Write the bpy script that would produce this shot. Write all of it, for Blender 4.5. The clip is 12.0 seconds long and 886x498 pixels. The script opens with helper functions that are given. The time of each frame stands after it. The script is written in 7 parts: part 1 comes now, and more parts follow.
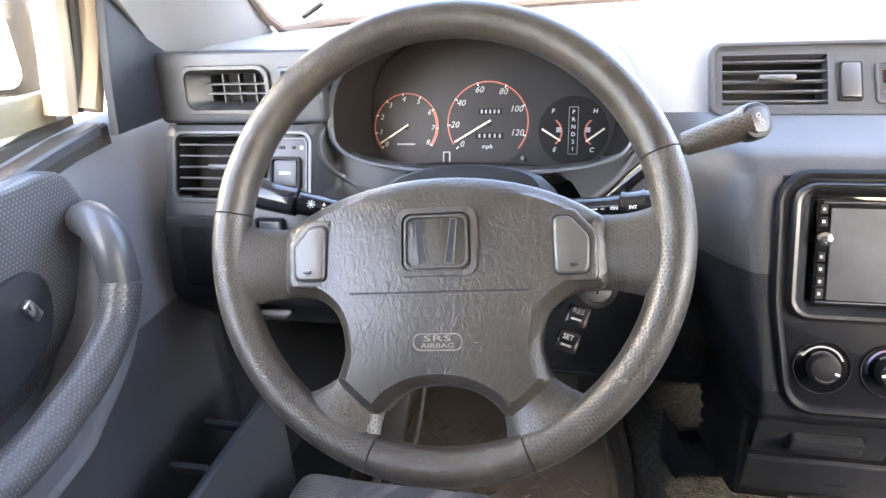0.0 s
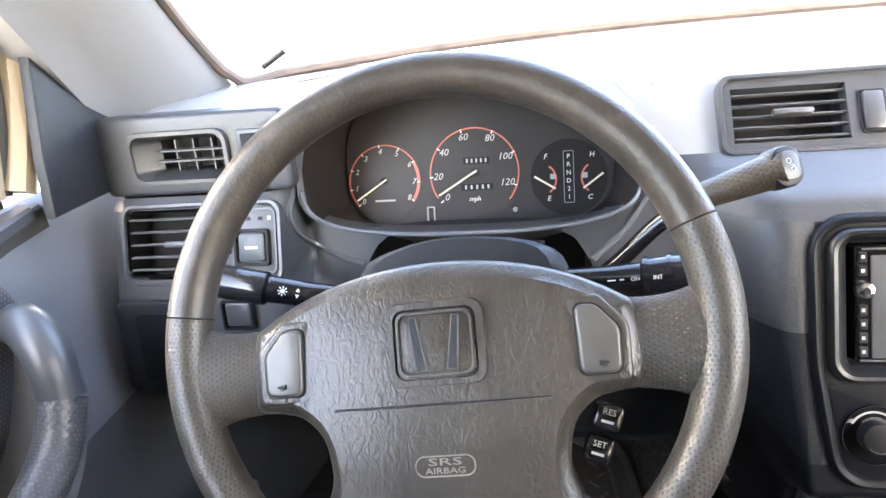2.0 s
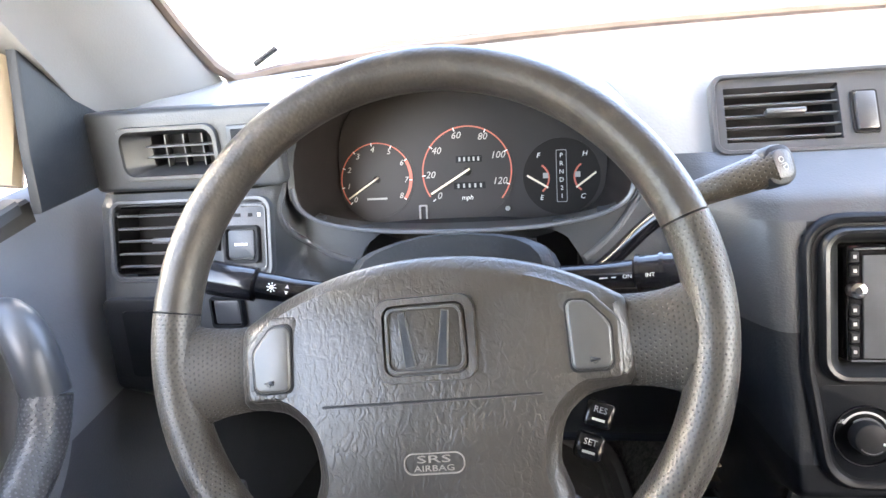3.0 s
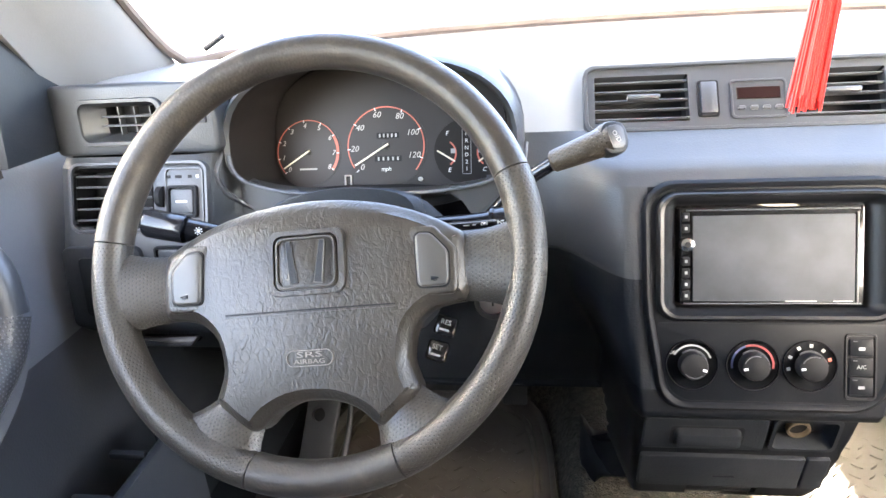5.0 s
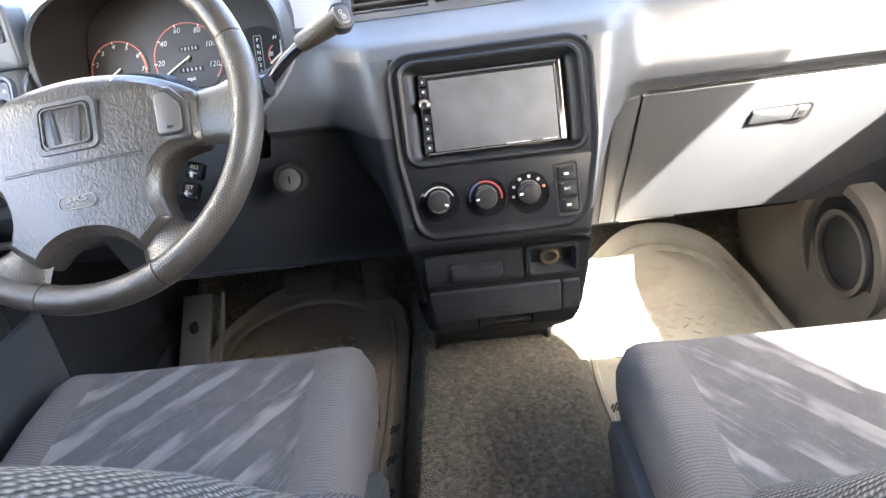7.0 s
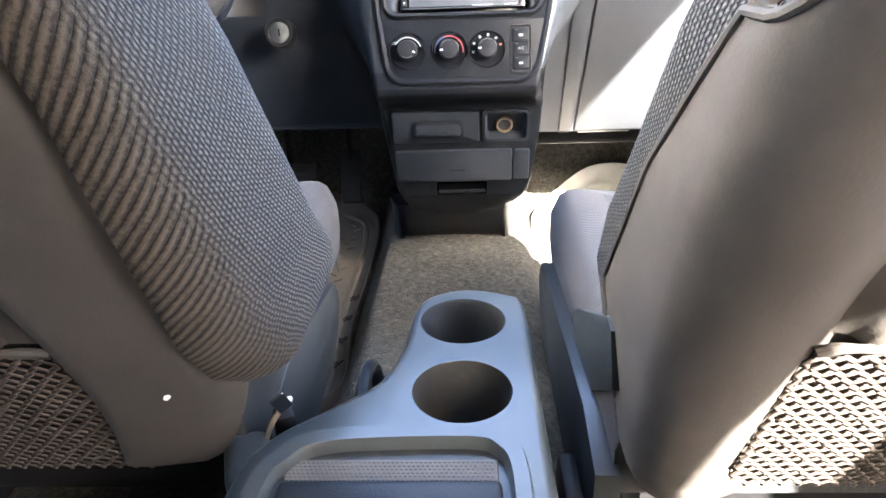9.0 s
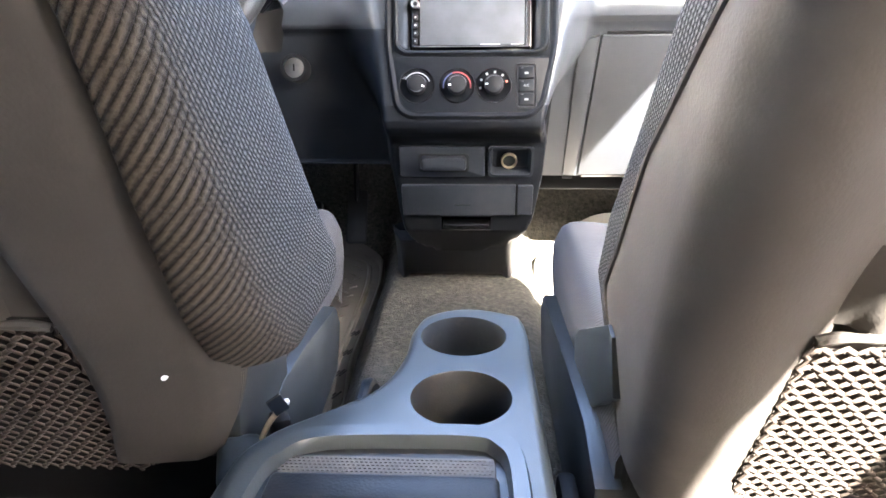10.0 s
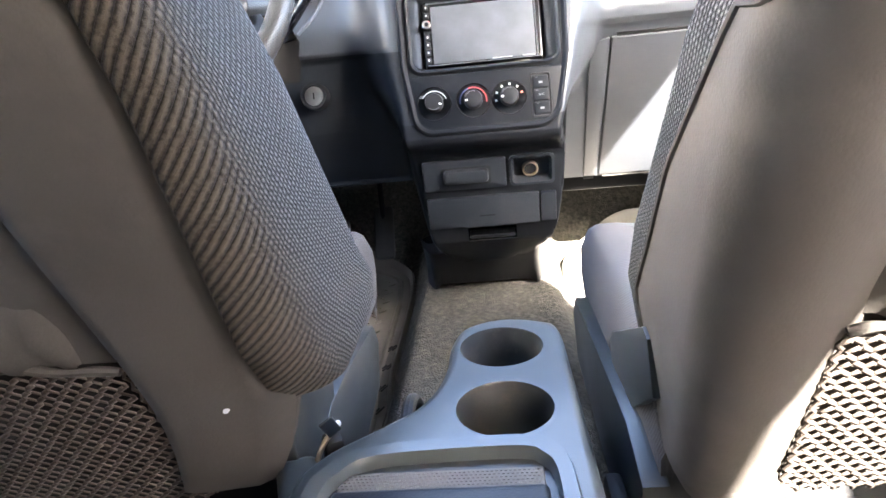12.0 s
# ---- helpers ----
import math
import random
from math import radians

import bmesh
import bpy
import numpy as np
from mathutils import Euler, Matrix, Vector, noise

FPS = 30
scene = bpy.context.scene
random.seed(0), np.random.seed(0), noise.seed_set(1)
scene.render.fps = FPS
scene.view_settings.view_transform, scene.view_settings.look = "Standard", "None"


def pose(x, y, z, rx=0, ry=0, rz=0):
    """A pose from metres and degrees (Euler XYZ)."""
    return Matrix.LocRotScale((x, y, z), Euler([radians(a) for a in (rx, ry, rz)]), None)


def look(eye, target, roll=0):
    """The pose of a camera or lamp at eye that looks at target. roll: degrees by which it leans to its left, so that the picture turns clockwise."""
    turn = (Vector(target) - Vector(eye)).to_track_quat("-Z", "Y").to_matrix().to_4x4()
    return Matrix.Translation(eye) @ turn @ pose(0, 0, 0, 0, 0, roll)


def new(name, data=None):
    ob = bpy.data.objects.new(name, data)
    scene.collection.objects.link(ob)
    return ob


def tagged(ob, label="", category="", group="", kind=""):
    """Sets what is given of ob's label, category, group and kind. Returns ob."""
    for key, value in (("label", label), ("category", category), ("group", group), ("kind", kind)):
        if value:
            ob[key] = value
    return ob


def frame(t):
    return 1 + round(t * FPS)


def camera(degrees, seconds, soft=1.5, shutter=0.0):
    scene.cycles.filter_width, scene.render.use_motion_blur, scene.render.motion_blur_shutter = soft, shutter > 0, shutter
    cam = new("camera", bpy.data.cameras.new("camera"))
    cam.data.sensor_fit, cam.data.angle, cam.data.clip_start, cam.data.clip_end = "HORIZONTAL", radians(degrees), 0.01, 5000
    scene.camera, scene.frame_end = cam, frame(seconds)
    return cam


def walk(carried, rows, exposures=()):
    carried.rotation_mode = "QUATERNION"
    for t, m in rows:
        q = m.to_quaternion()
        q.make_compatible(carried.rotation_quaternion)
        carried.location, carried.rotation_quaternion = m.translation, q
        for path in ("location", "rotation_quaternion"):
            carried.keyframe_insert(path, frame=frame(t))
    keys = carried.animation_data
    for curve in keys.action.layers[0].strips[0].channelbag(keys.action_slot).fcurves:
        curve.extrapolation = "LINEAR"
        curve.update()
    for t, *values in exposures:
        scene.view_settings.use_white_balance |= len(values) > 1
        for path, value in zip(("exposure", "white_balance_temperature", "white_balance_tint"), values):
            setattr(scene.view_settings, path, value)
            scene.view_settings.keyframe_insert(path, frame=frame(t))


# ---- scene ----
# camera and its walk
cam = camera(69.08, 12.0)
PATH = [
    (0.0, (-0.3271, -0.0790, 1.1313), (-0.5253, 0.8086, 0.7155), -3.14),
    (0.5, (-0.3471, -0.0282, 1.1314), (-0.5382, 0.8697, 0.7348), -5.02),
    (1.0, (-0.3558, 0.0089, 1.1315), (-0.5279, 0.9121, 0.7383), -5.42),
    (1.5, (-0.3573, 0.0124, 1.1425), (-0.5249, 0.9207, 0.7592), -5.58),
    (2.0, (-0.3556, 0.0108, 1.1450), (-0.5199, 0.9176, 0.7568), -5.92),
    (2.5, (-0.3566, 0.0169, 1.1372), (-0.5135, 0.9245, 0.7478), -5.38),
    (2.7, (-0.3557, 0.0159, 1.1376), (-0.5104, 0.9250, 0.7508), -5.38),
    (4.5, (-0.3031, -0.0488, 1.1401), (-0.4549, 0.8628, 0.7579), -4.42),
    (5.0, (-0.2534, -0.0937, 1.1361), (-0.3869, 0.8174, 0.7461), -3.82),
    (5.5, (-0.2023, -0.1314, 1.1377), (-0.3316, 0.7731, 0.7312), -5.94),
    (6.0, (-0.1275, -0.1698, 1.1211), (-0.2225, 0.7358, 0.7079), -6.60),
    (6.5, (-0.0768, -0.1960, 1.1008), (-0.1041, 0.7024, 0.6627), -7.41),
    (6.7, (-0.0629, -0.2191, 1.0826), (-0.1017, 0.6759, 0.6383), -7.69),
    (8.3, (-0.0148, -0.4226, 0.9637), (-0.0881, 0.4724, 0.5238), -8.14),
    (8.5, (-0.0106, -0.4380, 0.9332), (-0.0750, 0.4553, 0.4884), -6.57),
    (9.0, (-0.0021, -0.4594, 0.8832), (-0.0459, 0.4461, 0.4610), -2.15),
    (9.5, (-0.0007, -0.4846, 0.8550), (-0.0528, 0.4508, 0.5052), 0.07),
    (10.0, (-0.0018, -0.4847, 0.8382), (-0.0501, 0.4580, 0.5082), -0.55),
    (10.5, (0.0006, -0.4971, 0.8319), (-0.0619, 0.4532, 0.5267), -1.55),
    (11.0, (-0.0043, -0.4881, 0.8299), (-0.0734, 0.4692, 0.5491), -3.31),
    (11.5, (-0.0033, -0.4969, 0.8378), (-0.0876, 0.4695, 0.5949), -4.16),
    (12.0, (-0.0067, -0.5014, 0.8566), (-0.0934, 0.4419, 0.5362), -5.92),
]
walk(cam, [(t, look(eye, target, roll)) for t, eye, target, roll in PATH], exposures=[(0.0, 5.62, 7400, 15), (2.5, 5.55, 7350, 13), (6.0, 5.62, 7200, 12), (8.4, 5.95, 6750, 13), (9.0, 6.28, 6650, 13), (12.0, 6.28, 6650, 13)])
#END_WALK

# ---- world, sun and exposure ----
SUN_TO = Vector((0.66, -1.35, 1.08)).normalized()          # towards the sun
SUN_EL = math.asin(SUN_TO.z)
SUN_AZ = math.atan2(SUN_TO.x, SUN_TO.y)
world = bpy.data.worlds.new("daylight")
scene.world = world
world.use_nodes = True
_sky = world.node_tree.nodes.new("ShaderNodeTexSky")
_sky.sky_type, _sky.sun_disc = "NISHITA", False
_sky.sun_elevation, _sky.sun_rotation = SUN_EL, SUN_AZ
_sky.dust_density, _sky.air_density, _sky.ozone_density = 3.0, 0.75, 0.6
_bg = world.node_tree.nodes["Background"]
_bg.inputs[1].default_value = 0.15
world.node_tree.links.new(_sky.outputs[0], _bg.inputs[0])
sun_lamp = bpy.data.lights.new("sun", "SUN")
sun_lamp.energy, sun_lamp.angle, sun_lamp.color = 3.4, radians(0.55), (1.0, 0.95, 0.87)
sun = new("sun", sun_lamp)
sun.matrix_world = look((0, 0, 20), Vector((0, 0, 20)) - SUN_TO)


# ---- node materials ----
def mat(name, base, rough=0.5, metal=0.0, spec=0.5, vary=0.0, vary_scale=9.0, bump=0.0, bump_scale=900.0, coord="Object",
        grain="noise", stain=None, stain_amount=0.0, stain_scale=6.0, rough_vary=0.1, sheen=0.0, bump_dist=0.0006):
    """A procedural surface: base colour with slow blotches, fine relief, stains and uneven gloss."""
    m = bpy.data.materials.new(name)
    m.use_nodes = True
    nt = m.node_tree
    n, l = nt.nodes, nt.links
    b = n["Principled BSDF"]
    b.inputs["Base Color"].default_value = (*base, 1)
    b.inputs["Roughness"].default_value, b.inputs["Metallic"].default_value = rough, metal
    b.inputs["Specular IOR Level"].default_value = spec
    if sheen:
        b.inputs["Sheen Weight"].default_value, b.inputs["Sheen Roughness"].default_value = sheen, 0.5
    tc = n.new("ShaderNodeTexCoord")
    src = tc.outputs[coord]
    if vary or stain:
        t1 = n.new("ShaderNodeTexNoise")
        t1.inputs["Scale"].default_value, t1.inputs["Detail"].default_value = vary_scale, 6
        l.new(src, t1.inputs["Vector"])
        r1 = n.new("ShaderNodeMapRange")
        r1.inputs[1].default_value, r1.inputs[2].default_value = 0.3, 0.7
        r1.inputs[3].default_value, r1.inputs[4].default_value = 1 - vary, 1 + vary
        l.new(t1.outputs[0], r1.inputs[0])
        mul = n.new("ShaderNodeMix")
        mul.data_type, mul.blend_type = "RGBA", "MULTIPLY"
        mul.inputs[0].default_value = 1.0
        mul.inputs[6].default_value = (*base, 1)
        l.new(r1.outputs[0], mul.inputs[7])
        colour = mul.outputs[2]
        if stain:
            t2 = n.new("ShaderNodeTexNoise")
            t2.inputs["Scale"].default_value, t2.inputs["Detail"].default_value = stain_scale, 9
            t2.inputs["Roughness"].default_value = 0.65
            l.new(src, t2.inputs["Vector"])
            r2 = n.new("ShaderNodeMapRange")
            r2.inputs[1].default_value, r2.inputs[2].default_value = 0.52, 0.75
            r2.inputs[4].default_value = stain_amount
            l.new(t2.outputs[0], r2.inputs[0])
            mx = n.new("ShaderNodeMix")
            mx.data_type = "RGBA"
            mx.inputs[7].default_value = (*stain, 1)
            l.new(r2.outputs[0], mx.inputs[0])
            l.new(colour, mx.inputs[6])
            colour = mx.outputs[2]
        l.new(colour, b.inputs["Base Color"])
        r3 = n.new("ShaderNodeMapRange")
        r3.inputs[3].default_value, r3.inputs[4].default_value = max(0.02, rough - rough_vary), min(1, rough + rough_vary)
        l.new(t1.outputs[0], r3.inputs[0])
        l.new(r3.outputs[0], b.inputs["Roughness"])
    if bump:
        if grain == "wrinkle":
            mp = n.new("ShaderNodeMapping")
            mp.inputs["Scale"].default_value = (1.35, 0.8, 1.0)
            l.new(src, mp.inputs[0])
            src = mp.outputs[0]
            warp = n.new("ShaderNodeTexNoise")
            warp.inputs["Scale"].default_value, warp.inputs["Detail"].default_value = 90, 3
            l.new(src, warp.inputs["Vector"])
            push = n.new("ShaderNodeMix")
            push.data_type, push.blend_type = "RGBA", "LINEAR_LIGHT"
            push.inputs[0].default_value = 0.012
            l.new(src, push.inputs[6])
            l.new(warp.outputs[1], push.inputs[7])
            src = push.outputs[2]
            g = n.new("ShaderNodeTexVoronoi")
            g.feature = "DISTANCE_TO_EDGE"
            g.inputs["Scale"].default_value = bump_scale
        elif grain == "leather":
            g = n.new("ShaderNodeTexVoronoi")
            g.feature = "SMOOTH_F1"
            g.inputs["Scale"].default_value = bump_scale
        else:
            g = n.new("ShaderNodeTexNoise")
            g.inputs["Scale"].default_value, g.inputs["Detail"].default_value = bump_scale, 3
        l.new(src, g.inputs["Vector"])
        bp = n.new("ShaderNodeBump")
        bp.inputs["Strength"].default_value, bp.inputs["Distance"].default_value = bump, bump_dist
        height = g.outputs[0]
        if grain == "wrinkle":                               # creases only in patches
            pt = n.new("ShaderNodeTexNoise")
            pt.inputs["Scale"].default_value, pt.inputs["Detail"].default_value = 21, 2
            l.new(tc.outputs[coord], pt.inputs["Vector"])
            pr = n.new("ShaderNodeMapRange")
            pr.interpolation_type = "SMOOTHSTEP"
            pr.inputs[1].default_value, pr.inputs[2].default_value = 0.44, 0.62
            pr.inputs[3].default_value = 0.40
            l.new(pt.outputs[0], pr.inputs[0])
            fold = n.new("ShaderNodeMapRange")
            fold.interpolation_type = "SMOOTHSTEP"
            fold.inputs[2].default_value = 0.26
            l.new(height, fold.inputs[0])
            fine = n.new("ShaderNodeTexVoronoi")
            fine.inputs["Scale"].default_value = 620
            l.new(tc.outputs[coord], fine.inputs["Vector"])
            height = math_node(nt, "ADD", math_node(nt, "MULTIPLY", fold.outputs[0], pr.outputs[0]), math_node(nt, "MULTIPLY", fine.outputs[0], 0.22))
        l.new(height, bp.inputs["Height"])
        l.new(bp.outputs[0], b.inputs["Normal"])
    return m


def math_node(nt, op, a, b=None, c=None):
    k = nt.nodes.new("ShaderNodeMath")
    k.operation = op
    for i, v in enumerate((a, b, c)):
        if v is None:
            continue
        if isinstance(v, (int, float)):
            k.inputs[i].default_value = v
        else:
            nt.links.new(v, k.inputs[i])
    return k.outputs[0]


def weave_mat(name, dark, light, pu, pv, across=False, slant=0.0, stagger=0.5, stitch=1.3, rough=0.9, depth=0.0012, gap=0.6, stain=(0.10, 0.08, 0.06), stain_amount=0.25):
    """Woven upholstery on UVs in metres: ribs pu wide, each with stitches pv long."""
    m = mat(name, dark, rough, spec=0.12, sheen=0.04)
    nt = m.node_tree
    n, l = nt.nodes, nt.links
    b = n["Principled BSDF"]
    uv = n.new("ShaderNodeUVMap")
    wob = n.new("ShaderNodeTexNoise")
    wob.inputs["Scale"].default_value = 60
    l.new(uv.outputs[0], wob.inputs["Vector"])
    sep = n.new("ShaderNodeSeparateXYZ")
    l.new(uv.outputs[0], sep.inputs[0])
    shift = math_node(nt, "MULTIPLY", math_node(nt, "SUBTRACT", wob.outputs[0], 0.5), 0.004)
    u = math_node(nt, "ADD", sep.outputs[1 if across else 0], shift)
    v = math_node(nt, "ADD", sep.outputs[0 if across else 1], shift)
    u = math_node(nt, "ADD", u, math_node(nt, "MULTIPLY", v, slant))
    row = math_node(nt, "FLOOR", math_node(nt, "DIVIDE", u, pu))
    odd = math_node(nt, "MULTIPLY", math_node(nt, "MODULO", math_node(nt, "ABSOLUTE", row), 2.0), stagger)
    fu = math_node(nt, "PINGPONG", math_node(nt, "DIVIDE", u, pu), 0.5)
    fv = math_node(nt, "PINGPONG", math_node(nt, "ADD", math_node(nt, "DIVIDE", v, pv), odd), 0.5)
    h = math_node(nt, "MULTIPLY", math_node(nt, "POWER", math_node(nt, "MULTIPLY", fu, 2.0), gap),
                  math_node(nt, "ADD", 1.0 - 0.5 * stitch, math_node(nt, "MULTIPLY", fv, stitch)))
    fuzz = n.new("ShaderNodeTexNoise")
    fuzz.inputs["Scale"].default_value, fuzz.inputs["Detail"].default_value = 1400, 4
    l.new(uv.outputs[0], fuzz.inputs["Vector"])
    h2 = math_node(nt, "ADD", h, math_node(nt, "MULTIPLY", fuzz.outputs[0], 0.5))
    # colour follows the relief: gaps painted dark as if shaded, ribs pale
    ramp = n.new("ShaderNodeMix")
    ramp.data_type = "RGBA"
    ramp.inputs[6].default_value, ramp.inputs[7].default_value = (*dark, 1), (*light, 1)
    k = n.new("ShaderNodeMapRange")
    k.inputs[1].default_value, k.inputs[2].default_value = 0.52, 1.12
    l.new(h2, k.inputs[0])
    l.new(k.outputs[0], ramp.inputs[0])
    st = n.new("ShaderNodeTexNoise")
    st.inputs["Scale"].default_value, st.inputs["Detail"].default_value = 7, 6
    l.new(uv.outputs[0], st.inputs["Vector"])
    k2 = n.new("ShaderNodeMapRange")
    k2.inputs[1].default_value, k2.inputs[2].default_value, k2.inputs[4].default_value = 0.5, 0.72, stain_amount
    l.new(st.outputs[0], k2.inputs[0])
    mx = n.new("ShaderNodeMix")
    mx.data_type = "RGBA"
    mx.inputs[7].default_value = (*stain, 1)
    l.new(k2.outputs[0], mx.inputs[0])
    l.new(ramp.outputs[2], mx.inputs[6])
    l.new(mx.outputs[2], b.inputs["Base Color"])
    bp = n.new("ShaderNodeBump")
    bp.inputs["Strength"].default_value, bp.inputs["Distance"].default_value = 0.9, depth
    l.new(h2, bp.inputs["Height"])
    l.new(bp.outputs[0], b.inputs["Normal"])
    return m


def perforated_mat(name, base, pitch, rough, raised=False):
    """Moulded grip with staggered small dimples, on UVs in metres."""
    m = mat(name, base, rough, spec=0.5)
    nt = m.node_tree
    n, l = nt.nodes, nt.links
    b = n["Principled BSDF"]
    uv = n.new("ShaderNodeUVMap")
    sep = n.new("ShaderNodeSeparateXYZ")
    l.new(uv.outputs[0], sep.inputs[0])
    vv = math_node(nt, "DIVIDE", sep.outputs[1], pitch * 0.866)
    row = math_node(nt, "FLOOR", vv)
    odd = math_node(nt, "MULTIPLY", math_node(nt, "MODULO", math_node(nt, "ABSOLUTE", row), 2.0), 0.5)
    fu = math_node(nt, "SUBTRACT", math_node(nt, "FRACT", math_node(nt, "ADD", math_node(nt, "DIVIDE", sep.outputs[0], pitch), odd)), 0.5)
    fv = math_node(nt, "MULTIPLY", math_node(nt, "SUBTRACT", math_node(nt, "FRACT", vv), 0.5), 0.866)
    r = math_node(nt, "SQRT", math_node(nt, "ADD", math_node(nt, "MULTIPLY", fu, fu), math_node(nt, "MULTIPLY", fv, fv)))
    k = n.new("ShaderNodeMapRange")
    k.interpolation_type = "SMOOTHSTEP"
    k.inputs[1].default_value, k.inputs[2].default_value = 0.12, 0.27
    l.new(r, k.inputs[0])
    wear = n.new("ShaderNodeTexNoise")
    wear.inputs["Scale"].default_value, wear.inputs["Detail"].default_value = 14, 6
    l.new(uv.outputs[0], wear.inputs["Vector"])
    # dimples coloured dark like shade, raised dots pale like highlights
    col = n.new("ShaderNodeMix")
    col.data_type = "RGBA"
    col.inputs[6].default_value = (*[c * (1.35 if raised else 0.40) for c in base], 1)
    col.inputs[7].default_value = (*[c * (0.6 if raised else 1.0) for c in base], 1)
    l.new(k.outputs[0], col.inputs[0])
    l.new(col.outputs[2], b.inputs["Base Color"])
    rr = n.new("ShaderNodeMapRange")
    rr.inputs[3].default_value, rr.inputs[4].default_value = rough - 0.1, rough + 0.12
    l.new(wear.outputs[0], rr.inputs[0])
    l.new(rr.outputs[0], b.inputs["Roughness"])
    bp = n.new("ShaderNodeBump")
    bp.inputs["Strength"].default_value, bp.inputs["Distance"].default_value = 0.6, 0.0008
    bp.invert = raised
    l.new(k.outputs[0], bp.inputs["Height"])
    l.new(bp.outputs[0], b.inputs["Normal"])
    return m


def glass_mat(name, rough=0.0, tint=(0.93, 0.95, 0.94)):
    """Thin clear pane."""
    m = bpy.data.materials.new(name)
    m.use_nodes = True
    nt = m.node_tree
    nt.nodes.clear()
    out = nt.nodes.new("ShaderNodeOutputMaterial")
    mix, tr, gl = (nt.nodes.new(k) for k in ("ShaderNodeMixShader", "ShaderNodeBsdfTransparent", "ShaderNodeBsdfGlossy"))
    tr.inputs[0].default_value = (*tint, 1)
    gl.inputs["Roughness"].default_value = rough
    mix.inputs[0].default_value = 0.04
    nt.links.new(tr.outputs[0], mix.inputs[1])
    nt.links.new(gl.outputs[0], mix.inputs[2])
    nt.links.new(mix.outputs[0], out.inputs[0])
    return m


M_DASH = mat("dash_plastic", (0.042, 0.0470, 0.0540), 0.40, vary=0.07, bump=0.35, bump_scale=640, grain="leather", stain=(0.2, 0.18, 0.15), stain_amount=0.08, bump_dist=0.0005)
# the dash's own grey, paled to carry the skylight on its top
M_TOP = mat("dash_top_lit_plastic", (0.24, 0.25, 0.262), 0.45, vary=0.06, bump=0.4, bump_scale=380, grain="leather", bump_dist=0.0005)
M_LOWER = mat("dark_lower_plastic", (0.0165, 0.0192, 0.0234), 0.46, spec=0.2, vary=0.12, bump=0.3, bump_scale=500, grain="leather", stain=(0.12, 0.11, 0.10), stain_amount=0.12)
M_STACK = mat("charcoal_panel_plastic", (0.0090, 0.0102, 0.0124), 0.42, spec=0.10, vary=0.12, bump=0.2, bump_scale=700, stain=(0.12, 0.11, 0.10), stain_amount=0.1)
M_FRAME = mat("grey_frame_plastic", (0.046, 0.050, 0.057), 0.35, vary=0.06, bump=0.15, bump_scale=800)
M_SATIN = mat("satin_black_plastic", (0.011, 0.012, 0.0135), 0.36, spec=0.32, vary=0.1, bump=0.08, bump_scale=500)
# glossy and paler than the dash: edge highlights put into the colour
M_BEAD = mat("edge_highlight_grey", (0.11, 0.118, 0.132), 0.22, vary=0.1)
M_SEAL = mat("brown_weather_seal", (0.085, 0.062, 0.048), 0.6, vary=0.3, vary_scale=25, bump=0.2, bump_scale=200)
M_BLACK = mat("matt_black_plastic", (0.014, 0.014, 0.0152), 0.55, spec=0.15, vary=0.2, bump=0.15, bump_scale=600)
M_GLOSS = mat("gloss_black_plastic", (0.010, 0.010, 0.012), 0.16, vary=0.2)
M_SLAT = mat("vent_slat_plastic", (0.075, 0.079, 0.086), 0.32, vary=0.1)
M_WHEEL = mat("wheel_skin", (0.031, 0.0265, 0.0225), 0.42, spec=0.5, vary=0.2, vary_scale=30, bump=0.4, bump_scale=420, grain="leather", stain=(0.16, 0.13, 0.10), stain_amount=0.28, stain_scale=55)
M_GRIP = perforated_mat("wheel_perforated_grip", (0.037, 0.0315, 0.0255), 0.0034, 0.40)
M_LEVER = perforated_mat("lever_dimpled_grip", (0.040, 0.032, 0.0235), 0.0042, 0.42)
M_HUB = mat("wheel_hub_vinyl", (0.032, 0.0280, 0.0238), 0.35, spec=0.5, vary=0.2, vary_scale=14, bump=0.36, bump_scale=120, grain="wrinkle", bump_dist=0.0007)
M_HORN = mat("horn_button_plastic", (0.056, 0.054, 0.051), 0.36, vary=0.08)
M_CHROME = mat("chrome", (0.75, 0.75, 0.76), 0.15, metal=1.0, vary=0.06)
M_METAL = mat("worn_metal", (0.45, 0.44, 0.42), 0.35, metal=1.0, vary=0.15, vary_scale=40)
M_BRASS = mat("brass_ring", (0.50, 0.40, 0.28), 0.42, metal=1.0, vary=0.2, vary_scale=60)
M_DIAL = mat("dial_face", (0.0215, 0.018, 0.017), 0.5, vary=0.1)
M_LINING = mat("hood_lining_plastic", (0.016, 0.0132, 0.0125), 0.6, spec=0.25, vary=0.15, bump=0.2, bump_scale=500)
M_WHITE = mat("white_print", (0.85, 0.85, 0.83), 0.5)
M_NUMERAL = mat("dial_numeral_print", (0.50, 0.48, 0.45), 0.5)
M_RAISED = mat("raised_letter_vinyl", (0.19, 0.172, 0.15), 0.4, vary=0.1)
M_HOUSING = mat("sun_faded_black_housing", (0.010, 0.010, 0.0108), 0.85, spec=0.06, vary=0.3, vary_scale=20, bump=0.6, bump_scale=300, stain=(0.05, 0.05, 0.05), stain_amount=0.6, stain_scale=90)
M_GREYPRINT = mat("grey_print", (0.38, 0.38, 0.37), 0.5)
M_RED = mat("red_print", (0.62, 0.16, 0.11), 0.5)
M_BLUE = mat("blue_print", (0.07, 0.085, 0.17), 0.5)
M_DIMRED = mat("dull_red_print", (0.27, 0.045, 0.045), 0.5)
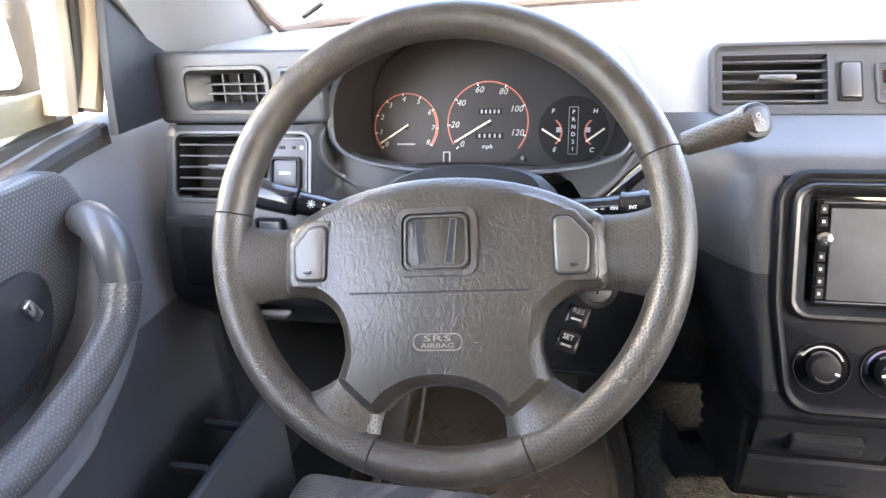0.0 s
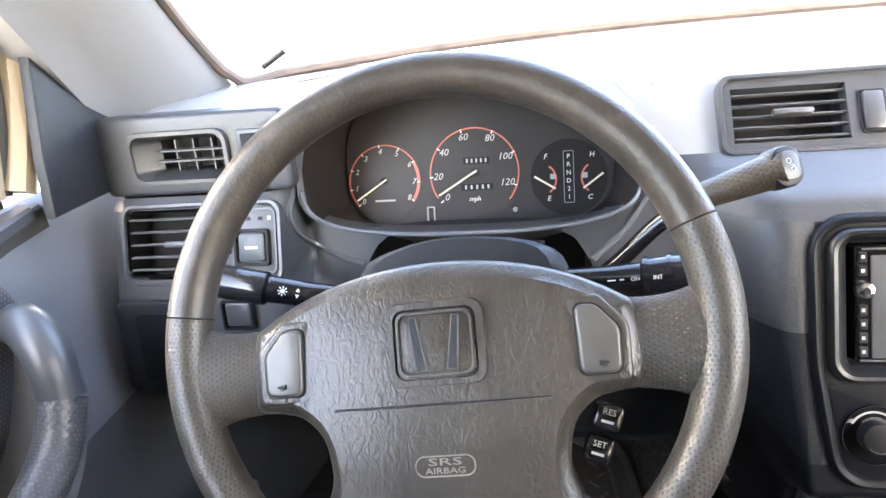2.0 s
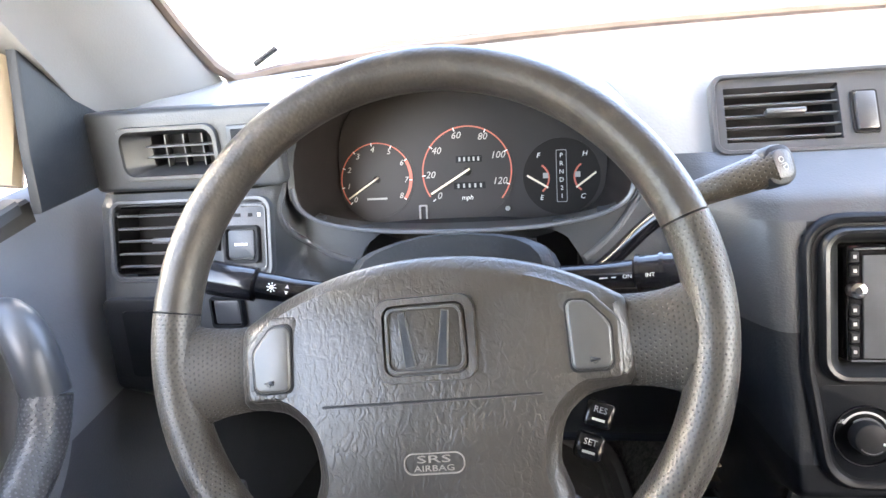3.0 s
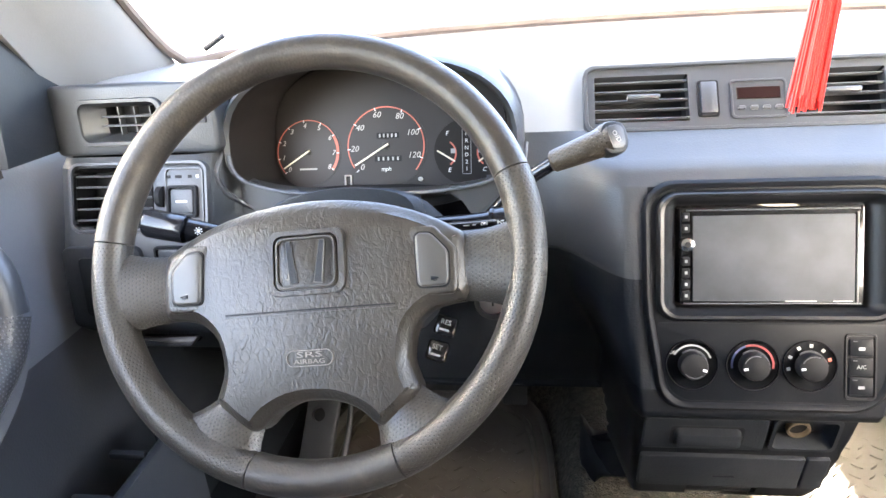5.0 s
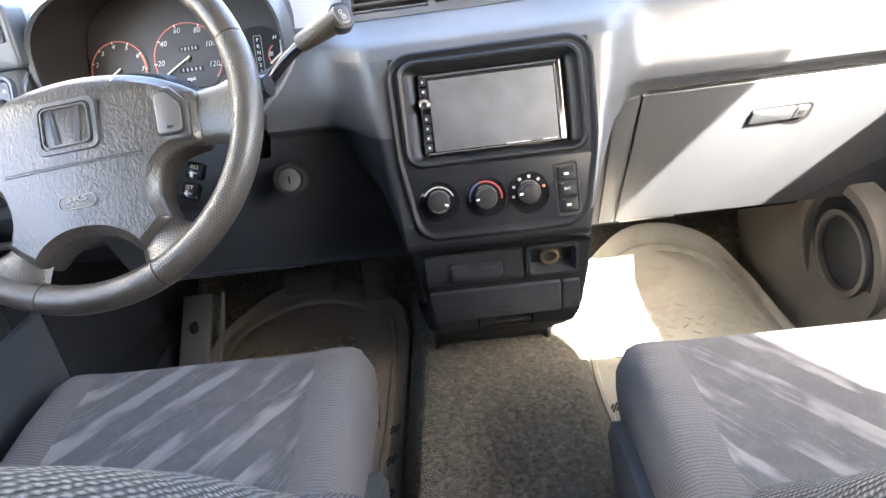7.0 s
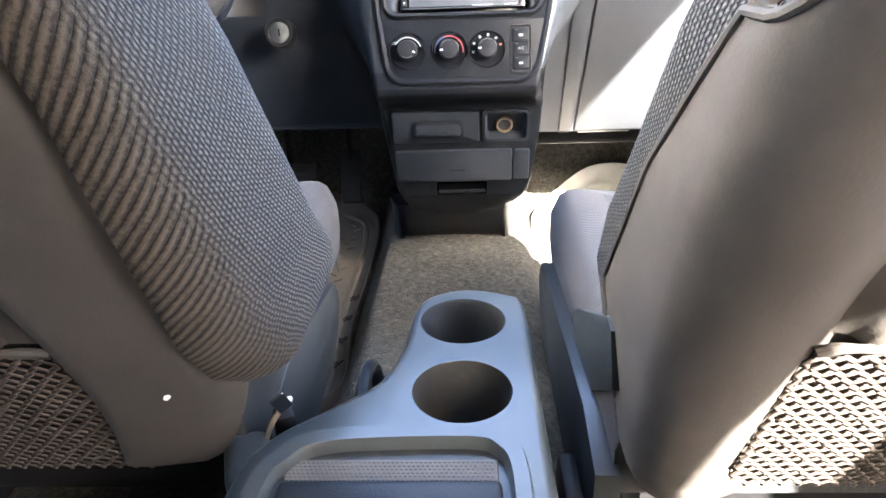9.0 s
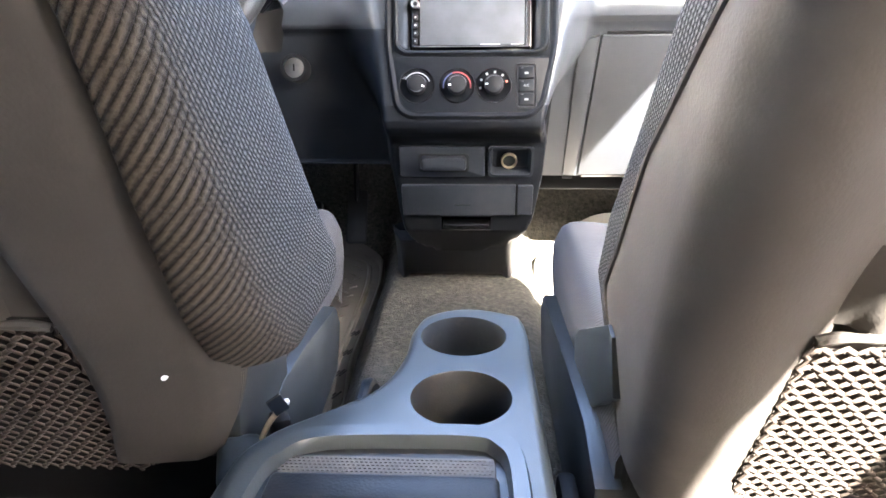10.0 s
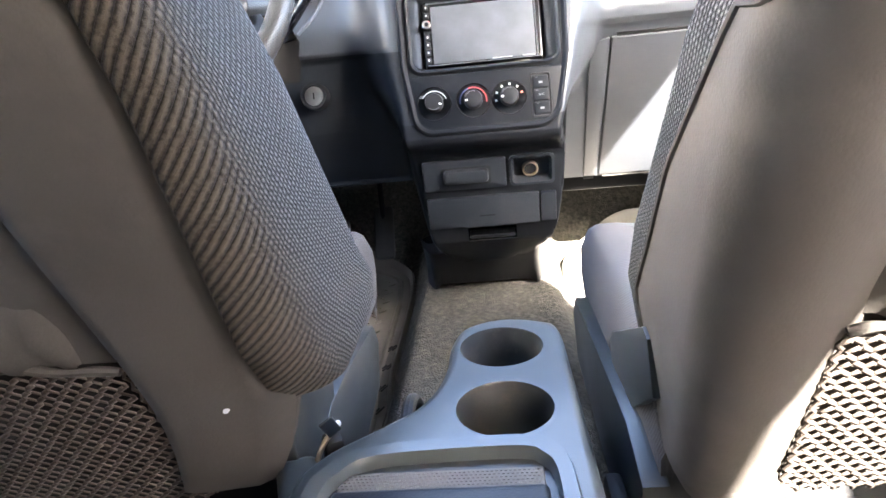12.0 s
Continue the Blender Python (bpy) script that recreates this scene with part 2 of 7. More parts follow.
M_NEEDLE = mat("needle_ivory", (0.86, 0.78, 0.62), 0.45)
M_TASSEL = mat("red_tassel_thread", (0.80, 0.035, 0.030), 0.75, vary=0.25, vary_scale=120, sheen=0.4)
M_SCREEN = mat("screen_glass", (0.075, 0.079, 0.085), 0.45, vary=0.2, vary_scale=22, rough_vary=0.1, spec=0.08)
M_CLOCK = mat("clock_window", (0.012, 0.004, 0.0035), 0.3, spec=0.15)
M_PILLAR = mat("pillar_trim", (0.165, 0.165, 0.167), 0.6, vary=0.06, bump=0.3, bump_scale=600)
M_ROOF = mat("headliner_felt", (0.22, 0.215, 0.21), 0.95, vary=0.05, bump=0.4, bump_scale=900)
M_DOOR = mat("door_vinyl", (0.121, 0.130, 0.146), 0.45, vary=0.07, bump=0.3, bump_scale=420, grain="leather")
M_DOORFAB = perforated_mat("door_embossed_vinyl", (0.080, 0.085, 0.094), 0.0043, 0.32, raised=True)
M_DOORLOW = mat("dark_door_vinyl", (0.044, 0.048, 0.056), 0.5, vary=0.1, bump=0.3, bump_scale=420, grain="leather", stain=(0.12, 0.11, 0.10), stain_amount=0.1)
M_PAINT = mat("car_paint_beige", (0.30, 0.245, 0.175), 0.4, vary=0.08, stain=(0.25, 0.2, 0.15), stain_amount=0.3)
M_RUBBER = mat("weather_rubber", (0.03, 0.027, 0.024), 0.7, vary=0.25, vary_scale=40, bump=0.2, bump_scale=300)
M_WEAVE = weave_mat("seat_side_weave", (0.030, 0.026, 0.023), (0.165, 0.145, 0.125), 0.0046, 0.0046, stitch=1.1, gap=0.6, depth=0.0016)
M_BOLSTER = weave_mat("seat_bolster_cloth", (0.066, 0.0635, 0.065), (0.094, 0.0905, 0.092), 0.0042, 0.0060, across=True, stitch=0.5, gap=0.5, depth=0.0008)
# slow blotches and the pale stain imitate uneven light on the shell
M_SHELL = mat("seat_back_vinyl", (0.084, 0.076, 0.069), 0.75, spec=0.15, vary=0.13, vary_scale=9, bump=0.35, bump_scale=420, stain=(0.140, 0.125, 0.108), stain_amount=0.5, stain_scale=7)
M_NET = mat("net_cord", (0.085, 0.066, 0.055), 0.85, vary=0.2, vary_scale=80, bump=0.4, bump_scale=900)
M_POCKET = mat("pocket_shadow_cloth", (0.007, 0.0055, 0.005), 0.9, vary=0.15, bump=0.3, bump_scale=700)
M_CONSOLE = mat("console_plastic", (0.054, 0.0625, 0.066), 0.33, vary=0.08, bump=0.18, bump_scale=600, stain=(0.12, 0.115, 0.105), stain_amount=0.06, stain_scale=40)
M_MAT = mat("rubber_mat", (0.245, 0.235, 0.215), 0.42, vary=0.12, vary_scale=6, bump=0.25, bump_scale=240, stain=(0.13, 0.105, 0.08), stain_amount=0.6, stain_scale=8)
# driver's mat: darker and browner than the passenger's
M_DARKMAT = mat("dark_rubber_mat", (0.100, 0.087, 0.072), 0.5, vary=0.15, vary_scale=6, bump=0.25, bump_scale=240, stain=(0.05, 0.040, 0.030), stain_amount=0.7, stain_scale=9)
M_CARPET = mat("floor_carpet", (0.072, 0.067, 0.055), 1.0, vary=0.5, vary_scale=120, bump=1.0, bump_scale=300, stain=(0.20, 0.186, 0.140), stain_amount=0.65, stain_scale=70, bump_dist=0.007)
M_GROUND = mat("pale_concrete", (0.42, 0.39, 0.34), 0.9, vary=0.15, vary_scale=0.5, bump=0.4, bump_scale=30, stain=(0.3, 0.27, 0.22), stain_amount=0.4, stain_scale=0.8, bump_dist=0.01)
M_GLASS = glass_mat("window_glass")
M_TINT = glass_mat("rear_door_glass", tint=(0.70, 0.705, 0.70))
M_TINT_DEEP = glass_mat("dark_quarter_glass", tint=(0.60, 0.60, 0.60))
M_TINT_LEFT = glass_mat("near_opaque_glass", tint=(0.04, 0.04, 0.04))
M_BOUNCE = mat("bounce_wall_pale", (0.78, 0.76, 0.72), 0.9, vary=0.05, vary_scale=1.5, bump=0.3, bump_scale=60, bump_dist=0.004)
M_KICK = mat("brown_grey_trim", (0.105, 0.092, 0.079), 0.6, vary=0.15, vary_scale=7, bump=0.3, bump_scale=420, stain=(0.15, 0.13, 0.11), stain_amount=0.3)
M_SEATPLASTIC = mat("seat_side_plastic", (0.030, 0.0345, 0.0365), 0.42, vary=0.1, bump=0.25, bump_scale=600)
M_BENCH = mat("rear_bench_cloth", (0.13, 0.120, 0.108), 0.95, vary=0.1, bump=0.3, bump_scale=500)
M_CUP = mat("worn_cup_plastic", (0.026, 0.028, 0.030), 0.45, vary=0.2, vary_scale=40, bump=0.2, bump_scale=400, stain=(0.13, 0.10, 0.07), stain_amount=0.35, stain_scale=45)


# ---- mesh helpers ----
def part(name, bm, material, parent=None, label="", m=None, smooth=35):
    """Link a bmesh as one mesh object under a thing or part (m: its pose relative to the parent)."""
    me = bpy.data.meshes.new(name)
    bmesh.ops.recalc_face_normals(bm, faces=bm.faces)
    bm.to_mesh(me)
    bm.free()
    me.polygons.foreach_set("use_smooth", [True] * len(me.polygons))
    if smooth < 180:
        me.set_sharp_from_angle(angle=radians(smooth))
    for k in (material if isinstance(material, (list, tuple)) else [material]):
        me.materials.append(k)
    ob = new(name, me)
    if parent is not None:
        ob.parent = parent
    if m is not None:
        ob.matrix_basis = m
    if label:
        ob["label"] = label
    return ob


def like(name, ob, parent, m, label=""):
    """Another object on the same mesh."""
    o = new(name, ob.data)
    o.parent = parent
    o.matrix_basis = m
    if label:
        o["label"] = label
    return o


def thing(name, m=None, label="", category="", group="", kind="", under=None):
    ob = new(name)
    ob.parent = under
    ob.empty_display_size = 0.02
    if m is not None:
        ob.matrix_basis = m
    return tagged(ob, label, category, group, kind)


def box(cx, cy, cz, sx, sy, sz, bevel=0.0, seg=2, bm=None, m=None):
    own = bm is None
    bm = bm or bmesh.new()
    vs = bmesh.ops.create_cube(bm, size=1.0, matrix=Matrix.Translation((cx, cy, cz)) @ Matrix.Diagonal((sx, sy, sz, 1)))["verts"]
    if bevel:
        es = list({e for v in vs for e in v.link_edges})
        r = bmesh.ops.bevel(bm, geom=es, offset=bevel, segments=seg, profile=0.5, affect="EDGES")
        vs = list({v for f in r["faces"] for v in f.verts} | {v for v in vs if v.is_valid})
    if m is not None:
        bmesh.ops.transform(bm, matrix=m, verts=bm.verts if own else vs)
    return bm


def loft(loops, close=True, cap0=False, cap1=False, uv=False, bm=None):
    """Skin a row of point loops of equal length. uv: a layer in metres, u along the loop, v from loop to loop."""
    bm = bm or bmesh.new()
    rings = [[bm.verts.new(p) for p in lp] for lp in loops]
    n = len(loops[0])
    lay = bm.loops.layers.uv.new("UVMap") if uv else None
    us = vs = None
    if uv:
        mid = loops[len(loops) // 2]
        us = [0.0]
        for i in range(n):
            us.append(us[-1] + (Vector(mid[(i + 1) % n]) - Vector(mid[i])).length)
        vs = [0.0]
        for a, b in zip(loops, loops[1:]):
            vs.append(vs[-1] + sum((Vector(p) - Vector(q)).length for p, q in zip(a, b)) / n)
    for j in range(len(rings) - 1):
        for i in range(n if close else n - 1):
            k = (i + 1) % n
            f = bm.faces.new((rings[j][i], rings[j][k], rings[j + 1][k], rings[j + 1][i]))
            if uv:
                for lp, (a, b) in zip(f.loops, ((us[i], vs[j]), (us[i + 1], vs[j]), (us[i + 1], vs[j + 1]), (us[i], vs[j + 1]))):
                    lp[lay].uv = (a, b)
    if cap0:
        bm.faces.new(rings[0][::-1])
    if cap1:
        bm.faces.new(rings[-1])
    return bm


def rrect(hw, hh, r, n=5, cx=0.0, cy=0.0):
    """2D points of a rounded rectangle, counter-clockwise."""
    r = min(r, hw - 1e-5, hh - 1e-5)
    out = []
    for k, (sx, sy) in enumerate(((1, 1), (-1, 1), (-1, -1), (1, -1))):
        for i in range(n + 1):
            a = math.pi / 2 * (k + i / n)
            out.append((cx + sx * (hw - r) + r * math.cos(a), cy + sy * (hh - r) + r * math.sin(a)))
    return out


def round_poly(pts, radii, n=6):
    """2D polygon with each corner rounded by its own radius."""
    out, k = [], len(pts)
    for i in range(k):
        p, a, b = Vector(pts[i]), Vector(pts[i - 1]), Vector(pts[(i + 1) % k])
        da, db = (a - p).normalized(), (b - p).normalized()
        half = math.acos(max(-1, min(1, da.dot(db)))) / 2
        d = radii[i] / math.tan(half)
        c = p + (da + db).normalized() * (radii[i] / math.sin(half))
        s0, s1 = p + da * d - c, p + db * d - c
        ang = s0.angle_signed(s1)
        for j in range(n + 1):
            t = -ang * j / n
            out.append((c.x + s0.x * math.cos(t) - s0.y * math.sin(t), c.y + s0.x * math.sin(t) + s0.y * math.cos(t)))
    return out


def smooth_poly(pts, n=4):
    """Closed Catmull-Rom curve through a few 2D control points."""
    out, k = [], len(pts)
    for i in range(k):
        p0, p1, p2, p3 = (Vector(pts[(i + j - 1) % k]) for j in range(4))
        for s in range(n):
            t = s / n
            out.append(tuple(0.5 * ((2 * p1) + (p2 - p0) * t + (2 * p0 - 5 * p1 + 4 * p2 - p3) * t * t + (3 * p1 - p0 - 3 * p2 + p3) * t ** 3)))
    return out


def curve_pts(pts, n=6):
    """Open Catmull-Rom curve through 3D points."""
    ps = [Vector(p) for p in pts]
    ps = [2 * ps[0] - ps[1]] + ps + [2 * ps[-1] - ps[-2]]
    out = []
    for i in range(1, len(ps) - 2):
        p0, p1, p2, p3 = ps[i - 1:i + 3]
        for s in range(n):
            t = s / n
            out.append(0.5 * ((2 * p1) + (p2 - p0) * t + (2 * p0 - 5 * p1 + 4 * p2 - p3) * t * t + (3 * p1 - p0 - 3 * p2 + p3) * t ** 3))
    out.append(ps[-2])
    return out


def slab(outline, z0, z1, bevel=0.0, n=2, crown=0.0):
    """A plate on a 2D outline between heights z0 and z1, its upper rim rounded by bevel."""
    c = Vector((sum(p[0] for p in outline) / len(outline), sum(p[1] for p in outline) / len(outline)))

    def inset(d):
        k, res = len(outline), []
        for i in range(k):
            a, b, e = Vector(outline[i - 1]), Vector(outline[i]), Vector(outline[(i + 1) % k])
            t = (e - a)
            if t.length < 1e-9:
                res.append(tuple(b))
                continue
            nrm = Vector((-t.y, t.x)).normalized()
            res.append((b.x + nrm.x * d, b.y + nrm.y * d))
        return res
    loops = [[(x, y, z0) for x, y in outline]]
    if bevel:
        for i in range(n + 1):
            a = math.pi / 2 * i / n
            loops.append([(x, y, z1 - bevel + bevel * math.sin(a)) for x, y in inset(bevel * (1 - math.cos(a)))])
    else:
        loops.append([(x, y, z1) for x, y in outline])
    if crown:
        top = loops[-1]
        for s, k in ((0.66, 0.6), (0.33, 0.9), (0.05, 1.0)):
            loops.append([(c.x + (x - c.x) * s, c.y + (y - c.y) * s, z1 + crown * k) for x, y, _ in top])
    return loft(loops, True, True, True)


def ring(outer, inner, z0, z1, bevel=0.0015):
    """A frame between two outlines of equal count."""
    b = bevel
    mixp = lambda a, c, t: [(p[0] + (q[0] - p[0]) * t, p[1] + (q[1] - p[1]) * t) for p, q in zip(a, c)]
    k = 0.15
    seq = [(outer, z0), (outer, z1 - b), (mixp(outer, inner, k), z1), (mixp(outer, inner, 1 - k), z1), (inner, z1 - b), (inner, z0)]
    loops = [[(x, y, z) for x, y in o] for o, z in seq]
    loops.append(loops[0])
    bm = loft(loops)
    bmesh.ops.remove_doubles(bm, verts=bm.verts, dist=1e-6)
    return bm


def holed(outline, holes, z0, z1, bevel=0.003):
    """A plate on a counter-clockwise outline with a rounded upper rim and openings that go through it."""
    k = len(outline)

    def ins(d, z):
        res = []
        for i in range(k):
            a, b, e = Vector(outline[i - 1]), Vector(outline[i]), Vector(outline[(i + 1) % k])
            t = e - a
            nr = Vector((-t.y, t.x)).normalized() * d
            res.append((b.x + nr.x, b.y + nr.y, z))
        return res
    bm = loft([ins(0, z0)] + [ins(bevel * (1 - math.cos(math.pi / 2 * i / 3)), z1 - bevel + bevel * math.sin(math.pi / 2 * i / 3)) for i in range(4)])
    bm.verts.ensure_lookup_table()
    rim = list(bm.verts)[-k:]
    edges = [bm.edges.get((rim[i], rim[(i + 1) % k])) for i in range(k)]
    for h in holes:
        m = len(h)
        top, low = ([bm.verts.new((x, y, z)) for x, y in h] for z in (z1, z0))
        edges += [bm.edges.new((top[i], top[(i + 1) % m])) for i in range(m)]
        for i in range(m):
            bm.faces.new((top[i], top[(i + 1) % m], low[(i + 1) % m], low[i]))
    bmesh.ops.triangle_fill(bm, use_beauty=True, use_dissolve=False, edges=edges, normal=(0, 0, 1))
    return bm


def tube(pts, r, n=10, caps=True, uv=False, bm=None):
    """A round bar along 3D points; r: a radius or one a point."""
    ps = [Vector(p) for p in pts]
    rs = r if isinstance(r, (list, tuple)) else [r] * len(ps)
    loops, up = [], None
    for i, p in enumerate(ps):
        t = (ps[min(i + 1, len(ps) - 1)] - ps[max(i - 1, 0)]).normalized()
        if up is None:
            up = t.orthogonal().normalized()
        up = (up - t * up.dot(t)).normalized()
        side = t.cross(up)
        loops.append([p + (up * math.cos(2 * math.pi * k / n) + side * math.sin(2 * math.pi * k / n)) * rs[i] for k in range(n)])
    return loft(loops, True, caps, caps, uv=uv, bm=bm)


def disc(r, z0, z1, n=32, bevel=0.0, cx=0.0, cy=0.0):
    return slab([(cx + r * math.cos(2 * math.pi * i / n), cy + r * math.sin(2 * math.pi * i / n)) for i in range(n)], z0, z1, bevel)


def arc_band(r0, r1, a0, a1, z0, z1, n=24, cx=0.0, cy=0.0):
    """A flat curved band between two angles in degrees."""
    outer = [(cx + r1 * math.cos(radians(a0 + (a1 - a0) * i / n)), cy + r1 * math.sin(radians(a0 + (a1 - a0) * i / n))) for i in range(n + 1)]
    inner = [(cx + r0 * math.cos(radians(a0 + (a1 - a0) * i / n)), cy + r0 * math.sin(radians(a0 + (a1 - a0) * i / n))) for i in range(n + 1)]
    loops = [[(o[0], o[1], z0), (o[0], o[1], z1), (i[0], i[1], z1), (i[0], i[1], z0)] for o, i in zip(outer, inner)]
    return loft(loops, True, True, True)


def panel_frame(origin, tilt, yaw=0.0, turn=0.0):
    """Local axes of a panel that faces the seats: x right, y up along it, z out of it; its top leans forwards by tilt degrees."""
    return Matrix.Translation(origin) @ Matrix.Rotation(radians(yaw), 4, "Z") @ Matrix.Rotation(radians(90 - tilt), 4, "X") @ Matrix.Rotation(radians(turn), 4, "Z")


def writing(name, text, size, material, parent, m, label="", depth=0.0002, shear=0.0):
    """Printed characters as a mesh, centred on m."""
    cu = bpy.data.curves.new(name, "FONT")
    cu.body, cu.size, cu.align_x, cu.align_y, cu.extrude, cu.shear = text, size, "CENTER", "CENTER", depth, shear
    cu.resolution_u = 2
    tmp = bpy.data.objects.new(name, cu)
    me = bpy.data.meshes.new_from_object(tmp)
    bpy.data.objects.remove(tmp)
    bpy.data.curves.remove(cu)
    me.materials.append(material)
    ob = new(name, me)
    ob.parent = parent
    ob.matrix_basis = m
    if label:
        ob["label"] = label
    return ob


def lerp_table(table, v):
    """Smooth interpolation in rows (key, value...), keys ascending."""
    if v <= table[0][0]:
        return table[0][1]
    for (k0, a), (k1, b) in zip(table, table[1:]):
        if v <= k1:
            return a + (b - a) * (v - k0) / (k1 - k0)
    return table[-1][1]


def smoothstep(a, b, v):
    t = min(1.0, max(0.0, (v - a) / (b - a)))
    return t * t * (3 - 2 * t)


T = Matrix.Translation


def dome(outline, z0, z1, bevel, height, n=3):
    """A plate on any 2D outline whose top swells by height(x, y) above z1."""
    k = len(outline)
    ar = sum(outline[i][0] * outline[(i + 1) % k][1] - outline[(i + 1) % k][0] * outline[i][1] for i in range(k))
    sg = 1 if ar > 0 else -1

    def ins(d, z):
        res = []
        for i in range(k):
            a, b, e = Vector(outline[i - 1]), Vector(outline[i]), Vector(outline[(i + 1) % k])
            t = e - a
            nr = Vector((-t.y, t.x)).normalized() * sg * d
            res.append((b.x + nr.x, b.y + nr.y, z))
        return res
    loops = [ins(0, z0)] + [ins(bevel * (1 - math.cos(math.pi / 2 * i / n)), z1 - bevel + bevel * math.sin(math.pi / 2 * i / n)) for i in range(n + 1)]
    bm = loft(loops, True, True, False)
    bm.verts.ensure_lookup_table()
    last = list(bm.verts)[-k:]
    r = bmesh.ops.triangle_fill(bm, use_beauty=True, edges=[bm.edges.get((last[i], last[(i + 1) % k])) for i in range(k)], normal=(0, 0, 1))
    rim = set(last)
    faces = [g for g in r["geom"] if isinstance(g, bmesh.types.BMFace)]
    inner = {e for f in faces for e in f.edges if not (e.verts[0] in rim and e.verts[1] in rim and len([x for x in e.link_faces if x in faces]) == 1)}
    r = bmesh.ops.subdivide_edges(bm, edges=list(inner), cuts=5, use_grid_fill=True)
    for v in bm.verts:
        if v.co.z > z1 - 1e-5:
            v.co.z += height(v.co.x, v.co.y)
    return bm

# ---- setting: ground, car floor, body shell ----
LX, RX = -0.815, 0.722            # inner faces of the doors
bm = bmesh.new()
bmesh.ops.create_grid(bm, x_segments=8, y_segments=8, size=300, matrix=T((0, 0, -0.14)))
tagged(part("ground", bm, M_GROUND), "pale sunlit concrete yard round the car", "ground", kind="structure")
# made-up wall outside, added to reflect light in from the left
tagged(part("backdrop", box(-3.3, 3.4, 1.6, 0.2, 7.6, 3.6, 0.01), M_BOUNCE), "unseen pale wall added to throw light on the driver's side", "wall", kind="structure")


def floor_z(x, y):
    """Carpet: foot wells, tunnel in the middle, toe board rising in front."""
    z = 0.262
    t = smoothstep(-0.222, -0.168, x) * (1 - smoothstep(0.10, 0.155, x))
    z += 0.078 * t * (1 - 0.08 * smoothstep(0.60, 0.80, y))
    z += 0.30 * smoothstep(1.02, 1.42, y)
    z += 0.05 * (1 - smoothstep(-0.79, -0.70, x)) + 0.05 * smoothstep(0.62, 0.70, x)
    return z


xs = [LX - 0.02 + (RX - LX + 0.04) * i / 90 for i in range(91)]
ys = [-2.1 + 3.7 * i / 130 for i in range(131)]
bm = loft([[(x, y, floor_z(x, y) + 0.0022 * noise.noise((x * 22, y * 22, 0))) for x in xs] for y in ys], close=False)
tagged(part("floor", bm, M_CARPET, smooth=180), "worn grey-brown car carpet over the centre tunnel", "carpet", kind="structure")


def plate(name, pts, d, material, label, cat="body panel", kind="structure", parent=None):
    """A thick flat panel on corner points, thickened along d."""
    bm = bmesh.new()
    a = [bm.verts.new(p) for p in pts]
    b = [bm.verts.new(Vector(p) + Vector(d)) for p in pts]
    n = len(pts)
    bm.faces.new(a)
    bm.faces.new(b[::-1])
    for i in range(n):
        bm.faces.new((a[i], b[i], b[(i + 1) % n], a[(i + 1) % n]))
    ob = part(name, bm, material, parent, label if parent is not None else "", smooth=30)
    return tagged(ob, label, cat, kind=kind) if parent is None else ob


ROOF_Z, SILL_Z = 1.47, 0.985
bm = box((LX + RX) / 2, -0.77, ROOF_Z + 0.03, RX - LX - 0.10, 2.60, 0.06, 0.02)
tagged(part("ceiling", bm, M_ROOF), "plain pale felt car headliner", "ceiling", kind="structure")
# rear closed without a window, and dark, to keep light off the seats
plate("wall_rear", [(LX, -2.10, -0.05), (RX, -2.10, -0.05), (RX, -2.10, 1.42), (LX, -2.10, 1.42)], (0, -0.05, 0), M_LOWER, "unseen dark trim shutting out light from the rear", "wall")
plate("wall_rear_header", [(LX, -2.10, 1.40), (RX, -2.10, 1.40), (RX, -1.98, ROOF_Z + 0.05), (LX, -1.98, ROOF_Z + 0.05)], (0, -0.05, 0), M_PILLAR, "plain trim above the rear window", "wall")
plate("wall_front", [(LX, 1.56, 0.1), (RX, 1.56, 0.1), (RX, 1.56, 1.02), (LX, 1.56, 1.02)], (0, 0.05, 0), M_BLACK, "plain dark bulkhead in front of the foot wells", "wall")
plate("cowl", [(LX - 0.05, 1.0, 1.01), (RX + 0.05, 1.0, 1.01), (RX + 0.05, 1.62, 0.99), (LX - 0.05, 1.62, 0.99)], (0, 0, -0.02), M_BLACK, "dark cowl panel under the windscreen", "cowl")
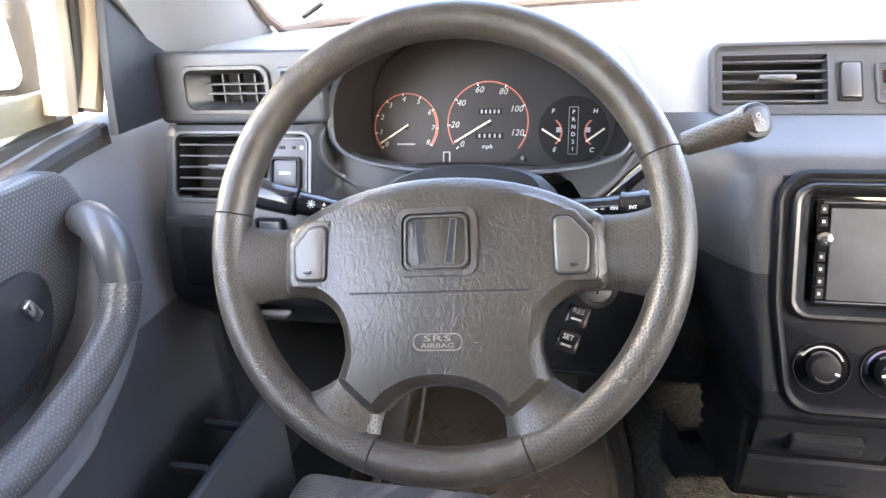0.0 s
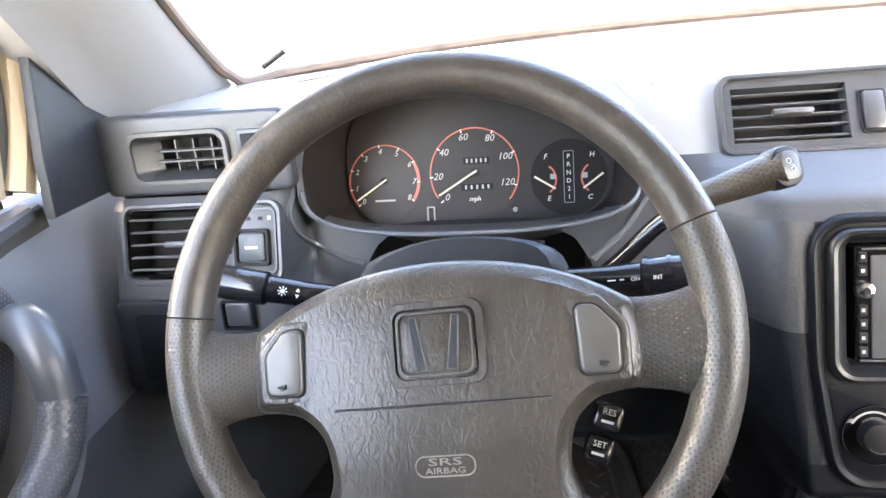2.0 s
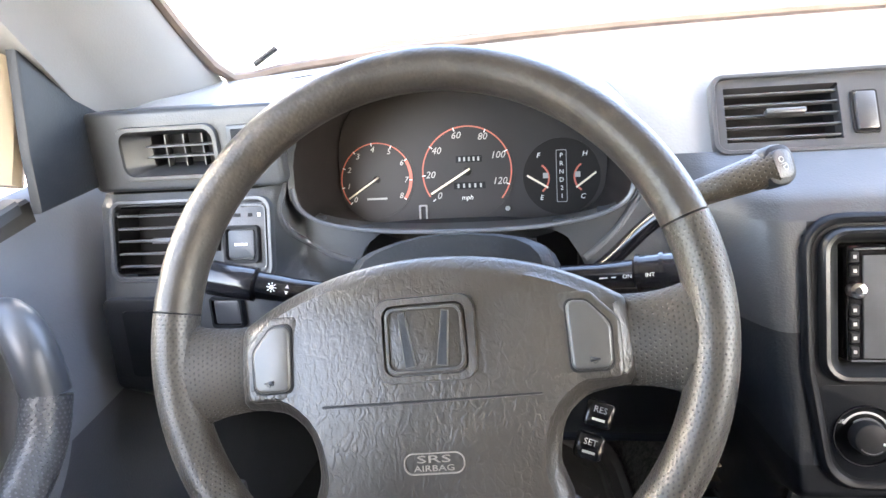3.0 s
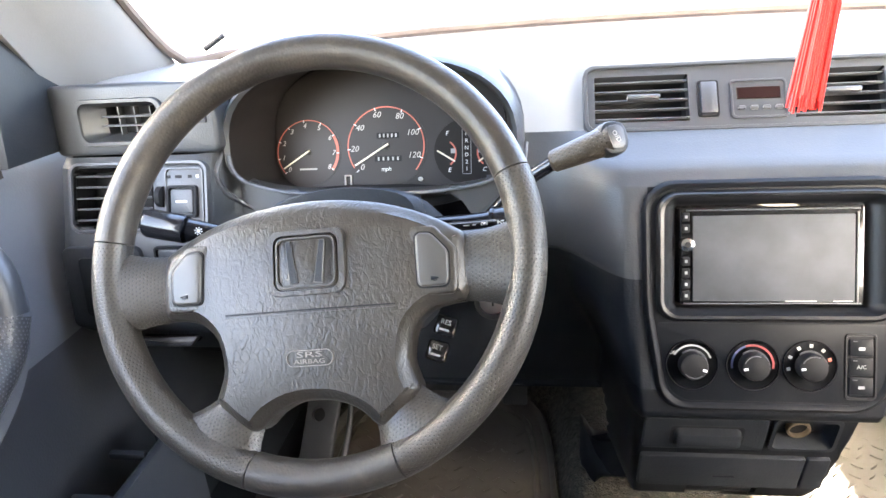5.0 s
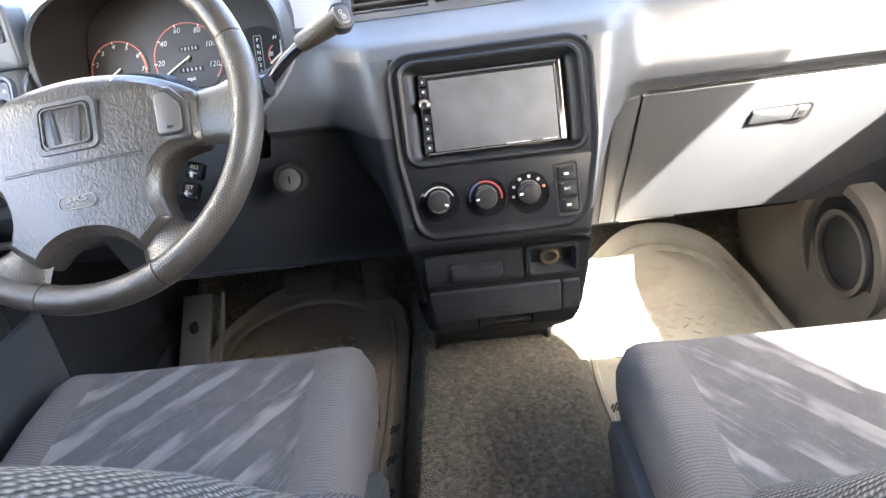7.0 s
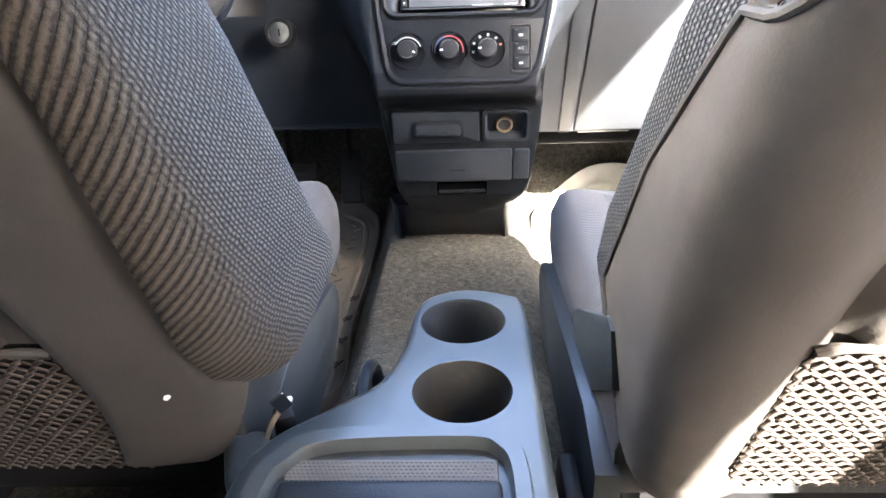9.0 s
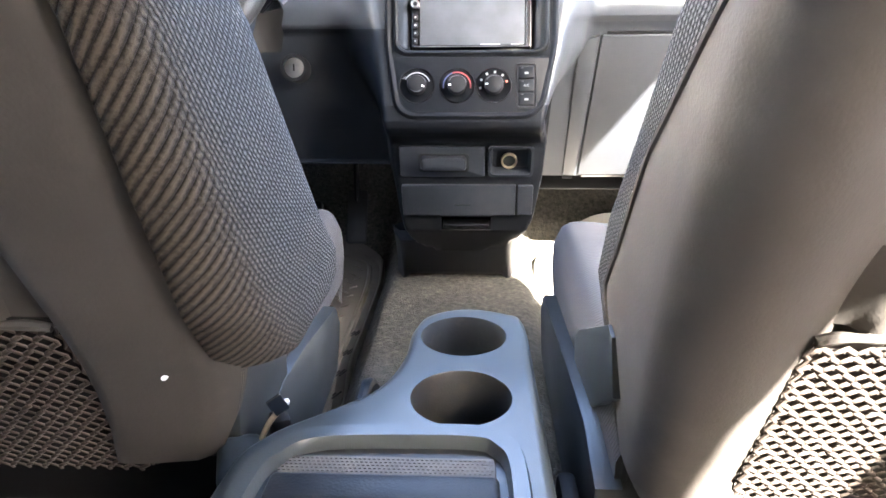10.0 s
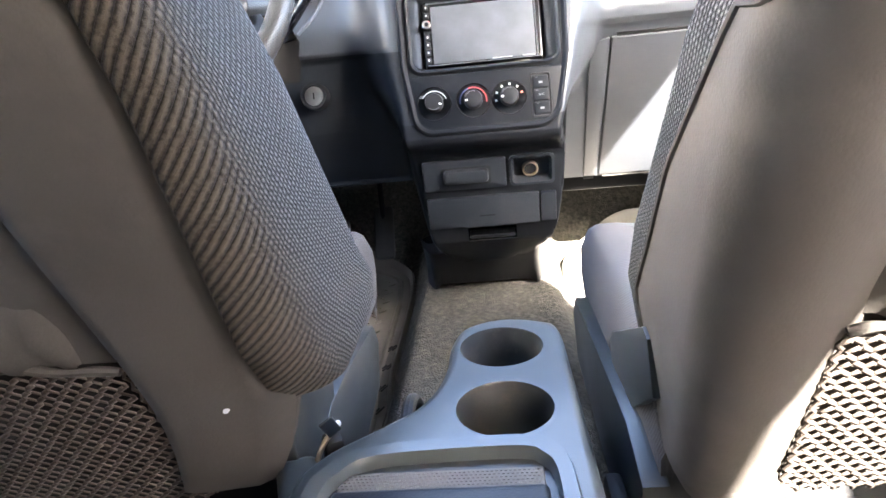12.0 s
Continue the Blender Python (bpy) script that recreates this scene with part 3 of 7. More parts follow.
for name, x, s in (("wall_left", LX, -1), ("wall_right", RX, 1)):
    # rear side, out of view: lower panel, rear pillar and roof rail
    plate(name, [(x, -2.12, -0.05), (x, -0.48, -0.05), (x, -0.48, SILL_Z - 0.02), (x, -2.12, SILL_Z - 0.02)], (s * 0.06, 0, 0), M_DOOR, "plain dark trim beside the rear seat", "wall")
    # pillar edges, openings and tints set to place and limit the light
    yp = -0.93 if s > 0 else -0.98
    yc = -1.25 if s > 0 else -1.96
    yf = -0.47 if s < 0 else -0.51
    plate("pillar", [(x + s * 0.03, yp, SILL_Z - 0.03), (x + s * 0.03, yf, SILL_Z - 0.03), (x - s * 0.05, yf - 0.05, ROOF_Z + 0.03), (x - s * 0.05, yp - 0.03, ROOF_Z + 0.03)], (s * 0.05, 0, 0), M_PILLAR, "pale trim pillar between the side windows", "pillar")
    if s < 0:
        plate("pillar", [(x, -2.12, SILL_Z - 0.03), (x, yc, SILL_Z - 0.03), (x - s * 0.05, yc, ROOF_Z + 0.03), (x - s * 0.05, -2.0, ROOF_Z + 0.03)], (s * 0.05, 0, 0), M_PILLAR, "pale trim pillar at the rear corner", "pillar")
    else:
        for ya, yb in ((-2.12, -1.80), (-1.40, yc)):
            plate("pillar", [(x, ya, SILL_Z - 0.03), (x, yb, SILL_Z - 0.03), (x - s * 0.05, yb, ROOF_Z + 0.03), (x - s * 0.05, max(ya, -2.0), ROOF_Z + 0.03)], (s * 0.05, 0, 0), M_PILLAR, "pale trim pillar at the rear corner", "pillar")
        # quarter window and header added to let some sun onto the bench
        plate("quarter_window", [(x + s * 0.01, -1.80, SILL_Z - 0.03), (x + s * 0.01, -1.40, SILL_Z - 0.03), (x - s * 0.01, -1.40, 1.21), (x - s * 0.01, -1.80, 1.21)], (s * 0.004, 0, 0), M_TINT_DEEP, "unseen quarter window added to let sun onto the bench", "window")
        plate("quarter_header", [(x - s * 0.018, -1.80, 1.20), (x - s * 0.018, -1.40, 1.20), (x - s * 0.05, -1.40, ROOF_Z + 0.03), (x - s * 0.05, -1.80, ROOF_Z + 0.03)], (s * 0.05, 0, 0), M_PILLAR, "unseen trim added to cut down the quarter window", "pillar")
    bm = tube(curve_pts([(x - s * 0.045, -2.0, 1.435), (x - s * 0.045, 0.0, 1.445), (x - s * 0.06, 0.50, 1.43)] if s < 0 else [(x - s * 0.048, -2.0, 1.468), (x - s * 0.048, -0.6, 1.468), (x - s * 0.045, 0.0, 1.448), (x - s * 0.06, 0.50, 1.43)], 6), 0.048 if s < 0 else 0.030, 10)
    tagged(part("roof_rail", bm, M_ROOF), "pale roof rail above the side windows", "roof rail", kind="structure")
    # left pane nearly opaque to keep light off the driver's seat back
    if s < 0:
        plate("rear_window", [(x + s * 0.02, -1.98, SILL_Z - 0.03), (x + s * 0.02, -0.96, SILL_Z - 0.03), (x - s * 0.045, -0.98, 1.45), (x - s * 0.045, -1.98, 1.45)], (s * 0.004, 0, 0), M_TINT_LEFT, "unseen rear side window, tinted to limit the light", "window")
    else:
        plate("rear_window", [(x + s * 0.02, -1.27, SILL_Z - 0.03), (x + s * 0.02, -0.91, SILL_Z - 0.03), (x - s * 0.045, -0.93, 1.45), (x - s * 0.045, -1.27, 1.45)], (s * 0.004, 0, 0), M_TINT, "unseen rear side window, tinted to limit the light", "window")
    # floor sill
    ye = 1.0 if s < 0 else 0.40
    plate("sill", [(x - s * 0.10, -0.4, 0.27), (x - s * 0.10, ye, 0.27), (x - s * 0.10, ye, 0.35), (x - s * 0.10, -0.4, 0.35)], (s * 0.16, 0, 0), M_LOWER if s < 0 else M_SHELL, "plastic door sill cover", "sill")
# unseen bench, added to bounce sunlight onto the front seat backs
bm = box((LX + RX) / 2, -1.23, 0.50, RX - LX - 0.04, 0.78, 0.16, 0.05, 3)
box((LX + RX) / 2, -1.66, 0.72, RX - LX - 0.04, 0.14, 0.52, 0.05, 3, bm=bm, m=None)
tagged(part("rear_bench", bm, M_BENCH, smooth=60), "unseen plain grey bench added to bounce light forwards", "rear bench", kind="structure")
# windscreen corner posts: glass edge, crease and door edge
MIDX = (LX + RX) / 2
for side in (-1, 1):
    loops = []
    for i in range(9):
        t = i / 8
        z = 1.005 + 0.465 * t
        dz = z - 1.045
        glass_e = Vector((-0.738 + 0.02 * t, 0.775 - 1.27 * dz, z + 0.004))
        crease = Vector((-0.790 + 0.19 * dz, 0.650 - 0.92 * dz, z))
        edge = Vector((-0.806 + 0.18 * dz, 0.610 - 0.98 * dz, z))
        low = Vector((-0.800 + 0.185 * dz, 0.632 - 0.95 * dz, z))
        lift = glass_e.lerp(crease, 0.45) + Vector((0.012, -0.006, 0))
        sec = [glass_e + Vector((-0.02, 0.03, 0)), glass_e, lift, crease, low, edge, edge + Vector((-0.03, 0.0, 0)), glass_e + Vector((-0.06, 0.02, 0))]
        if side > 0:
            sec = [Vector((2 * MIDX - p.x, p.y, p.z)) for p in sec]
        loops.append(sec)
    tagged(part("pillar", loft(loops, True, True, True), M_PILLAR, smooth=50), "pale grey trim post beside the windscreen", "pillar", kind="structure")
plate("header", [(LX + 0.08, 0.36, ROOF_Z - 0.02), (RX - 0.08, 0.36, ROOF_Z - 0.02), (RX - 0.08, 0.58, ROOF_Z), (LX + 0.08, 0.58, ROOF_Z)], (0, 0, 0.05), M_ROOF, "pale felt header above the windscreen", "header")

# ---- dashboard body: one moulded skin, y as a function of x and z ----
STACK_TAN = math.tan(radians(20.4))
STACK = [(0.40, 0.66), (0.44, 0.645), (0.47, 0.612), (0.50, 0.581), (0.535, 0.5645), (0.655, 0.5385), (0.668, 0.528), (0.680, 0.503), (0.690, 0.487),
         (0.70, 0.5 + STACK_TAN * (0.70 - 0.75)), (0.922, 0.5 + STACK_TAN * (0.922 - 0.75)), (0.938, 0.578), (0.950, 0.606), (0.965, 0.644)]
PASS = [(0.40, 0.90), (0.545, 0.812), (0.832, 0.630), (0.840, 0.622), (0.847, 0.602), (0.858, 0.597), (0.87, 0.598), (0.90, 0.606), (0.93, 0.620), (0.95, 0.634), (0.965, 0.648)]
KNEE = [(0.40, 0.76), (0.55, 0.70), (0.62, 0.668), (0.70, 0.648), (0.80, 0.638), (0.826, 0.632), (0.838, 0.612), (0.87, 0.610), (0.93, 0.625), (0.965, 0.644)]
LEFT = [(0.40, 0.74), (0.60, 0.66), (0.70, 0.60), (0.745, 0.555), (0.765, 0.533), (0.79, 0.531), (0.87, 0.545), (0.895, 0.556), (0.955, 0.578), (0.965, 0.590)]


def dash_y(x, z):
    xr = lerp_table([(0.44, 0.020), (0.452, 0.048), (0.468, 0.068), (0.49, 0.083), (0.52, 0.095), (0.60, 0.106), (0.66, 0.109), (0.685, 0.099), (0.70, 0.098), (0.80, 0.119), (0.92, 0.134)], z)
    xl = lerp_table([(0.44, -0.075), (0.452, -0.095), (0.468, -0.108), (0.49, -0.117), (0.52, -0.122), (0.60, -0.130), (0.70, -0.136), (0.92, -0.150)], z)
    wide = 0.024 + 0.046 * smoothstep(0.68, 0.82, z)
    w = smoothstep(xl - wide * 1.25, xl, x) * (1 - smoothstep(xr, xr + wide, x))
    side = lerp_table(PASS, z) if x > 0 else lerp_table(KNEE, z)
    k = 1 - smoothstep(-0.626, -0.602 + 0.05 * (1 - smoothstep(0.83, 0.89, z)), x)
    side = side * (1 - k) + lerp_table(LEFT, z) * k if x < 0 else side
    edge = 0.05 * (1 - smoothstep(-0.815, -0.790, x)) ** 2
    return side * (1 - w) + lerp_table(STACK, z) * w + edge


COS = math.cos(radians(20.4))
def sz(v):
    return 0.75 + v * COS


HOLES = [(-0.112, 0.095, sz(0.050), sz(0.172)),      # radio opening
         (0.023, 0.089, 0.606, 0.652),               # lighter recess
         (-0.058, 0.026, 0.500, 0.528),              # pocket under the drawer
         (-0.784, -0.682, 0.889, 0.955)]             # outer vent
xs = sorted({round(v, 4) for v in [-0.815 + 0.0165 * i for i in range(93)] + [-0.62 + 0.006 * i for i in range(61)] + [a + 0.004 * i for a in (-0.20, 0.08) for i in range(26)] + [h[i] for h in HOLES for i in (0, 1)] if v <= 0.722})
zs = sorted({round(v, 4) for v in [0.44 + 0.0105 * i for i in range(50)] + [0.826, 0.838, 0.965, 0.66, 0.675, 0.68, 0.69, 0.70, 0.922, 0.938, 0.832, 0.84, 0.848] + [h[i] for h in HOLES for i in (2, 3)]})
bm = bmesh.new()
vv = {}


def binnacle_inside(x, z, k):
    """Whether a point of the fascia lies in the instrument opening, widened by k."""
    hz, e = (0.098, 2.6) if z > 0.958 else (0.050, 3.2)
    return abs((x + 0.436) / (0.166 * k)) ** 2.6 + abs((z - 0.958) / (hz * k)) ** e < 1


ARCH = [(-0.530, 0.795), (-0.549, 0.862), (-0.545, 0.876), (-0.535, 0.892), (-0.520, 0.903), (-0.479, 0.905), (-0.400, 0.905), (-0.345, 0.901), (-0.331, 0.894), (-0.318, 0.874), (-0.312, 0.860), (-0.330, 0.795)]


def in_arch(x, z):
    """Whether a point of the fascia lies in the arched opening for the steering column."""
    inside = False
    for (x0, z0), (x1, z1) in zip(ARCH, ARCH[1:] + ARCH[:1]):
        if (z0 > z) != (z1 > z) and x < x0 + (x1 - x0) * (z - z0) / (z1 - z0):
            inside = not inside
    return inside


BEZEL = [(-0.104, 0.188), (0.088, 0.188), (0.114, 0.1815), (0.1215, 0.159), (0.118, 0.060), (0.101, -0.013), (0.087, -0.036), (0.060, -0.0465), (-0.085, -0.0465), (-0.1075, -0.036), (-0.120, -0.013), (-0.135, 0.060), (-0.138, 0.159), (-0.131, 0.1815)]


def in_bezel(x, v):
    """Whether a point of the stack lies inside the outline of its black surround."""
    inside = False
    for (x0, v0), (x1, v1) in zip(BEZEL, BEZEL[1:] + BEZEL[:1]):
        if (v0 > v) != (v1 > v) and x < x0 + (x1 - x0) * (v - v0) / (v1 - v0):
            inside = not inside
    return inside


def to_arch(x, z):
    """Nearest point on the rim of that opening."""
    best = None
    for p, q in zip(ARCH, ARCH[1:] + ARCH[:1]):
        p, q = Vector(p), Vector(q)
        d = q - p
        t = min(1, max(0, (Vector((x, z)) - p).dot(d) / d.length_squared))
        c = p + d * t
        r = (c - Vector((x, z))).length
        if best is None or r < best[0]:
            best = (r, c)
    return best


def foot_x(x, z):
    """x, kept within the rounded sides of the stack's foot: no deeper than 0.12 m behind its face."""
    if z >= (0.60 if x < 0 else 0.54) or dash_y(x, z) <= lerp_table(STACK, z) + 0.12:
        return x
    a, b = -0.03, x
    for _ in range(24):
        c = (a + b) / 2
        a, b = (a, c) if dash_y(c, z) > lerp_table(STACK, z) + 0.12 else (c, b)
    return a


def vert(i, j):
    if (i, j) not in vv:
        x = foot_x(xs[i], zs[j])
        vv[i, j] = bm.verts.new((x, dash_y(x, zs[j]), zs[j]))
    return vv[i, j]


for i in range(len(xs) - 1):
    for j in range(len(zs) - 1):
        cx, cz = (xs[i] + xs[i + 1]) / 2, (zs[j] + zs[j + 1]) / 2
        if any(a < cx < b and c < cz < d for a, b, c, d in HOLES):
            continue
        if cx > 0.135 and cz < 0.545 or cx < -0.16 and cz < 0.60 or cz < (0.59 if cx < 0 else 0.53) and foot_x(cx, cz) != cx or cx < -0.60 and cz < 0.70:
            continue
        if binnacle_inside(cx, cz, 1.05 if cx < -0.5 and cz < 0.935 else 1.03 if cx > -0.6005 else 1.0):
            continue
        if in_arch(cx, cz):
            continue
        bm.faces.new((vert(i, j), vert(i + 1, j), vert(i + 1, j + 1), vert(i, j + 1)))
for v in [v for v in bm.verts if v.is_boundary and -0.57 < v.co.x < -0.29 and 0.78 < v.co.z < 0.915]:
    r_, c_ = to_arch(v.co.x, v.co.z)
    if r_ < 0.010:
        v.co = (c_.x, dash_y(c_.x, c_.y), c_.y)
dashboard = thing("dashboard", label="moulded blue-grey plastic dashboard with a bulging centre stack", category="dashboard")
# knee and lower left fascia darkened to stand in for the shade there
for f in bm.faces:
    c = f.calc_center_median()
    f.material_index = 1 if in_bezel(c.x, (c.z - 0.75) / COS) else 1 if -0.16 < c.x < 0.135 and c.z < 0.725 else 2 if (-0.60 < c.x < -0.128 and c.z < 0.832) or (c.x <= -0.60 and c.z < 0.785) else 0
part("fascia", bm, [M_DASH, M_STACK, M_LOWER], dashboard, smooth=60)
arch3 = [Vector((x, dash_y(x, z) + 0.001, z)) for x, z in ARCH[1:-1]]
part("column_lip", loft([arch3, [p + Vector((0, 0.03, 0)) for p in arch3]], close=False), M_LOWER, dashboard, "dark lip of the column opening")
# pale beads paint the highlight line round the instrument pod
pod = curve_pts([(x, dash_y(x, z) + 0.001, z) for x, z in ((-0.613, 0.962), (-0.616, 0.940), (-0.612, 0.916), (-0.599, 0.895), (-0.575, 0.882), (-0.549, 0.874))], 5)
pod = [p + Vector((0, -0.0004, 0)) for p in pod]
part("pod_bead", tube(pod, 0.0036, 8), M_BEAD, dashboard, "rounded edge of the instrument pod")
pod = curve_pts([(x, dash_y(x, z) + 0.001, z) for x, z in ((-0.314, 0.872), (-0.300, 0.884), (-0.284, 0.899), (-0.272, 0.915), (-0.260, 0.935), (-0.257, 0.955))], 5)
pod = [p + Vector((0, -0.0004, 0)) for p in pod]
part("pod_bead", tube(pod, 0.0038, 8), M_BEAD, dashboard, "rounded edge of the instrument pod")

# top pad, from the vents to the windscreen
def top_y0(x):
    return lerp_table([(-0.82, 0.62), (-0.620, 0.635), (-0.585, 0.80), (-0.310, 0.80), (-0.250, 0.690), (-0.20, 0.700), (0.16, 0.700), (0.72, 0.69)], x)


loops = []
for x in sorted([-0.83 + 1.57 * i / 60 for i in range(61)] + [-0.620, -0.585, -0.310, -0.250]):
    y0 = top_y0(x)
    z0 = 1.032
    far = 0.985 - 0.30 * (max(0, abs(x + 0.047) - 0.30) / 0.47) ** 2
    far = max(far, y0 + 0.06)
    loops.append([(x, y0 + 0.004, z0 - 0.016), (x, y0 + 0.006, z0 - 0.006), (x, y0 + 0.018, z0 + 0.003), (x, y0 + 0.045, z0 + 0.009), (x, (y0 + far) / 2, z0 + 0.012), (x, far, z0 + 0.016), (x, far + 0.12, z0 - 0.02)])
part("top_pad", loft(loops, close=False), M_TOP, dashboard, "grained grey top pad, paled to look skylit", smooth=60)

# ---- bands that carry the vents ----
def slatted_vent(name, parent, m, u0, u1, v0, v1, n_slats, posts=0, knob=None, depth=0.04, tilt=6):
    """A vent: dark well, thin slats, upright vanes and a thumb slider. Pose m on the panel; opening u0..u1, v0..v1."""
    v = new(name)
    v.empty_display_size = 0.02
    v.parent, v.matrix_basis = parent, m
    cu, cv, w, h = (u0 + u1) / 2, (v0 + v1) / 2, u1 - u0, v1 - v0
    o = rrect(w / 2 + 0.001, h / 2 + 0.001, 0.006, 4, cu, cv)
    part("well", loft([[(x, y, 0.0) for x, y in o], [(x, y, -depth) for x, y in o]], True, False, True), M_BLACK, v)
    slat = None
    for k in range(n_slats):
        y = v0 + h * (k + 0.5) / n_slats
        mm = T((cu, y, -0.006)) @ Matrix.Rotation(radians(tilt), 4, "X")
        if slat is None:
            slat = part("slat", box(0, 0, 0, w, 0.0023, 0.007, 0.0009, 1), M_SLAT, v, m=mm)
        else:
            like("slat", slat, v, mm)
    vane = None
    for k in range(posts):
        x = u0 + w * (k + 0.75) / posts
        mm = T((x, cv, -0.010))
        if vane is None:
            vane = part("vane", box(0, 0, 0, 0.0015, h, 0.012), M_SLAT, v, m=mm)
        else:
            like("vane", vane, v, mm)
    if knob is not None:
        part("slider", box(knob, cv, 0.003, 0.036, 0.0055, 0.010, 0.002, 2), M_SLAT, v)
    return v


# centre vent band
V = panel_frame((0, 0.646, 0.968), 35)
centre_band = thing("centre_vent_panel", V, "grey plastic panel with two slatted vents, switch and clock", "vent panel")
for u0, u1, knob in ((-0.178, -0.075, -0.125), (0.036, 0.131, 0.085)):
    slatted_vent("vent", centre_band, Matrix(), u0, u1, 0.004, 0.060, 5, 0, knob)
strips = [(-0.186, -0.178, -0.004, 0.069), (-0.075, 0.036, -0.004, 0.069), (0.131, 0.146, -0.004, 0.069), (-0.178, -0.075, 0.060, 0.069), (-0.178, -0.075, -0.004, 0.004), (0.036, 0.131, 0.060, 0.069), (0.036, 0.131, -0.004, 0.004)]
for a, b, c, d in strips:
    part("face_plate", box((a + b) / 2, (c + d) / 2, -0.008, b - a, d - c, 0.016), M_FRAME, centre_band)
part("face_plate", box(0.157, 0.030, -0.014, 0.024, 0.078, 0.016, 0.002), M_FRAME, centre_band)
part("rim", ring(rrect(0.171, 0.041, 0.012, 5, -0.020, 0.0325), rrect(0.166, 0.0365, 0.010, 5, -0.020, 0.0325), -0.012, 0.004), M_FRAME, centre_band)
part("switch", box(-0.0545, 0.029, 0.002, 0.018, 0.038, 0.008, 0.0025), M_FRAME, centre_band, "grey rocker switch")
part("switch_rim", ring(rrect(0.0115, 0.0215, 0.003, 3, -0.0545, 0.029), rrect(0.0095, 0.0195, 0.0025, 3, -0.0545, 0.029), -0.001, 0.0025, 0.0006), M_BLACK, centre_band)
clock = part("clock", ring(rrect(0.030, 0.023, 0.005, 4, -0.001, 0.027), rrect(0.0275, 0.0205, 0.004, 4, -0.001, 0.027), -0.002, 0.002, 0.0006), M_FRAME, centre_band)
part("clock_window", box(-0.001, 0.034, 0.0005, 0.046, 0.014, 0.002, 0.0005, 1), M_CLOCK, clock, "dark red digital clock window")
for k in range(4):
    part("clock_button", box(-0.020 + 0.013 * k, 0.016, 0.002, 0.008, 0.0045, 0.004, 0.001, 1), M_SLAT, clock)
# plain pad between binnacle and band, and passenger pad
bm = loft([[(x, 0.648 + 0.02 * t + 0.034 * t, 0.960 + 0.072 * t) for x in (-0.264 - 0.026 * t * t, -0.245, -0.23, -0.20, -0.1865)] for t in (0, 0.33, 0.66, 1)], close=False)
part("infill", bm, M_TOP, dashboard)
P = panel_frame((0, 0.648, 0.966), 35)
pad = thing("airbag_cover", P, "large plain grey padded cover above the glove box", "dash pad")
part("pad", slab(smooth_poly([(0.160, 0.075), (0.150, 0.060), (0.160, 0.014), (0.172, 0.006), (0.30, 0.004), (0.60, 0.004), (0.752, 0.006), (0.758, 0.04), (0.755, 0.085), (0.60, 0.088), (0.30, 0.088)], 5), -0.02, 0.006, 0.005), M_TOP, pad)
part("ledge", box(0.44, -0.004, -0.012, 0.585, 0.014, 0.022, 0.003), M_FRAME, pad)

# outer upper vent band, driver's side
U = panel_frame((0, 0.592, 0.968), 6)
left_band = thing("outer_vent_panel", U, "grey plastic panel with a deep outer vent", "vent panel")
outer = rrect(0.0545, 0.0268, 0.013, 5, -0.7185, 0.0362)
inner = rrect(0.0488, 0.0215, 0.011, 5, -0.7185, 0.0362)
well = rrect(0.039, 0.0165, 0.004, 5, -0.7095, 0.0362)
part("rim", ring(outer, inner, -0.01, 0.005, 0.002), M_FRAME, left_band)
v = part("vent", loft([[(x, y, 0.002) for x, y in inner], [(x, y, -0.020) for x, y in well], [(x, y, -0.05) for x, y in well]], True, False, True), [M_FRAME], left_band)
for k in range(2):
    part("slat", box(-0.7085, 0.0312 + 0.0105 * k, -0.014, 0.078, 0.0020, 0.014, 0.0006, 1), M_SLAT, v)
for k in range(3):
    part("vane", box(-0.730 + 0.020 * k, 0.0362, -0.020, 0.0014, 0.032, 0.010), M_SLAT, v)
part("back_plate", box(-0.7095, 0.0362, -0.048, 0.078, 0.033, 0.002), M_BLACK, v)
part("face_plate", holed(rrect(0.102, 0.0405, 0.008, 5, -0.706, 0.0385), [rrect(0.0540, 0.0263, 0.0125, 5, -0.7185, 0.0362)], -0.040, 0.0, 0.005), M_DASH, left_band, "rounded grey face plate")
part("blank_switch", box(-0.634, 0.046, 0.001, 0.040, 0.028, 0.006, 0.002), M_FRAME, left_band)
part("blank_key", box(-0.640, 0.047, 0.004, 0.018, 0.018, 0.004, 0.0015), M_STACK, left_band)

# outer lower vent, switches and pocket, driver's side
Lp = panel_frame((0, 0.5668, 0.922), 20.3)
low_band = thing("switch_panel", Lp, "grey panel with vent and mirror switch beside the wheel", "switch panel")
part("rim", ring(rrect(0.0860, 0.0410, 0.013, 5, -0.7000, 0.0), rrect(0.0820, 0.0370, 0.011, 5, -0.7000, 0.0), -0.004, 0.0055, 0.0015), M_FRAME, low_band)
slatted_vent("vent", low_band, T((0, 0, 0.002)), -0.781, -0.684, -0.032, 0.032, 5, 0, -0.72)
part("face_plate", slab(rrect(0.0320, 0.0350, 0.008, 5, -0.649, 0.0), -0.003, 0.0025, 0.002), M_DASH, low_band)
part("switch_rim", ring(rrect(0.0235, 0.0325, 0.006, 4, -0.643, 0.0005), rrect(0.0215, 0.0305, 0.005, 4, -0.643, 0.0005), 0.001, 0.0045, 0.001), M_FRAME, low_band)
part("thumb_wheel", disc(0.012, -0.003, 0.003, 20), M_BLACK, low_band, m=T((-0.6715, 0.0, 0.002)) @ Matrix.Rotation(radians(90), 4, "Y"))
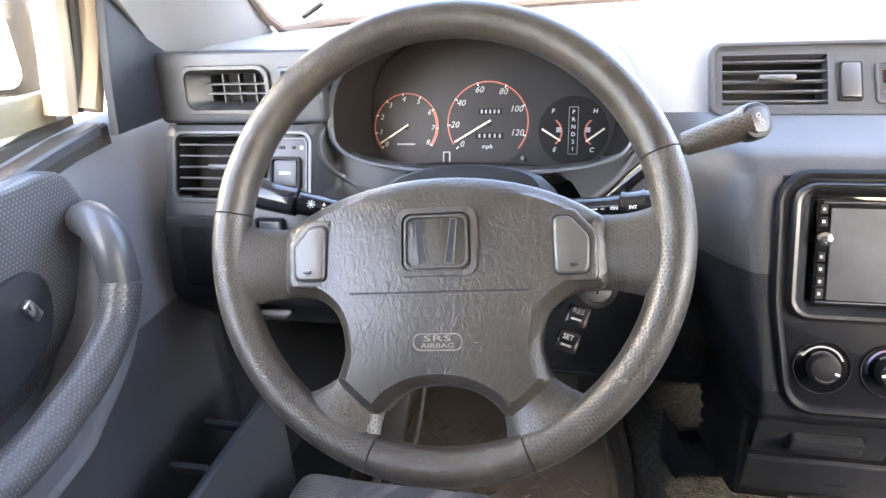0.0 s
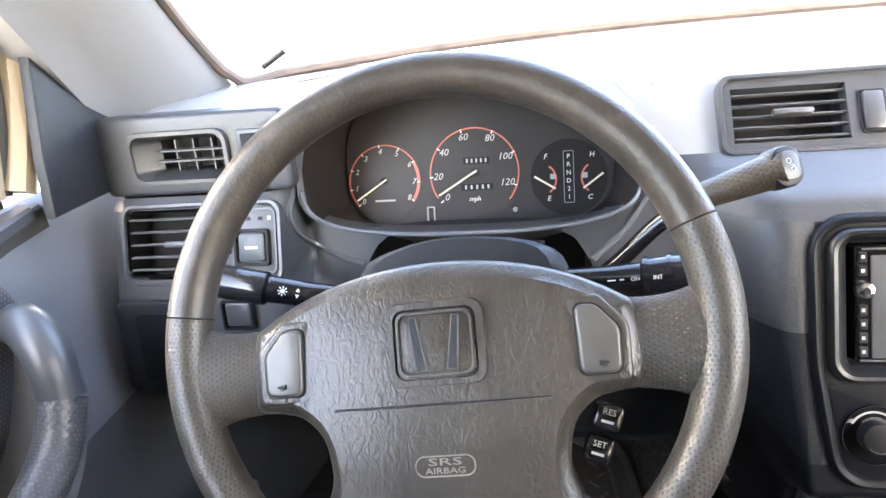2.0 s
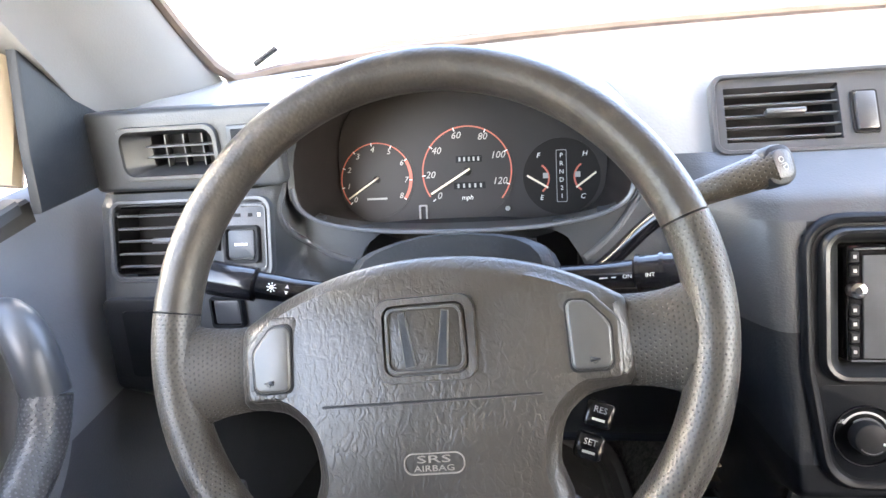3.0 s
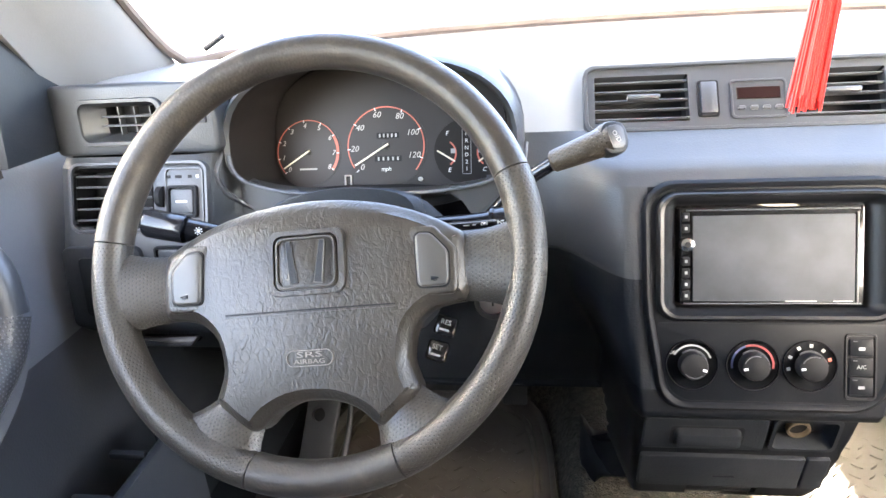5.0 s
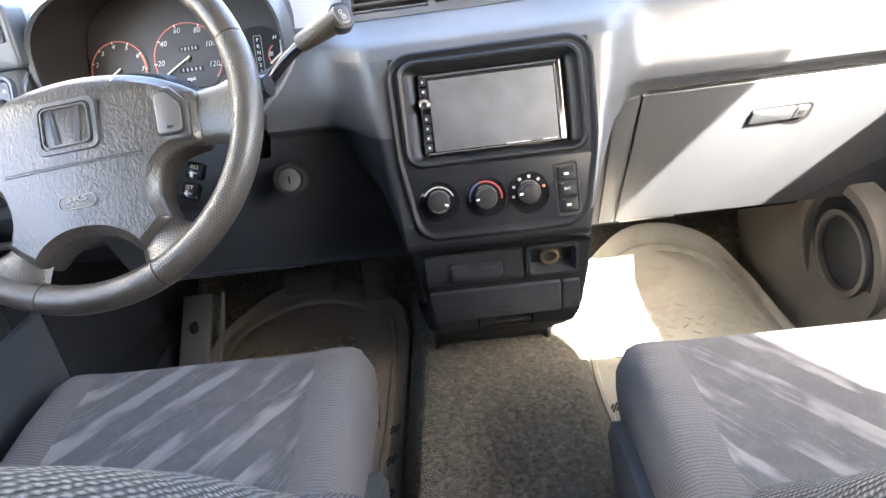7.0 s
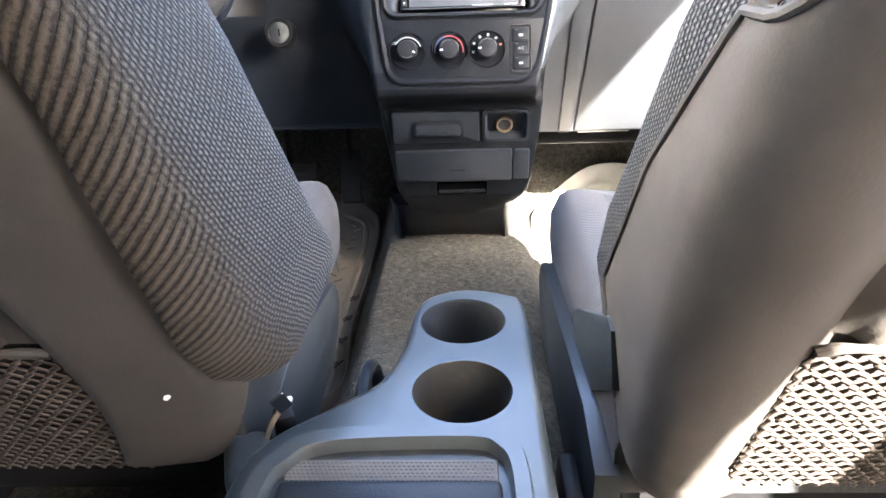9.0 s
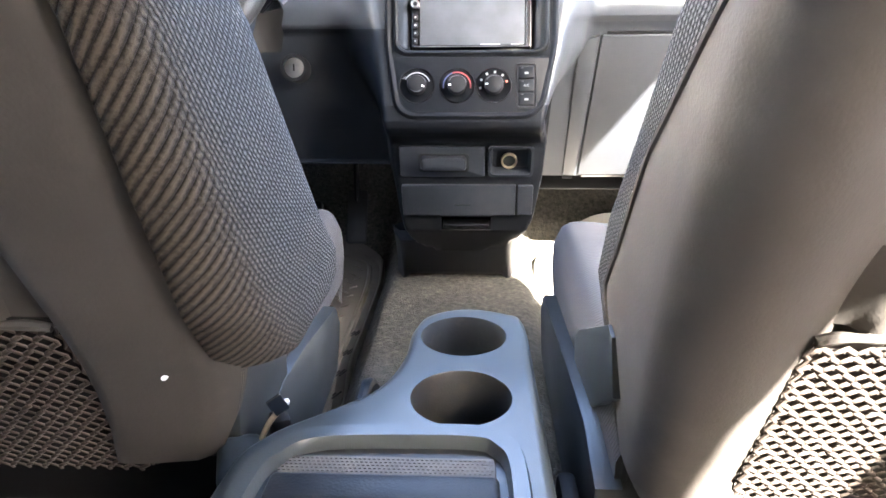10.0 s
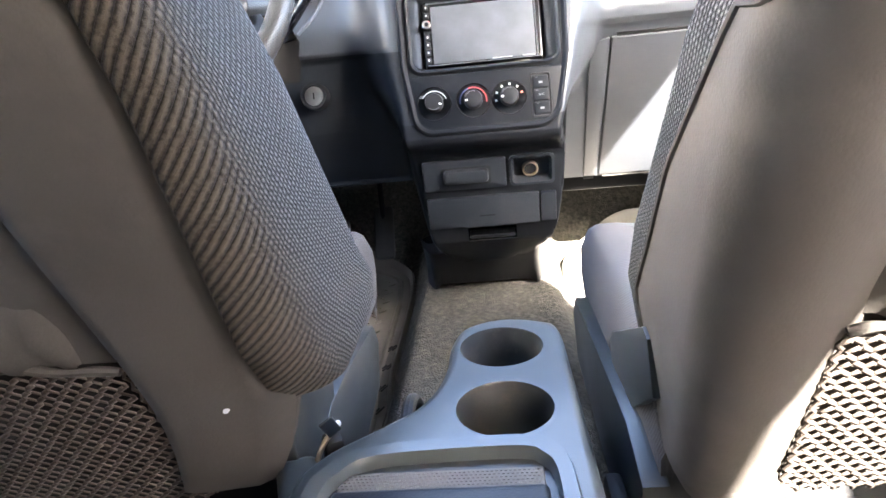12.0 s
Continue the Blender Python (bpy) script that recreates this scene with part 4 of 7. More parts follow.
sw = part("mirror_switch", ring(rrect(0.0185, 0.0185, 0.004, 4, -0.645, -0.006), rrect(0.0150, 0.0150, 0.004, 4, -0.645, -0.006), 0.001, 0.008, 0.0015), M_BLACK, low_band, "square mirror adjusting switch")
part("key", slab(rrect(0.0140, 0.0140, 0.003, 4, -0.645, -0.006), 0.001, 0.0062, 0.0015), M_DASH, sw)
part("mark", box(-0.645, -0.006, 0.0068, 0.013, 0.0024, 0.0008), M_WHITE, sw)
for x, w in ((-0.662, 0.006), (-0.650, 0.010), (-0.636, 0.006), (-0.627, 0.004)):
    part("symbol", box(x, 0.0225, 0.0024, w * 0.8, 0.0034, 0.0006), M_BLACK if w > 0.005 else M_WHITE, low_band)
Q = panel_frame((0, 0.5375, 0.825), 8)
pocket = thing("coin_pocket", Q, "dark hinged pocket lid with small switches", "dash pocket")
part("lid", slab(rrect(0.050, 0.050, 0.010, 4, -0.748, -0.004), -0.004, 0.006, 0.003), M_LOWER, pocket)
part("lid_panel", slab(rrect(0.034, 0.036, 0.006, 4, -0.742, -0.002), 0.004, 0.0085, 0.0015), M_STACK, pocket)
for k, y in enumerate((0.030, -0.006)):
    s = part("switch", ring(rrect(0.017, 0.016, 0.003, 3, -0.664, y), rrect(0.014, 0.013, 0.003, 3, -0.664, y), -0.002, 0.006, 0.001), M_STACK, pocket)
    part("key", slab(rrect(0.0135, 0.0125, 0.003, 3, -0.664, y), -0.003, 0.004, 0.002), M_FRAME if k == 0 else M_BLACK, s)

# ---- instrument binnacle ----
def binnacle_outline(k=1.0, dz=0.0, n=48):
    """Opening: wide arch with a flat base."""
    pts = []
    for i in range(n):
        a = 2 * math.pi * i / n
        c, s = math.cos(a), math.sin(a)
        e = 2 / 2.6
        x = -0.436 + k * 0.166 * math.copysign(abs(c) ** e, c)
        hz = 0.098 if s > 0 else 0.050
        z = 0.958 + dz + k * hz * math.copysign(abs(s) ** (e if s > 0 else 2 / 3.2), s)
        pts.append((x, z))
    return pts


cluster = thing("instrument_cluster", label="round-dialled instrument cluster under a dark hood", category="instrument cluster")
o1, o2 = binnacle_outline(1.0), binnacle_outline(0.985, -0.002)
o3 = [(x, z if z > 0.955 else 0.955 + (z - 0.955) * 2.0) for x, z in binnacle_outline(0.93, -0.004)]
ysh = lambda z, y: y + 0.10 * (z - 0.958)
part("hood_lining", loft([[(x, ysh(z, 0.612), z) for x, z in o1], [(x, ysh(z, 0.622), z if z > 0.93 else z - 0.006) for x, z in o2], [(x, 0.735 + 0.26 * (z - 0.91), z) for x, z in o3]], True, False, False), M_LINING, cluster, "dark matt hood lining")
part("back_cover", slab([(x + 0.48, (z - 0.910) * 1.06) for x, z in binnacle_outline(1.0, -0.004)], -0.016, -0.009), M_LINING, cluster, m=panel_frame((-0.48, 0.709, 0.910), 20))
big = binnacle_outline(1.075, 0.001)
loops = [[(x, ysh(z, 0.640), z) for x, z in big], [(x, ysh(z, 0.616), z) for x, z in binnacle_outline(1.06, 0.001)], [(x, ysh(z, 0.607), z) for x, z in binnacle_outline(1.03, 0.0005)], [(x, ysh(z, 0.612), z) for x, z in o1]]
part("hood_rim", loft(loops), M_DASH, cluster, "grey rounded hood rim")
low = [(x, z) for x, z in binnacle_outline(1.005, 0.0, 96) if z < 0.968]
low.sort(key=lambda p: math.atan2(p[0] + 0.436, 1.2 - p[1]))
# pale bead paints the highlight along the hood's lower rim
part("rim_bead", tube([(x, ysh(z, 0.6085), z) for x, z in low], 0.0024, 8), M_BEAD, cluster, "glossy lower hood edge with its highlight painted pale")
# outer skin of the hood, running forwards into the top pad
arch = [p for p in big if p[1] > 0.945]
arch.sort(key=lambda p: -math.atan2(p[1] - 0.90, p[0] + 0.436))
bm = loft([[(x, ysh(z, 0.640), z) for x, z in arch], [(x, 0.70, z - 0.002) for x, z in arch], [(x, 0.76, min(z, 1.058) - 0.008) for x, z in arch], [(x, 0.86, min(z, 1.06) - 0.04) for x, z in arch]], close=False)
part("hood", bm, M_LOWER, cluster, "dark skin of the hood")
G = panel_frame((-0.48, 0.709, 0.910), 20)
face = part("face", slab([(x + 0.48, (z - 0.910) * 1.06 - 0.004 - max(0, 0.955 - z) * 1.1) for x, z in binnacle_outline(0.925, -0.002)], -0.006, -0.0005), M_DIAL, cluster, "dark grey dial panel", m=G)


def dial(name, cx, cy, r, a0, a1, red0, labels, needle, label):
    """A round gauge: plate, coloured scale arc, ticks, numbers at their angles, hub and needle (degrees)."""
    d = part(name, disc(r * 1.06, 0.0, 0.0012, 40, 0.0), M_DIAL, cluster, label, m=G @ T((cx, cy, 0)))
    part("scale", arc_band(r * 0.97, r, a0, red0, 0.0012, 0.0018, 40), M_RED, d)
    if red0 != a1:
        part("scale", arc_band(r * 0.92, r, red0, a1, 0.0012, 0.0018, 16), M_RED, d, "red warning arc")
    for s, deg in labels:
        a = radians(deg)
        part("tick", box(r * 0.96, 0, 0.0019, r * 0.08, r * 0.022, 0.0006), M_WHITE, d, m=Matrix.Rotation(a, 4, "Z"))
        k = 0.82 if len(s) < 3 else 0.76
        writing("numeral", s, r * 0.215, M_NUMERAL, d, T((r * k * math.cos(a), r * k * math.sin(a), 0.0016)), shear=0.25)
    part("needle", box(r * 0.42, 0, 0.0045, r * 1.02, r * 0.045, 0.0014, 0.0004, 1), M_NEEDLE, d, "ivory pointer", m=Matrix.Rotation(radians(needle), 4, "Z"))
    part("needle_cap", disc(r * 0.10, 0.001, 0.0045, 20, 0.0015), M_DIAL, d)
    return d


tach = dial("tachometer", -0.0640, 0.0225, 0.0425, 222, -36, 31, list(zip("012345678", (221, 192, 160, 129, 97, 64, 31, -3, -35))), 213, "round tachometer with red arc")
part("caption", box(0, -0.0225, 0.0016, 0.024, 0.0022, 0.0004), M_GREYPRINT, tach)
spd = dial("speedometer", 0.0415, 0.0275, 0.0515, 213, -39, -39, list(zip(("0", "20", "40", "60", "80", "100", "120"), (220, 184, 145, 106, 64, 25, -19))), 211, "round speedometer with red rim line")
writing("unit", "mph", 0.0075, M_WHITE, spd, T((0.0, -0.030, 0.0016)), shear=0.2)
for y, w in ((0.0135, 0.030), (-0.0165, 0.036)):
    w1 = part("counter_window", box(0.003, y, 0.0012, w, 0.0075, 0.0012), M_BLACK, spd)
    for k in range(5):
        part("digit", box(0.003 + (k - 2) * w / 5.6, y, 0.0019, 0.0022, 0.0046, 0.0005), M_GREYPRINT, w1)
aux = part("fuel_and_heat_gauge", disc(0.0430, 0.0, 0.0012, 40), M_LINING, cluster, "dark round fuel and heat gauge", m=G @ T((0.1475, 0.0175, 0)))
part("surround", arc_band(0.0425, 0.0436, 0, 360, 0.0010, 0.0015, 48), M_DIAL, aux)
for s, top, bot in ((-1, "F", "E"), (1, "H", "C")):
    part("scale", arc_band(0.0165, 0.0185, 90 - 55, 90 + 55, 0.0012, 0.0018, 20), M_RED, aux, m=T((s * 0.0315, -0.002, 0)) @ Matrix.Rotation(radians(90 * s), 4, "Z"))
    writing("letter", top, 0.0078, M_WHITE, aux, T((s * 0.0255, 0.0235, 0.0016)), shear=0.2)
    writing("letter", bot, 0.0078, M_WHITE, aux, T((s * 0.0225, -0.0235, 0.0016)), shear=0.2)
    part("needle", box(0, 0, 0.004, 0.027, 0.0021, 0.0012), M_NEEDLE, aux, m=T((s * 0.0265, -0.0055, 0)) @ Matrix.Rotation(radians(36 if s > 0 else -32), 4, "Z"))
    part("symbol", box(s * 0.0175, 0.001, 0.0016, 0.006, 0.0060, 0.0004), M_GREYPRINT, aux)
part("gear_window", ring(rrect(0.0058, 0.0290, 0.0015, 3), rrect(0.0052, 0.0284, 0.0013, 3), 0.0012, 0.0022, 0.0003), M_GREYPRINT, aux)
for k, s in enumerate("PRND21"):
    writing("gear_letter", s, 0.0070, M_WHITE, aux, T((0, 0.0225 - 0.0090 * k, 0.0016)))
part("reset_slot", ring(rrect(0.0048, 0.0095, 0.001, 2), rrect(0.0030, 0.0078, 0.001, 2), 0, 0.003, 0.0005), M_GREYPRINT, cluster, m=G @ T((-0.0100, -0.0185, 0)))
part("trip_knob", disc(0.0028, 0, 0.006, 16, 0.001), M_GREYPRINT, cluster, m=G @ T((0.0870, -0.0165, 0)))
part("indicator", box(0, 0, 0.0005, 0.006, 0.002, 0.001), M_GREYPRINT, cluster, m=G @ T((0.0420, -0.0230, 0)))

# ---- steering column, stalks, gear lever ----
W0 = Vector((-0.430, 0.370, 0.933))
WM = panel_frame(W0, 31, turn=4.3)
column = thing("steering_column", panel_frame(W0, 31), "dark plastic steering column shroud", "steering column")
sec = lambda s, z, dy=0: [(x, y + dy, z) for x, y in smooth_poly([(-0.076 * s, -0.01), (-0.072 * s, 0.045), (-0.046 * s, 0.063), (0.0, 0.072), (0.062 * s, 0.067), (0.084 * s, 0.046), (0.086 * s, -0.01), (0.060 * s, -0.062), (0, -0.076), (-0.060 * s, -0.062)], 3)]
part("shroud", loft([sec(0.90, -0.060, -0.002), sec(1.0, -0.066, 0), sec(1.06, -0.11, 0.004), sec(1.08, -0.19, 0.008)], True, True, True), M_LOWER, column)
part("slot", box(0.052, 0.0725, -0.115, 0.036, 0.003, 0.005), M_BLACK, column)
IM = panel_frame((-0.298, 0.598, 0.772), 12)
keyhole = part("ignition_lock", ring(*[[(r * math.cos(2 * math.pi * i / 28), r * math.sin(2 * math.pi * i / 28)) for i in range(28)] for r in (0.0225, 0.0165)], -0.02, 0.008, 0.002), M_BLACK, None, m=IM)
tagged(keyhole, "round metal key lock in the dark lower dash", "key lock")
part("barrel", disc(0.0160, -0.02, 0.006, 28, 0.001), M_METAL, keyhole, "bright metal barrel")
part("key_slot", box(0, 0, 0.0063, 0.0022, 0.011, 0.0008), M_BLACK, keyhole)
for nm, pts, r, lab in (("light_stalk", [(-0.500, 0.470, 0.905), (-0.555, 0.462, 0.915), (-0.585, 0.461, 0.9215)], [0.0085, 0.0105, 0.0115], "black indicator and light stalk with white symbols"),
                        ("wiper_stalk", [(-0.360, 0.478, 0.915), (-0.312, 0.468, 0.9205), (-0.288, 0.463, 0.9245)], [0.0085, 0.0095, 0.0105], "black wiper stalk with white marks")):
    st = thing(nm, label=lab, category="stalk")
    a = [Vector(p) for p in pts]
    part("arm", tube(a, r, 16), M_GLOSS, st)
    d = (a[2] - a[1]).normalized()
    kl = 0.040 if nm == "light_stalk" else 0.032
    end = [a[2] + d * 0.001, a[2] + d * 0.003, a[2] + d * kl, a[2] + d * (kl + 0.003)]
    part("knob", tube(end, [r[2] * 0.9, r[2] * 1.22, r[2] * 1.25, r[2] * 1.12], 18), M_GLOSS, st, "glossy twist knob")
    nrm = Vector((-0.36, 0.0, 1.14)) - a[1]
    nrm = (nrm - d * nrm.dot(d)).normalized()
    mm = Matrix((d, nrm.cross(d), nrm)).transposed().to_4x4()
    if nm == "light_stalk":
        mm = mm @ Matrix.Rotation(math.pi, 4, "Z")
    on = lambda f, rr: T(a[1].lerp(a[2], f) + nrm * rr) @ mm
    if nm == "light_stalk":
        part("symbol", disc(0.0017, 0, 0.0006, 14), M_WHITE, st, m=on(0.55, 0.0122))
        for k in range(8):
            part("symbol_ray", box(0.0032, 0, 0.0003, 0.0016, 0.0007, 0.0006), M_WHITE, st, m=on(0.55, 0.0122) @ Matrix.Rotation(k * math.pi / 4, 4, "Z"))
        for e in (-1, 1):
            part("symbol", slab([(-0.0016, 0.0), (0.0016, 0.0), (0.0, 0.0028)], 0, 0.0005), M_WHITE, st, m=on(0.15, 0.0118) @ T((0, 0.0012 * e, 0)) @ Matrix.Rotation(0 if e > 0 else math.pi, 4, "Z"))
    else:
        for f, w in ((0.15, 0.006), (0.45, 0.003)):
            part("symbol", box(0, -0.002, 0, w, 0.0008, 0.0006), M_WHITE, st, m=on(f, 0.0108))
        writing("letters", "ON", 0.0042, M_WHITE, st, on(0.85, 0.0112) @ T((0, -0.002, 0)))
        for k in range(2):
            part("collar", tube([a[2] + d * (0.002 + 0.017 * k), a[2] + d * (0.005 + 0.017 * k)], r[2] * (1.34 + 0.04 * k), 18), M_GLOSS, st, "raised glossy collar")
        writing("letters", "INT", 0.0042, M_WHITE, st, T(a[2] + d * 0.0125 + nrm * 0.0129) @ mm @ T((0, -0.002, 0)))
gear = thing("gear_lever", label="column gear lever with cross-grained grip and button", category="gear lever")
part("rod", tube(curve_pts([(-0.335, 0.560, 0.862), (-0.300, 0.548, 0.893), (-0.262, 0.545, 0.934), (-0.226, 0.539, 0.960)], 5), 0.0075, 12), M_GLOSS, gear)
ga, gb = Vector((-0.231, 0.540, 0.958)), Vector((-0.174, 0.529, 0.983))
part("grip", tube([ga, ga.lerp(gb, 0.04), ga.lerp(gb, 0.3), ga.lerp(gb, 0.8), ga.lerp(gb, 1.0)], [0.0085, 0.0112, 0.0122, 0.0142, 0.0146], 20, uv=True), M_LEVER, gear, "dimpled grip")
gq = look(gb, gb + Vector((0.35, -0.72, 0.42)))
cap = part("end_cap", slab(rrect(0.0145, 0.0165, 0.012, 6), -0.010, 0.006, 0.004), M_LOWER, gear, m=gq @ Matrix.Rotation(math.pi, 4, "Y"))
part("button", slab(rrect(0.0095, 0.0115, 0.007, 5), 0.004, 0.0078, 0.0015), M_DASH, cap, "grey overdrive button")
writing("letters", "O/D", 0.0068, M_GREYPRINT, cap, T((0, 0, 0.0080)) @ Matrix.Rotation(radians(-68), 4, "Z"))

# ---- steering wheel ----
wheel = thing("steering_wheel", WM, "dark four-spoked steering wheel, worn and dimpled, with airbag", "steering wheel")
RM, RT = 0.1755, 0.0150


def rim_piece(a0, a1, material, label="", n=24):
    loops = []
    for i in range(n + 1):
        a = radians(a0 + (a1 - a0) * i / n)
        c, s = math.cos(a), math.sin(a)
        ring_ = []
        for k in range(20):
            t = 2 * math.pi * k / 20
            rr = RM + RT * math.cos(t)
            ring_.append((rr * c, rr * s, RT * 1.12 * math.sin(t)))
        loops.append(ring_)
    return part("rim", loft(loops, True, True, True, uv=True), material, wheel, label)


rim_piece(18, 172, M_WHEEL, "smooth upper rim", 60)
rim_piece(172.4, 252, M_GRIP, "dimpled rim grip", 40)
rim_piece(252.4, 291.6, M_WHEEL, "smooth lower rim", 24)
rim_piece(-68, 17.6, M_GRIP, "dimpled rim grip", 40)


def spoke(pts_in, pts_out, material):
    """A flat arm that swells into the rim: inner edge pair to outer edge pair."""
    loops = []
    a0, a1, b0, b1 = (Vector(p) for p in (*pts_in, *pts_out))
    for i in range(9):
        t = i / 8
        flare = 0.012 * t ** 3
        p, q = a0.lerp(b0, t), a1.lerp(b1, t)
        e = (p - q).normalized() * flare
        p, q = p + e, q - e
        z = -0.010 + 0.010 * t
        th = 0.010 + 0.002 * t
        row = []
        for k in range(13):
            s = k / 12
            m_ = p.lerp(q, s)
            row.append((m_.x, m_.y, z + th * math.sin(math.pi * s) ** 0.5))
        for k in range(1, 12):
            s = 1 - k / 12
            m_ = p.lerp(q, s)
            row.append((m_.x, m_.y, z - th * math.sin(math.pi * s) ** 0.5))
        loops.append(row)
    return part("spoke", loft(loops, True, True, True, uv=True), material, wheel, m=T((0, 0, 0)))


for s in (-1, 1):
    spoke(((s * 0.112, 0.012), (s * 0.112, -0.046)), ((s * 0.168, 0.006), (s * 0.164, -0.046)), M_GRIP)
    spoke(((s * 0.082, -0.108), (s * 0.044, -0.130)), ((s * 0.112, -0.130), (s * 0.056, -0.166)), M_GRIP)
half = [(0.0, 0.046), (0.045, 0.042), (0.085, 0.031), (0.118, 0.014), (0.127, 0.002), (0.127, -0.040), (0.112, -0.046), (0.096, -0.050), (0.082, -0.064), (0.077, -0.088), (0.081, -0.104), (0.082, -0.114), (0.064, -0.132), (0.050, -0.138), (0.036, -0.126), (0.018, -0.118), (0.0, -0.116)]
outline = smooth_poly([(-x, y) for x, y in half[::-1][:-1]] + [(x, y) for x, y in half[:-1]][0:] , 3)[::-1]
part("hub", dome(outline, -0.030, 0.006, 0.010, lambda x, y: 0.0105 * max(0, 1 - (x / 0.13) ** 2) * max(0.0, 1 - ((y + 0.035) / 0.11) ** 2) * (1 - 0.85 * smoothstep(0.016, 0.046, y)), 4), M_HUB, wheel, "wrinkled vinyl airbag cover")
hub_z = lambda x, y: 0.006 + 0.0105 * max(0, 1 - (x / 0.13) ** 2) * max(0.0, 1 - ((y + 0.035) / 0.11) ** 2) * (1 - 0.85 * smoothstep(0.016, 0.046, y))
for dy, h, mt, nm in ((0.0, 0.0010, M_BLACK, "cover_line"), (-0.0014, 0.0014, M_HUB, "cover_lip")):
    xs_l = [-0.0680 + 0.1376 * i / 24 for i in range(25)]
    part(nm, loft([[(x, -0.0450 + dy - 0.0007, hub_z(x, -0.045) - 0.002), (x, -0.0450 + dy - 0.0006, hub_z(x, -0.045) + h), (x, -0.0450 + dy + 0.0006, hub_z(x, -0.045) + h), (x, -0.0450 + dy + 0.0007, hub_z(x, -0.045) - 0.002)] for x in xs_l], True, True, True), mt, wheel)
for s in (-1, 1):
    def key_outline(d):
        pts = [(s * x, y) for x, y in ((0.0880 - d, -0.0345 - d), (0.1135 + d, -0.0345 - d), (0.1145 + d, -0.0070 + 0.4 * d), (0.1010 + 0.4 * d, 0.0085 + d), (0.0875 - d, 0.0095 + d))]
        return round_poly(pts if s > 0 else pts[::-1], [0.005, 0.006, 0.010, 0.008, 0.005] if s > 0 else [0.005, 0.008, 0.010, 0.006, 0.005], 5)
    h = part("horn_button", slab(key_outline(-0.0006), 0.004, 0.0148, 0.0022, 3), M_HORN, wheel, "pale grey horn button")
    part("horn_surround", slab(key_outline(0.0058), -0.004, 0.0112, 0.003, 3), M_HUB, wheel)
    part("horn_gap", slab(key_outline(0.0006), 0.004, 0.0128, 0.0003), M_BLACK, h)
    part("horn_symbol", tube([(s * 0.0995, -0.0275, 0.0149), (s * 0.1055, -0.0275, 0.0149)], [0.0018, 0.0006], 6), M_LOWER, h)
    part("horn_symbol", tube([(s * 0.1005, -0.0275, 0.0149), (s * 0.1020, -0.0300, 0.0149), (s * 0.1040, -0.0290, 0.0149)], 0.0004, 5), M_LOWER, h)
part("emblem_recess", ring(rrect(0.0320, 0.0265, 0.009, 5, 0.001, -0.0075), rrect(0.0255, 0.0212, 0.007, 5, 0.001, -0.0075), 0.006, 0.0182, 0.0035), M_HUB, wheel)
emb = part("emblem", ring(rrect(0.0242, 0.0200, 0.0065, 5, 0.001, -0.0075), rrect(0.0226, 0.0184, 0.0055, 5, 0.001, -0.0075), 0.010, 0.0196, 0.0007), M_HORN, wheel, "plain rounded square badge")
part("badge_plate", slab(rrect(0.0250, 0.0208, 0.006, 5, 0.001, -0.0075), 0.008, 0.0172, 0.0005), M_HUB, emb)
for s in (-1, 1):
    br = part("badge_bar", slab([(-0.0036, -0.0170), (0.0036, -0.0170), (0.0024, 0.0170), (-0.0024, 0.0170)], -0.001, 0.0012, 0.0004, 1), M_HORN, emb, m=T((0.001 + s * 0.0118, -0.0075, 0.0175)) @ Matrix.Rotation(radians(-7 * s), 4, "Z"))
    part("bar_face", slab([(-0.0028, -0.0164), (0.0028, -0.0164), (0.0018, 0.0164), (-0.0018, 0.0164)], 0.0008, 0.0016, 0.0002, 1), M_LOWER, br, "dark flat face")
bad = part("airbag_badge", ring(rrect(0.0188, 0.0064, 0.0058, 5, 0.0008, -0.0822), rrect(0.0181, 0.0057, 0.0052, 5, 0.0008, -0.0822), 0.006, 0.0158, 0.0004), M_RAISED, wheel)
writing("letters", "SRS", 0.0062, M_RAISED, bad, T((0.0008, -0.0797, 0.0158)) @ Matrix.Diagonal((2.3, 1, 1, 1)))
writing("letters", "AIRBAG", 0.0050, M_RAISED, bad, T((0.0008, -0.0850, 0.0157)) @ Matrix.Diagonal((1.45, 1, 1, 1)))
cruise = thing("cruise_switch", WM, "dark ribbed cruise control buttons behind the wheel", "switch")
for k, (u, v) in enumerate(((0.1035, -0.0640), (0.0950, -0.0835))):
    b_ = part("key", box(0, 0, 0, 0.018, 0.017, 0.012, 0.003), M_GLOSS, cruise, m=T((u, v, -0.026)) @ Matrix.Rotation(radians(-20), 4, "Z"))
    writing("letters", ("RES", "SET")[k], 0.0056, M_GREYPRINT, b_, T((0, 0.0030, 0.0061)))
    part("mark", box(0, -0.0032, 0.0061, 0.008, 0.0016, 0.0004), M_GREYPRINT, b_)

release = thing("bonnet_release", T((-0.695, 0.548, 0.742)), "grey bonnet release lever under the dashboard", "release lever")
part("lever", slab(round_poly([(-0.040, -0.006), (0.030, -0.006), (0.042, 0.007), (-0.040, 0.005)], [0.002] * 4), 0, 0.008, 0.0025), M_FRAME, release, m=Matrix.Rotation(radians(70), 4, "X"))
part("bracket", box(0, 0.016, 0.004, 0.070, 0.024, 0.018, 0.003), M_BLACK, release)

# ---- centre stack: radio, climate panel, ash tray, lighter, drawer ----
S = panel_frame((0, 0.5, 0.75), 20.4)
bezel = thing("radio_surround", S, "black moulded surround of radio and climate controls", under=dashboard)
